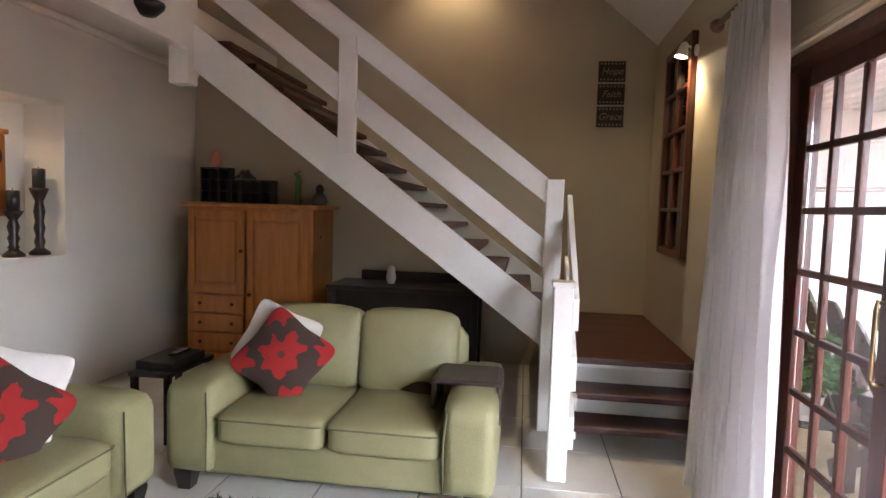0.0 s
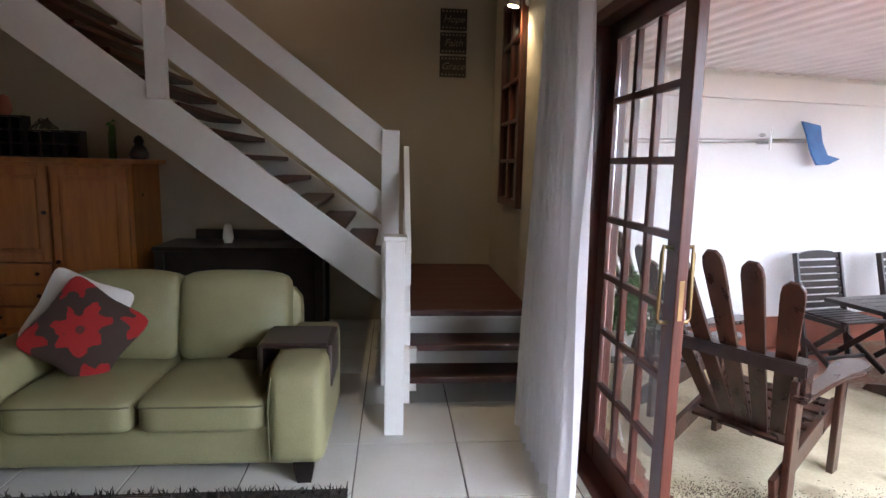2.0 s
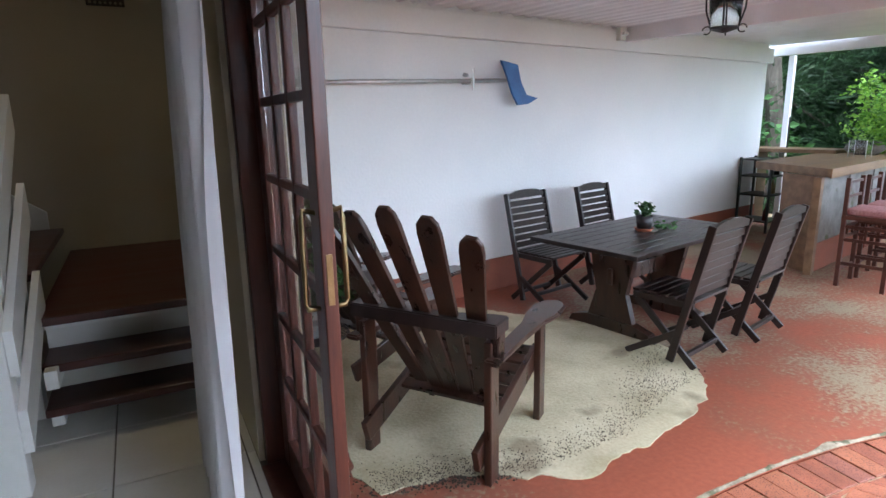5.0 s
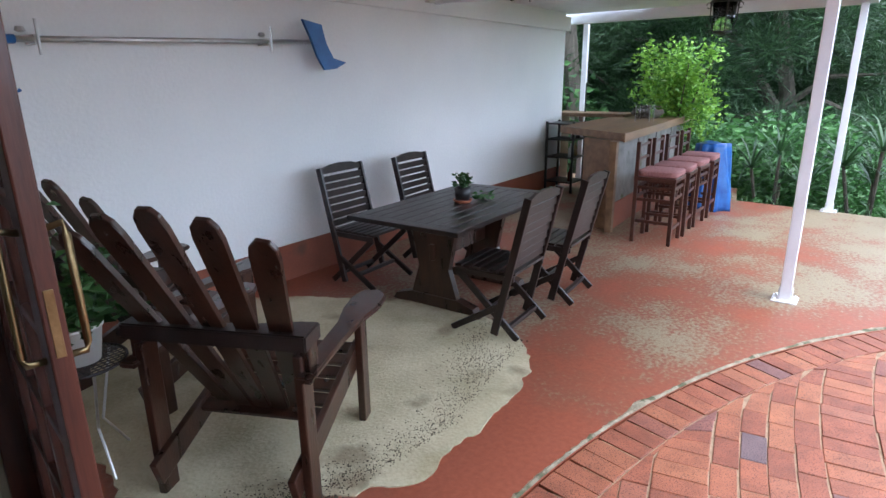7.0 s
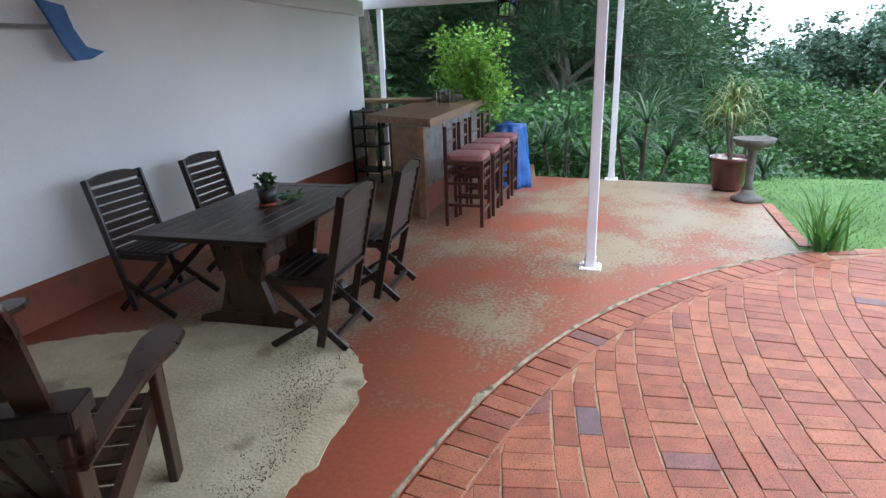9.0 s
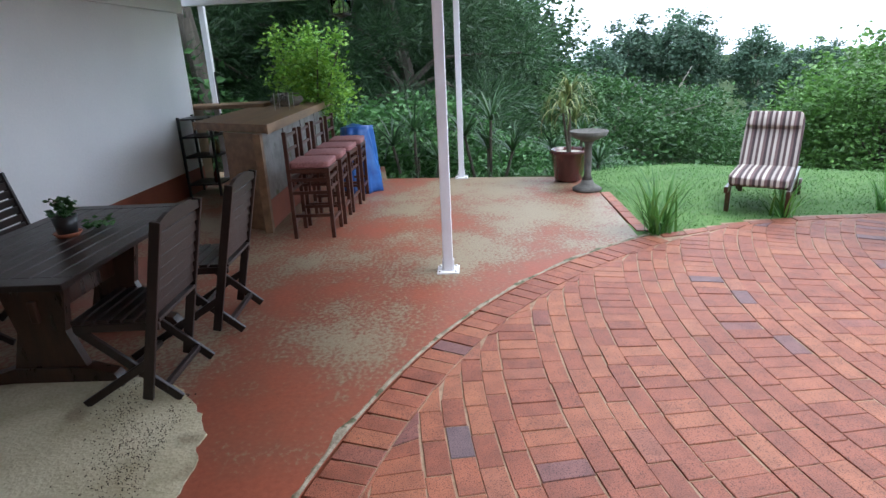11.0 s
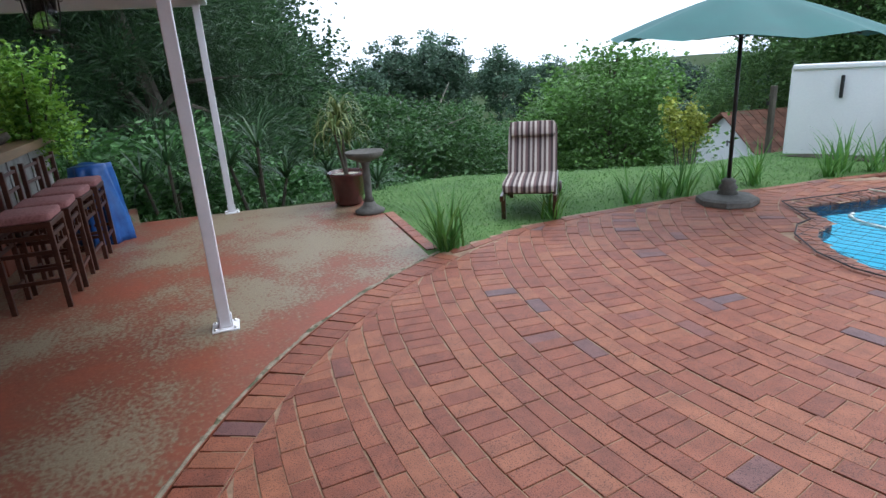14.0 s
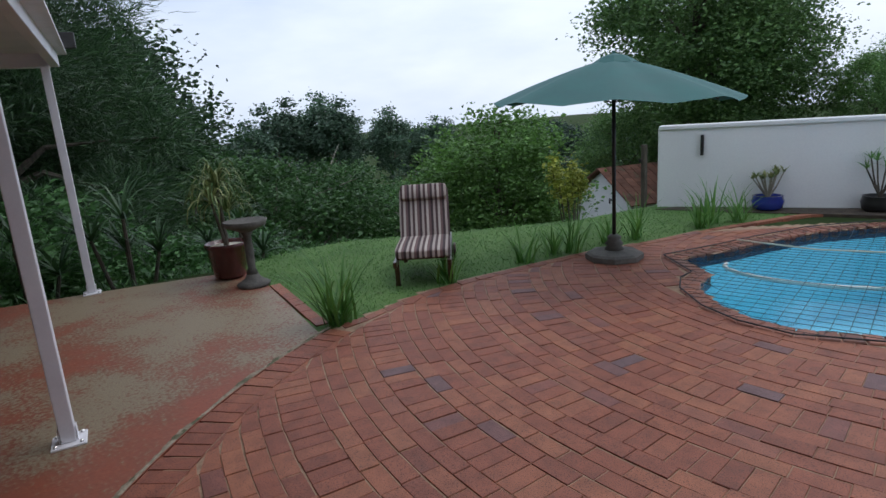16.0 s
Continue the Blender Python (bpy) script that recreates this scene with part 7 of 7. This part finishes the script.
for i in range(9):
    c = ry.normal((0, 0, 0.9), (0.32, 0.32, 0.28))
    part("leaf_tuft", leaves_mesh("leaf_tuft", ry.normal(c, (0.09, 0.09, 0.16), (150, 3)), 0.06, L_YELLOW, 72 + i), L_YELLOW, yb)["kind"] = "stuff"
    part("stem", quick(tube, [(0, 0, -1.2), tuple(c)], 0.02, 0.01, 5), M_BARK, yb)
for i, (x, y) in enumerate(((140, -6), (150, -22), (165, -40), (135, 18))):
    t = thing("far_house", at(x, y, 2.5, 20 * i), "small pale house on the far hillside", "house", "houses on the far hill")
    part("wall", quick(box, (0, 0, 1.5), (8, 6, 4)), M_WHITE_WALL, t)
    part("roof", quick(prism, [(-4.4, 3.5), (4.4, 3.5), (0, 5.6)], -3.2, 3.2, pose(0, 0, 0, 90)), M_ROOFTILE, t)

# ---- paving ----
FC = (4.78, -3.0)


def paved(x, y):
    return math.hypot(x - EDGE_C[0], y - EDGE_C[1]) < EDGE_R - 0.23 and x < lawn_x(y) - 0.115 and y > -6.4 and x > 1.75 + 0.165 * (y - 3.9)


bx = [1.2 + 0.08 * i for i in range(76)]
by = [-6.5 + 0.08 * i for i in range(140)]
vs, fs, ix = [], [], {}
for i, x in enumerate(bx):
    for j, y in enumerate(by):
        ix[i, j] = len(vs)
        vs.append((x, y, 0.001))
for i in range(len(bx) - 1):
    for j in range(len(by) - 1):
        x, y = bx[i] + 0.04, by[j] + 0.04
        if math.hypot(x - EDGE_C[0], y - EDGE_C[1]) < EDGE_R - 0.07 and x < lawn_x(y) + 0.02 and not inside(x, y, grown(POOL, 0.06)) and not inside(x, y, POOL):
            fs.append((ix[i, j], ix[i + 1, j], ix[i + 1, j + 1], ix[i, j + 1]))
pave = tagged(new("pavement", as_mesh("pavement", vs, fs, M_JOINT)), "red clay brick paving laid in curved courses", "paving", "", "structure")
rb = random.Random(9)
near, rest_v, rest_f = [], [], []


def lay(pts, cx, cy):
    z = 0.004 + 0.006 * rb.random()
    vs, fs = brick_mesh(pts, -0.05, z)
    if 2.7 < cx < 5.3 and 1.35 < cy < 4.4 and len(near) < 300:
        near.append((vs, fs))
    else:
        o = len(rest_v)
        rest_v.extend(vs)
        rest_f.extend([tuple(o + i for i in f) for f in fs])


a = 20.0
while a < 104.0:
    da = math.degrees(0.106 / EDGE_R)
    gap = math.degrees(0.009 / EDGE_R)
    jig = rb.uniform(-0.006, 0.006)
    pts = [(EDGE_C[0] + r * math.cos(radians(b)), EDGE_C[1] + r * math.sin(radians(b))) for r, b in ((EDGE_R - 0.012 + jig, a), (EDGE_R - 0.012 + jig, a + da), (EDGE_R - 0.228, a + da), (EDGE_R - 0.228, a))]
    if pts[0][0] < lawn_x(pts[0][1]) + 0.02:
        lay(pts, pts[0][0], pts[0][1])
    a += da + gap
y = 1.9
while y > -5.4:
    w = 0.105
    pts = [(lawn_x(y) - 0.005, y), (lawn_x(y - 0.215) - 0.005, y - 0.215), (lawn_x(y - 0.215) - w, y - 0.215), (lawn_x(y) - w, y)]
    lay(pts, pts[0][0], y)
    y -= 0.224
x = 6.86
while x < 8.4:
    lay([(x, 1.965), (x + 0.216, 1.965), (x + 0.216, 2.07), (x, 2.07)], x, 2.0)
    x += 0.223
r, k = 7.5375, 1
while r > 1.6:
    wide = 0.104 if k % 5 else 0.217
    along = 0.217 if k % 5 else 0.104
    da, gap = math.degrees(along / r), math.degrees(0.005 / r)
    a = -60 + rb.uniform(0, da)
    while a < 190:
        jr = rb.uniform(-0.004, 0.004)
        pts = [(FC[0] + q * math.cos(radians(b)), FC[1] + q * math.sin(radians(b))) for q, b in ((r + jr, a), (r + jr, a + da), (r - wide + jr, a + da), (r - wide + jr, a))]
        cx, cy = sum(p[0] for p in pts) / 4, sum(p[1] for p in pts) / 4
        if (paved(cx, cy) or any(paved(x, y) for x, y in pts)) and not inside(cx, cy, grown(COPE, 0.02)) and not inside(cx, cy, COPE):
            cut = []
            for x, y in pts:
                d = math.hypot(x - EDGE_C[0], y - EDGE_C[1])
                lim = EDGE_R - 0.236
                if d > lim:
                    x, y = EDGE_C[0] + (x - EDGE_C[0]) * lim / d, EDGE_C[1] + (y - EDGE_C[1]) * lim / d
                cut.append((min(x, lawn_x(y) - 0.115), y))
            lay(cut, cx, cy)
        a += da + gap
    r -= wide + 0.0065
    k += 1
for vs, fs in near:
    part("brick", as_mesh("brick", vs, fs, M_BRICK), M_BRICK, pave)
rest = part("outer_paving", as_mesh("outer_paving", rest_v, rest_f, M_BRICK), M_BRICK, pave)
rest["kind"] = "stuff"
# the mossy mortar line between slab and bricks
ed = [(p[0], p[1]) for p in arc(EDGE_C, EDGE_R + 0.02, 32, 104, 260)]
bm = bmesh.new()
prev = None
for i, (x, y) in enumerate(ed):
    w = 0.004 + 0.04 * max(0.0, noise.noise(Vector((x * 5, y * 5, 1))) + 0.15) + 0.02 * abs(noise.noise(Vector((x * 31, y * 31, 4))))
    dx, dy = (x - EDGE_C[0]) / EDGE_R, (y - EDGE_C[1]) / EDGE_R
    cur = [bm.verts.new((x - dx * 0.014, y - dy * 0.014, 0.001)), bm.verts.new((x, y, 0.0055)), bm.verts.new((x + dx * w, y + dy * w, 0.003))]
    if prev:
        for q in range(2):
            bm.faces.new((prev[q], cur[q], cur[q + 1], prev[q + 1]))
    prev = cur
structure("edge_mortar", bm, M_MORTAR, "crumbling pale mortar line along the bricks", "mortar")

# ---- floor tiles ----
TS, T0P, T0Q = 0.577, -0.622, -0.875
fl_ob = bpy.data.objects["floor"]
for i in range(-9, 3):
    for j in range(-10, 6):
        p0, p1 = T0P + TS * i, T0P + TS * (i + 1)
        q0, q1 = T0Q + TS * j, T0Q + TS * (j + 1)
        p0, p1, q0, q1 = max(p0, LEFT) + 0.0035, min(p1, 0.0) - 0.0035, max(q0, SOUTH) + 0.0035, min(q1, BACK) - 0.0035
        if p1 - p0 > 0.02 and q1 - q0 > 0.02:
            part("tile", as_mesh("tile", *brick_mesh([(p0, q0), (p1, q0), (p1, q1), (p0, q1)], -0.02, 0.0, 0.003), M_TILE), M_TILE, fl_ob)
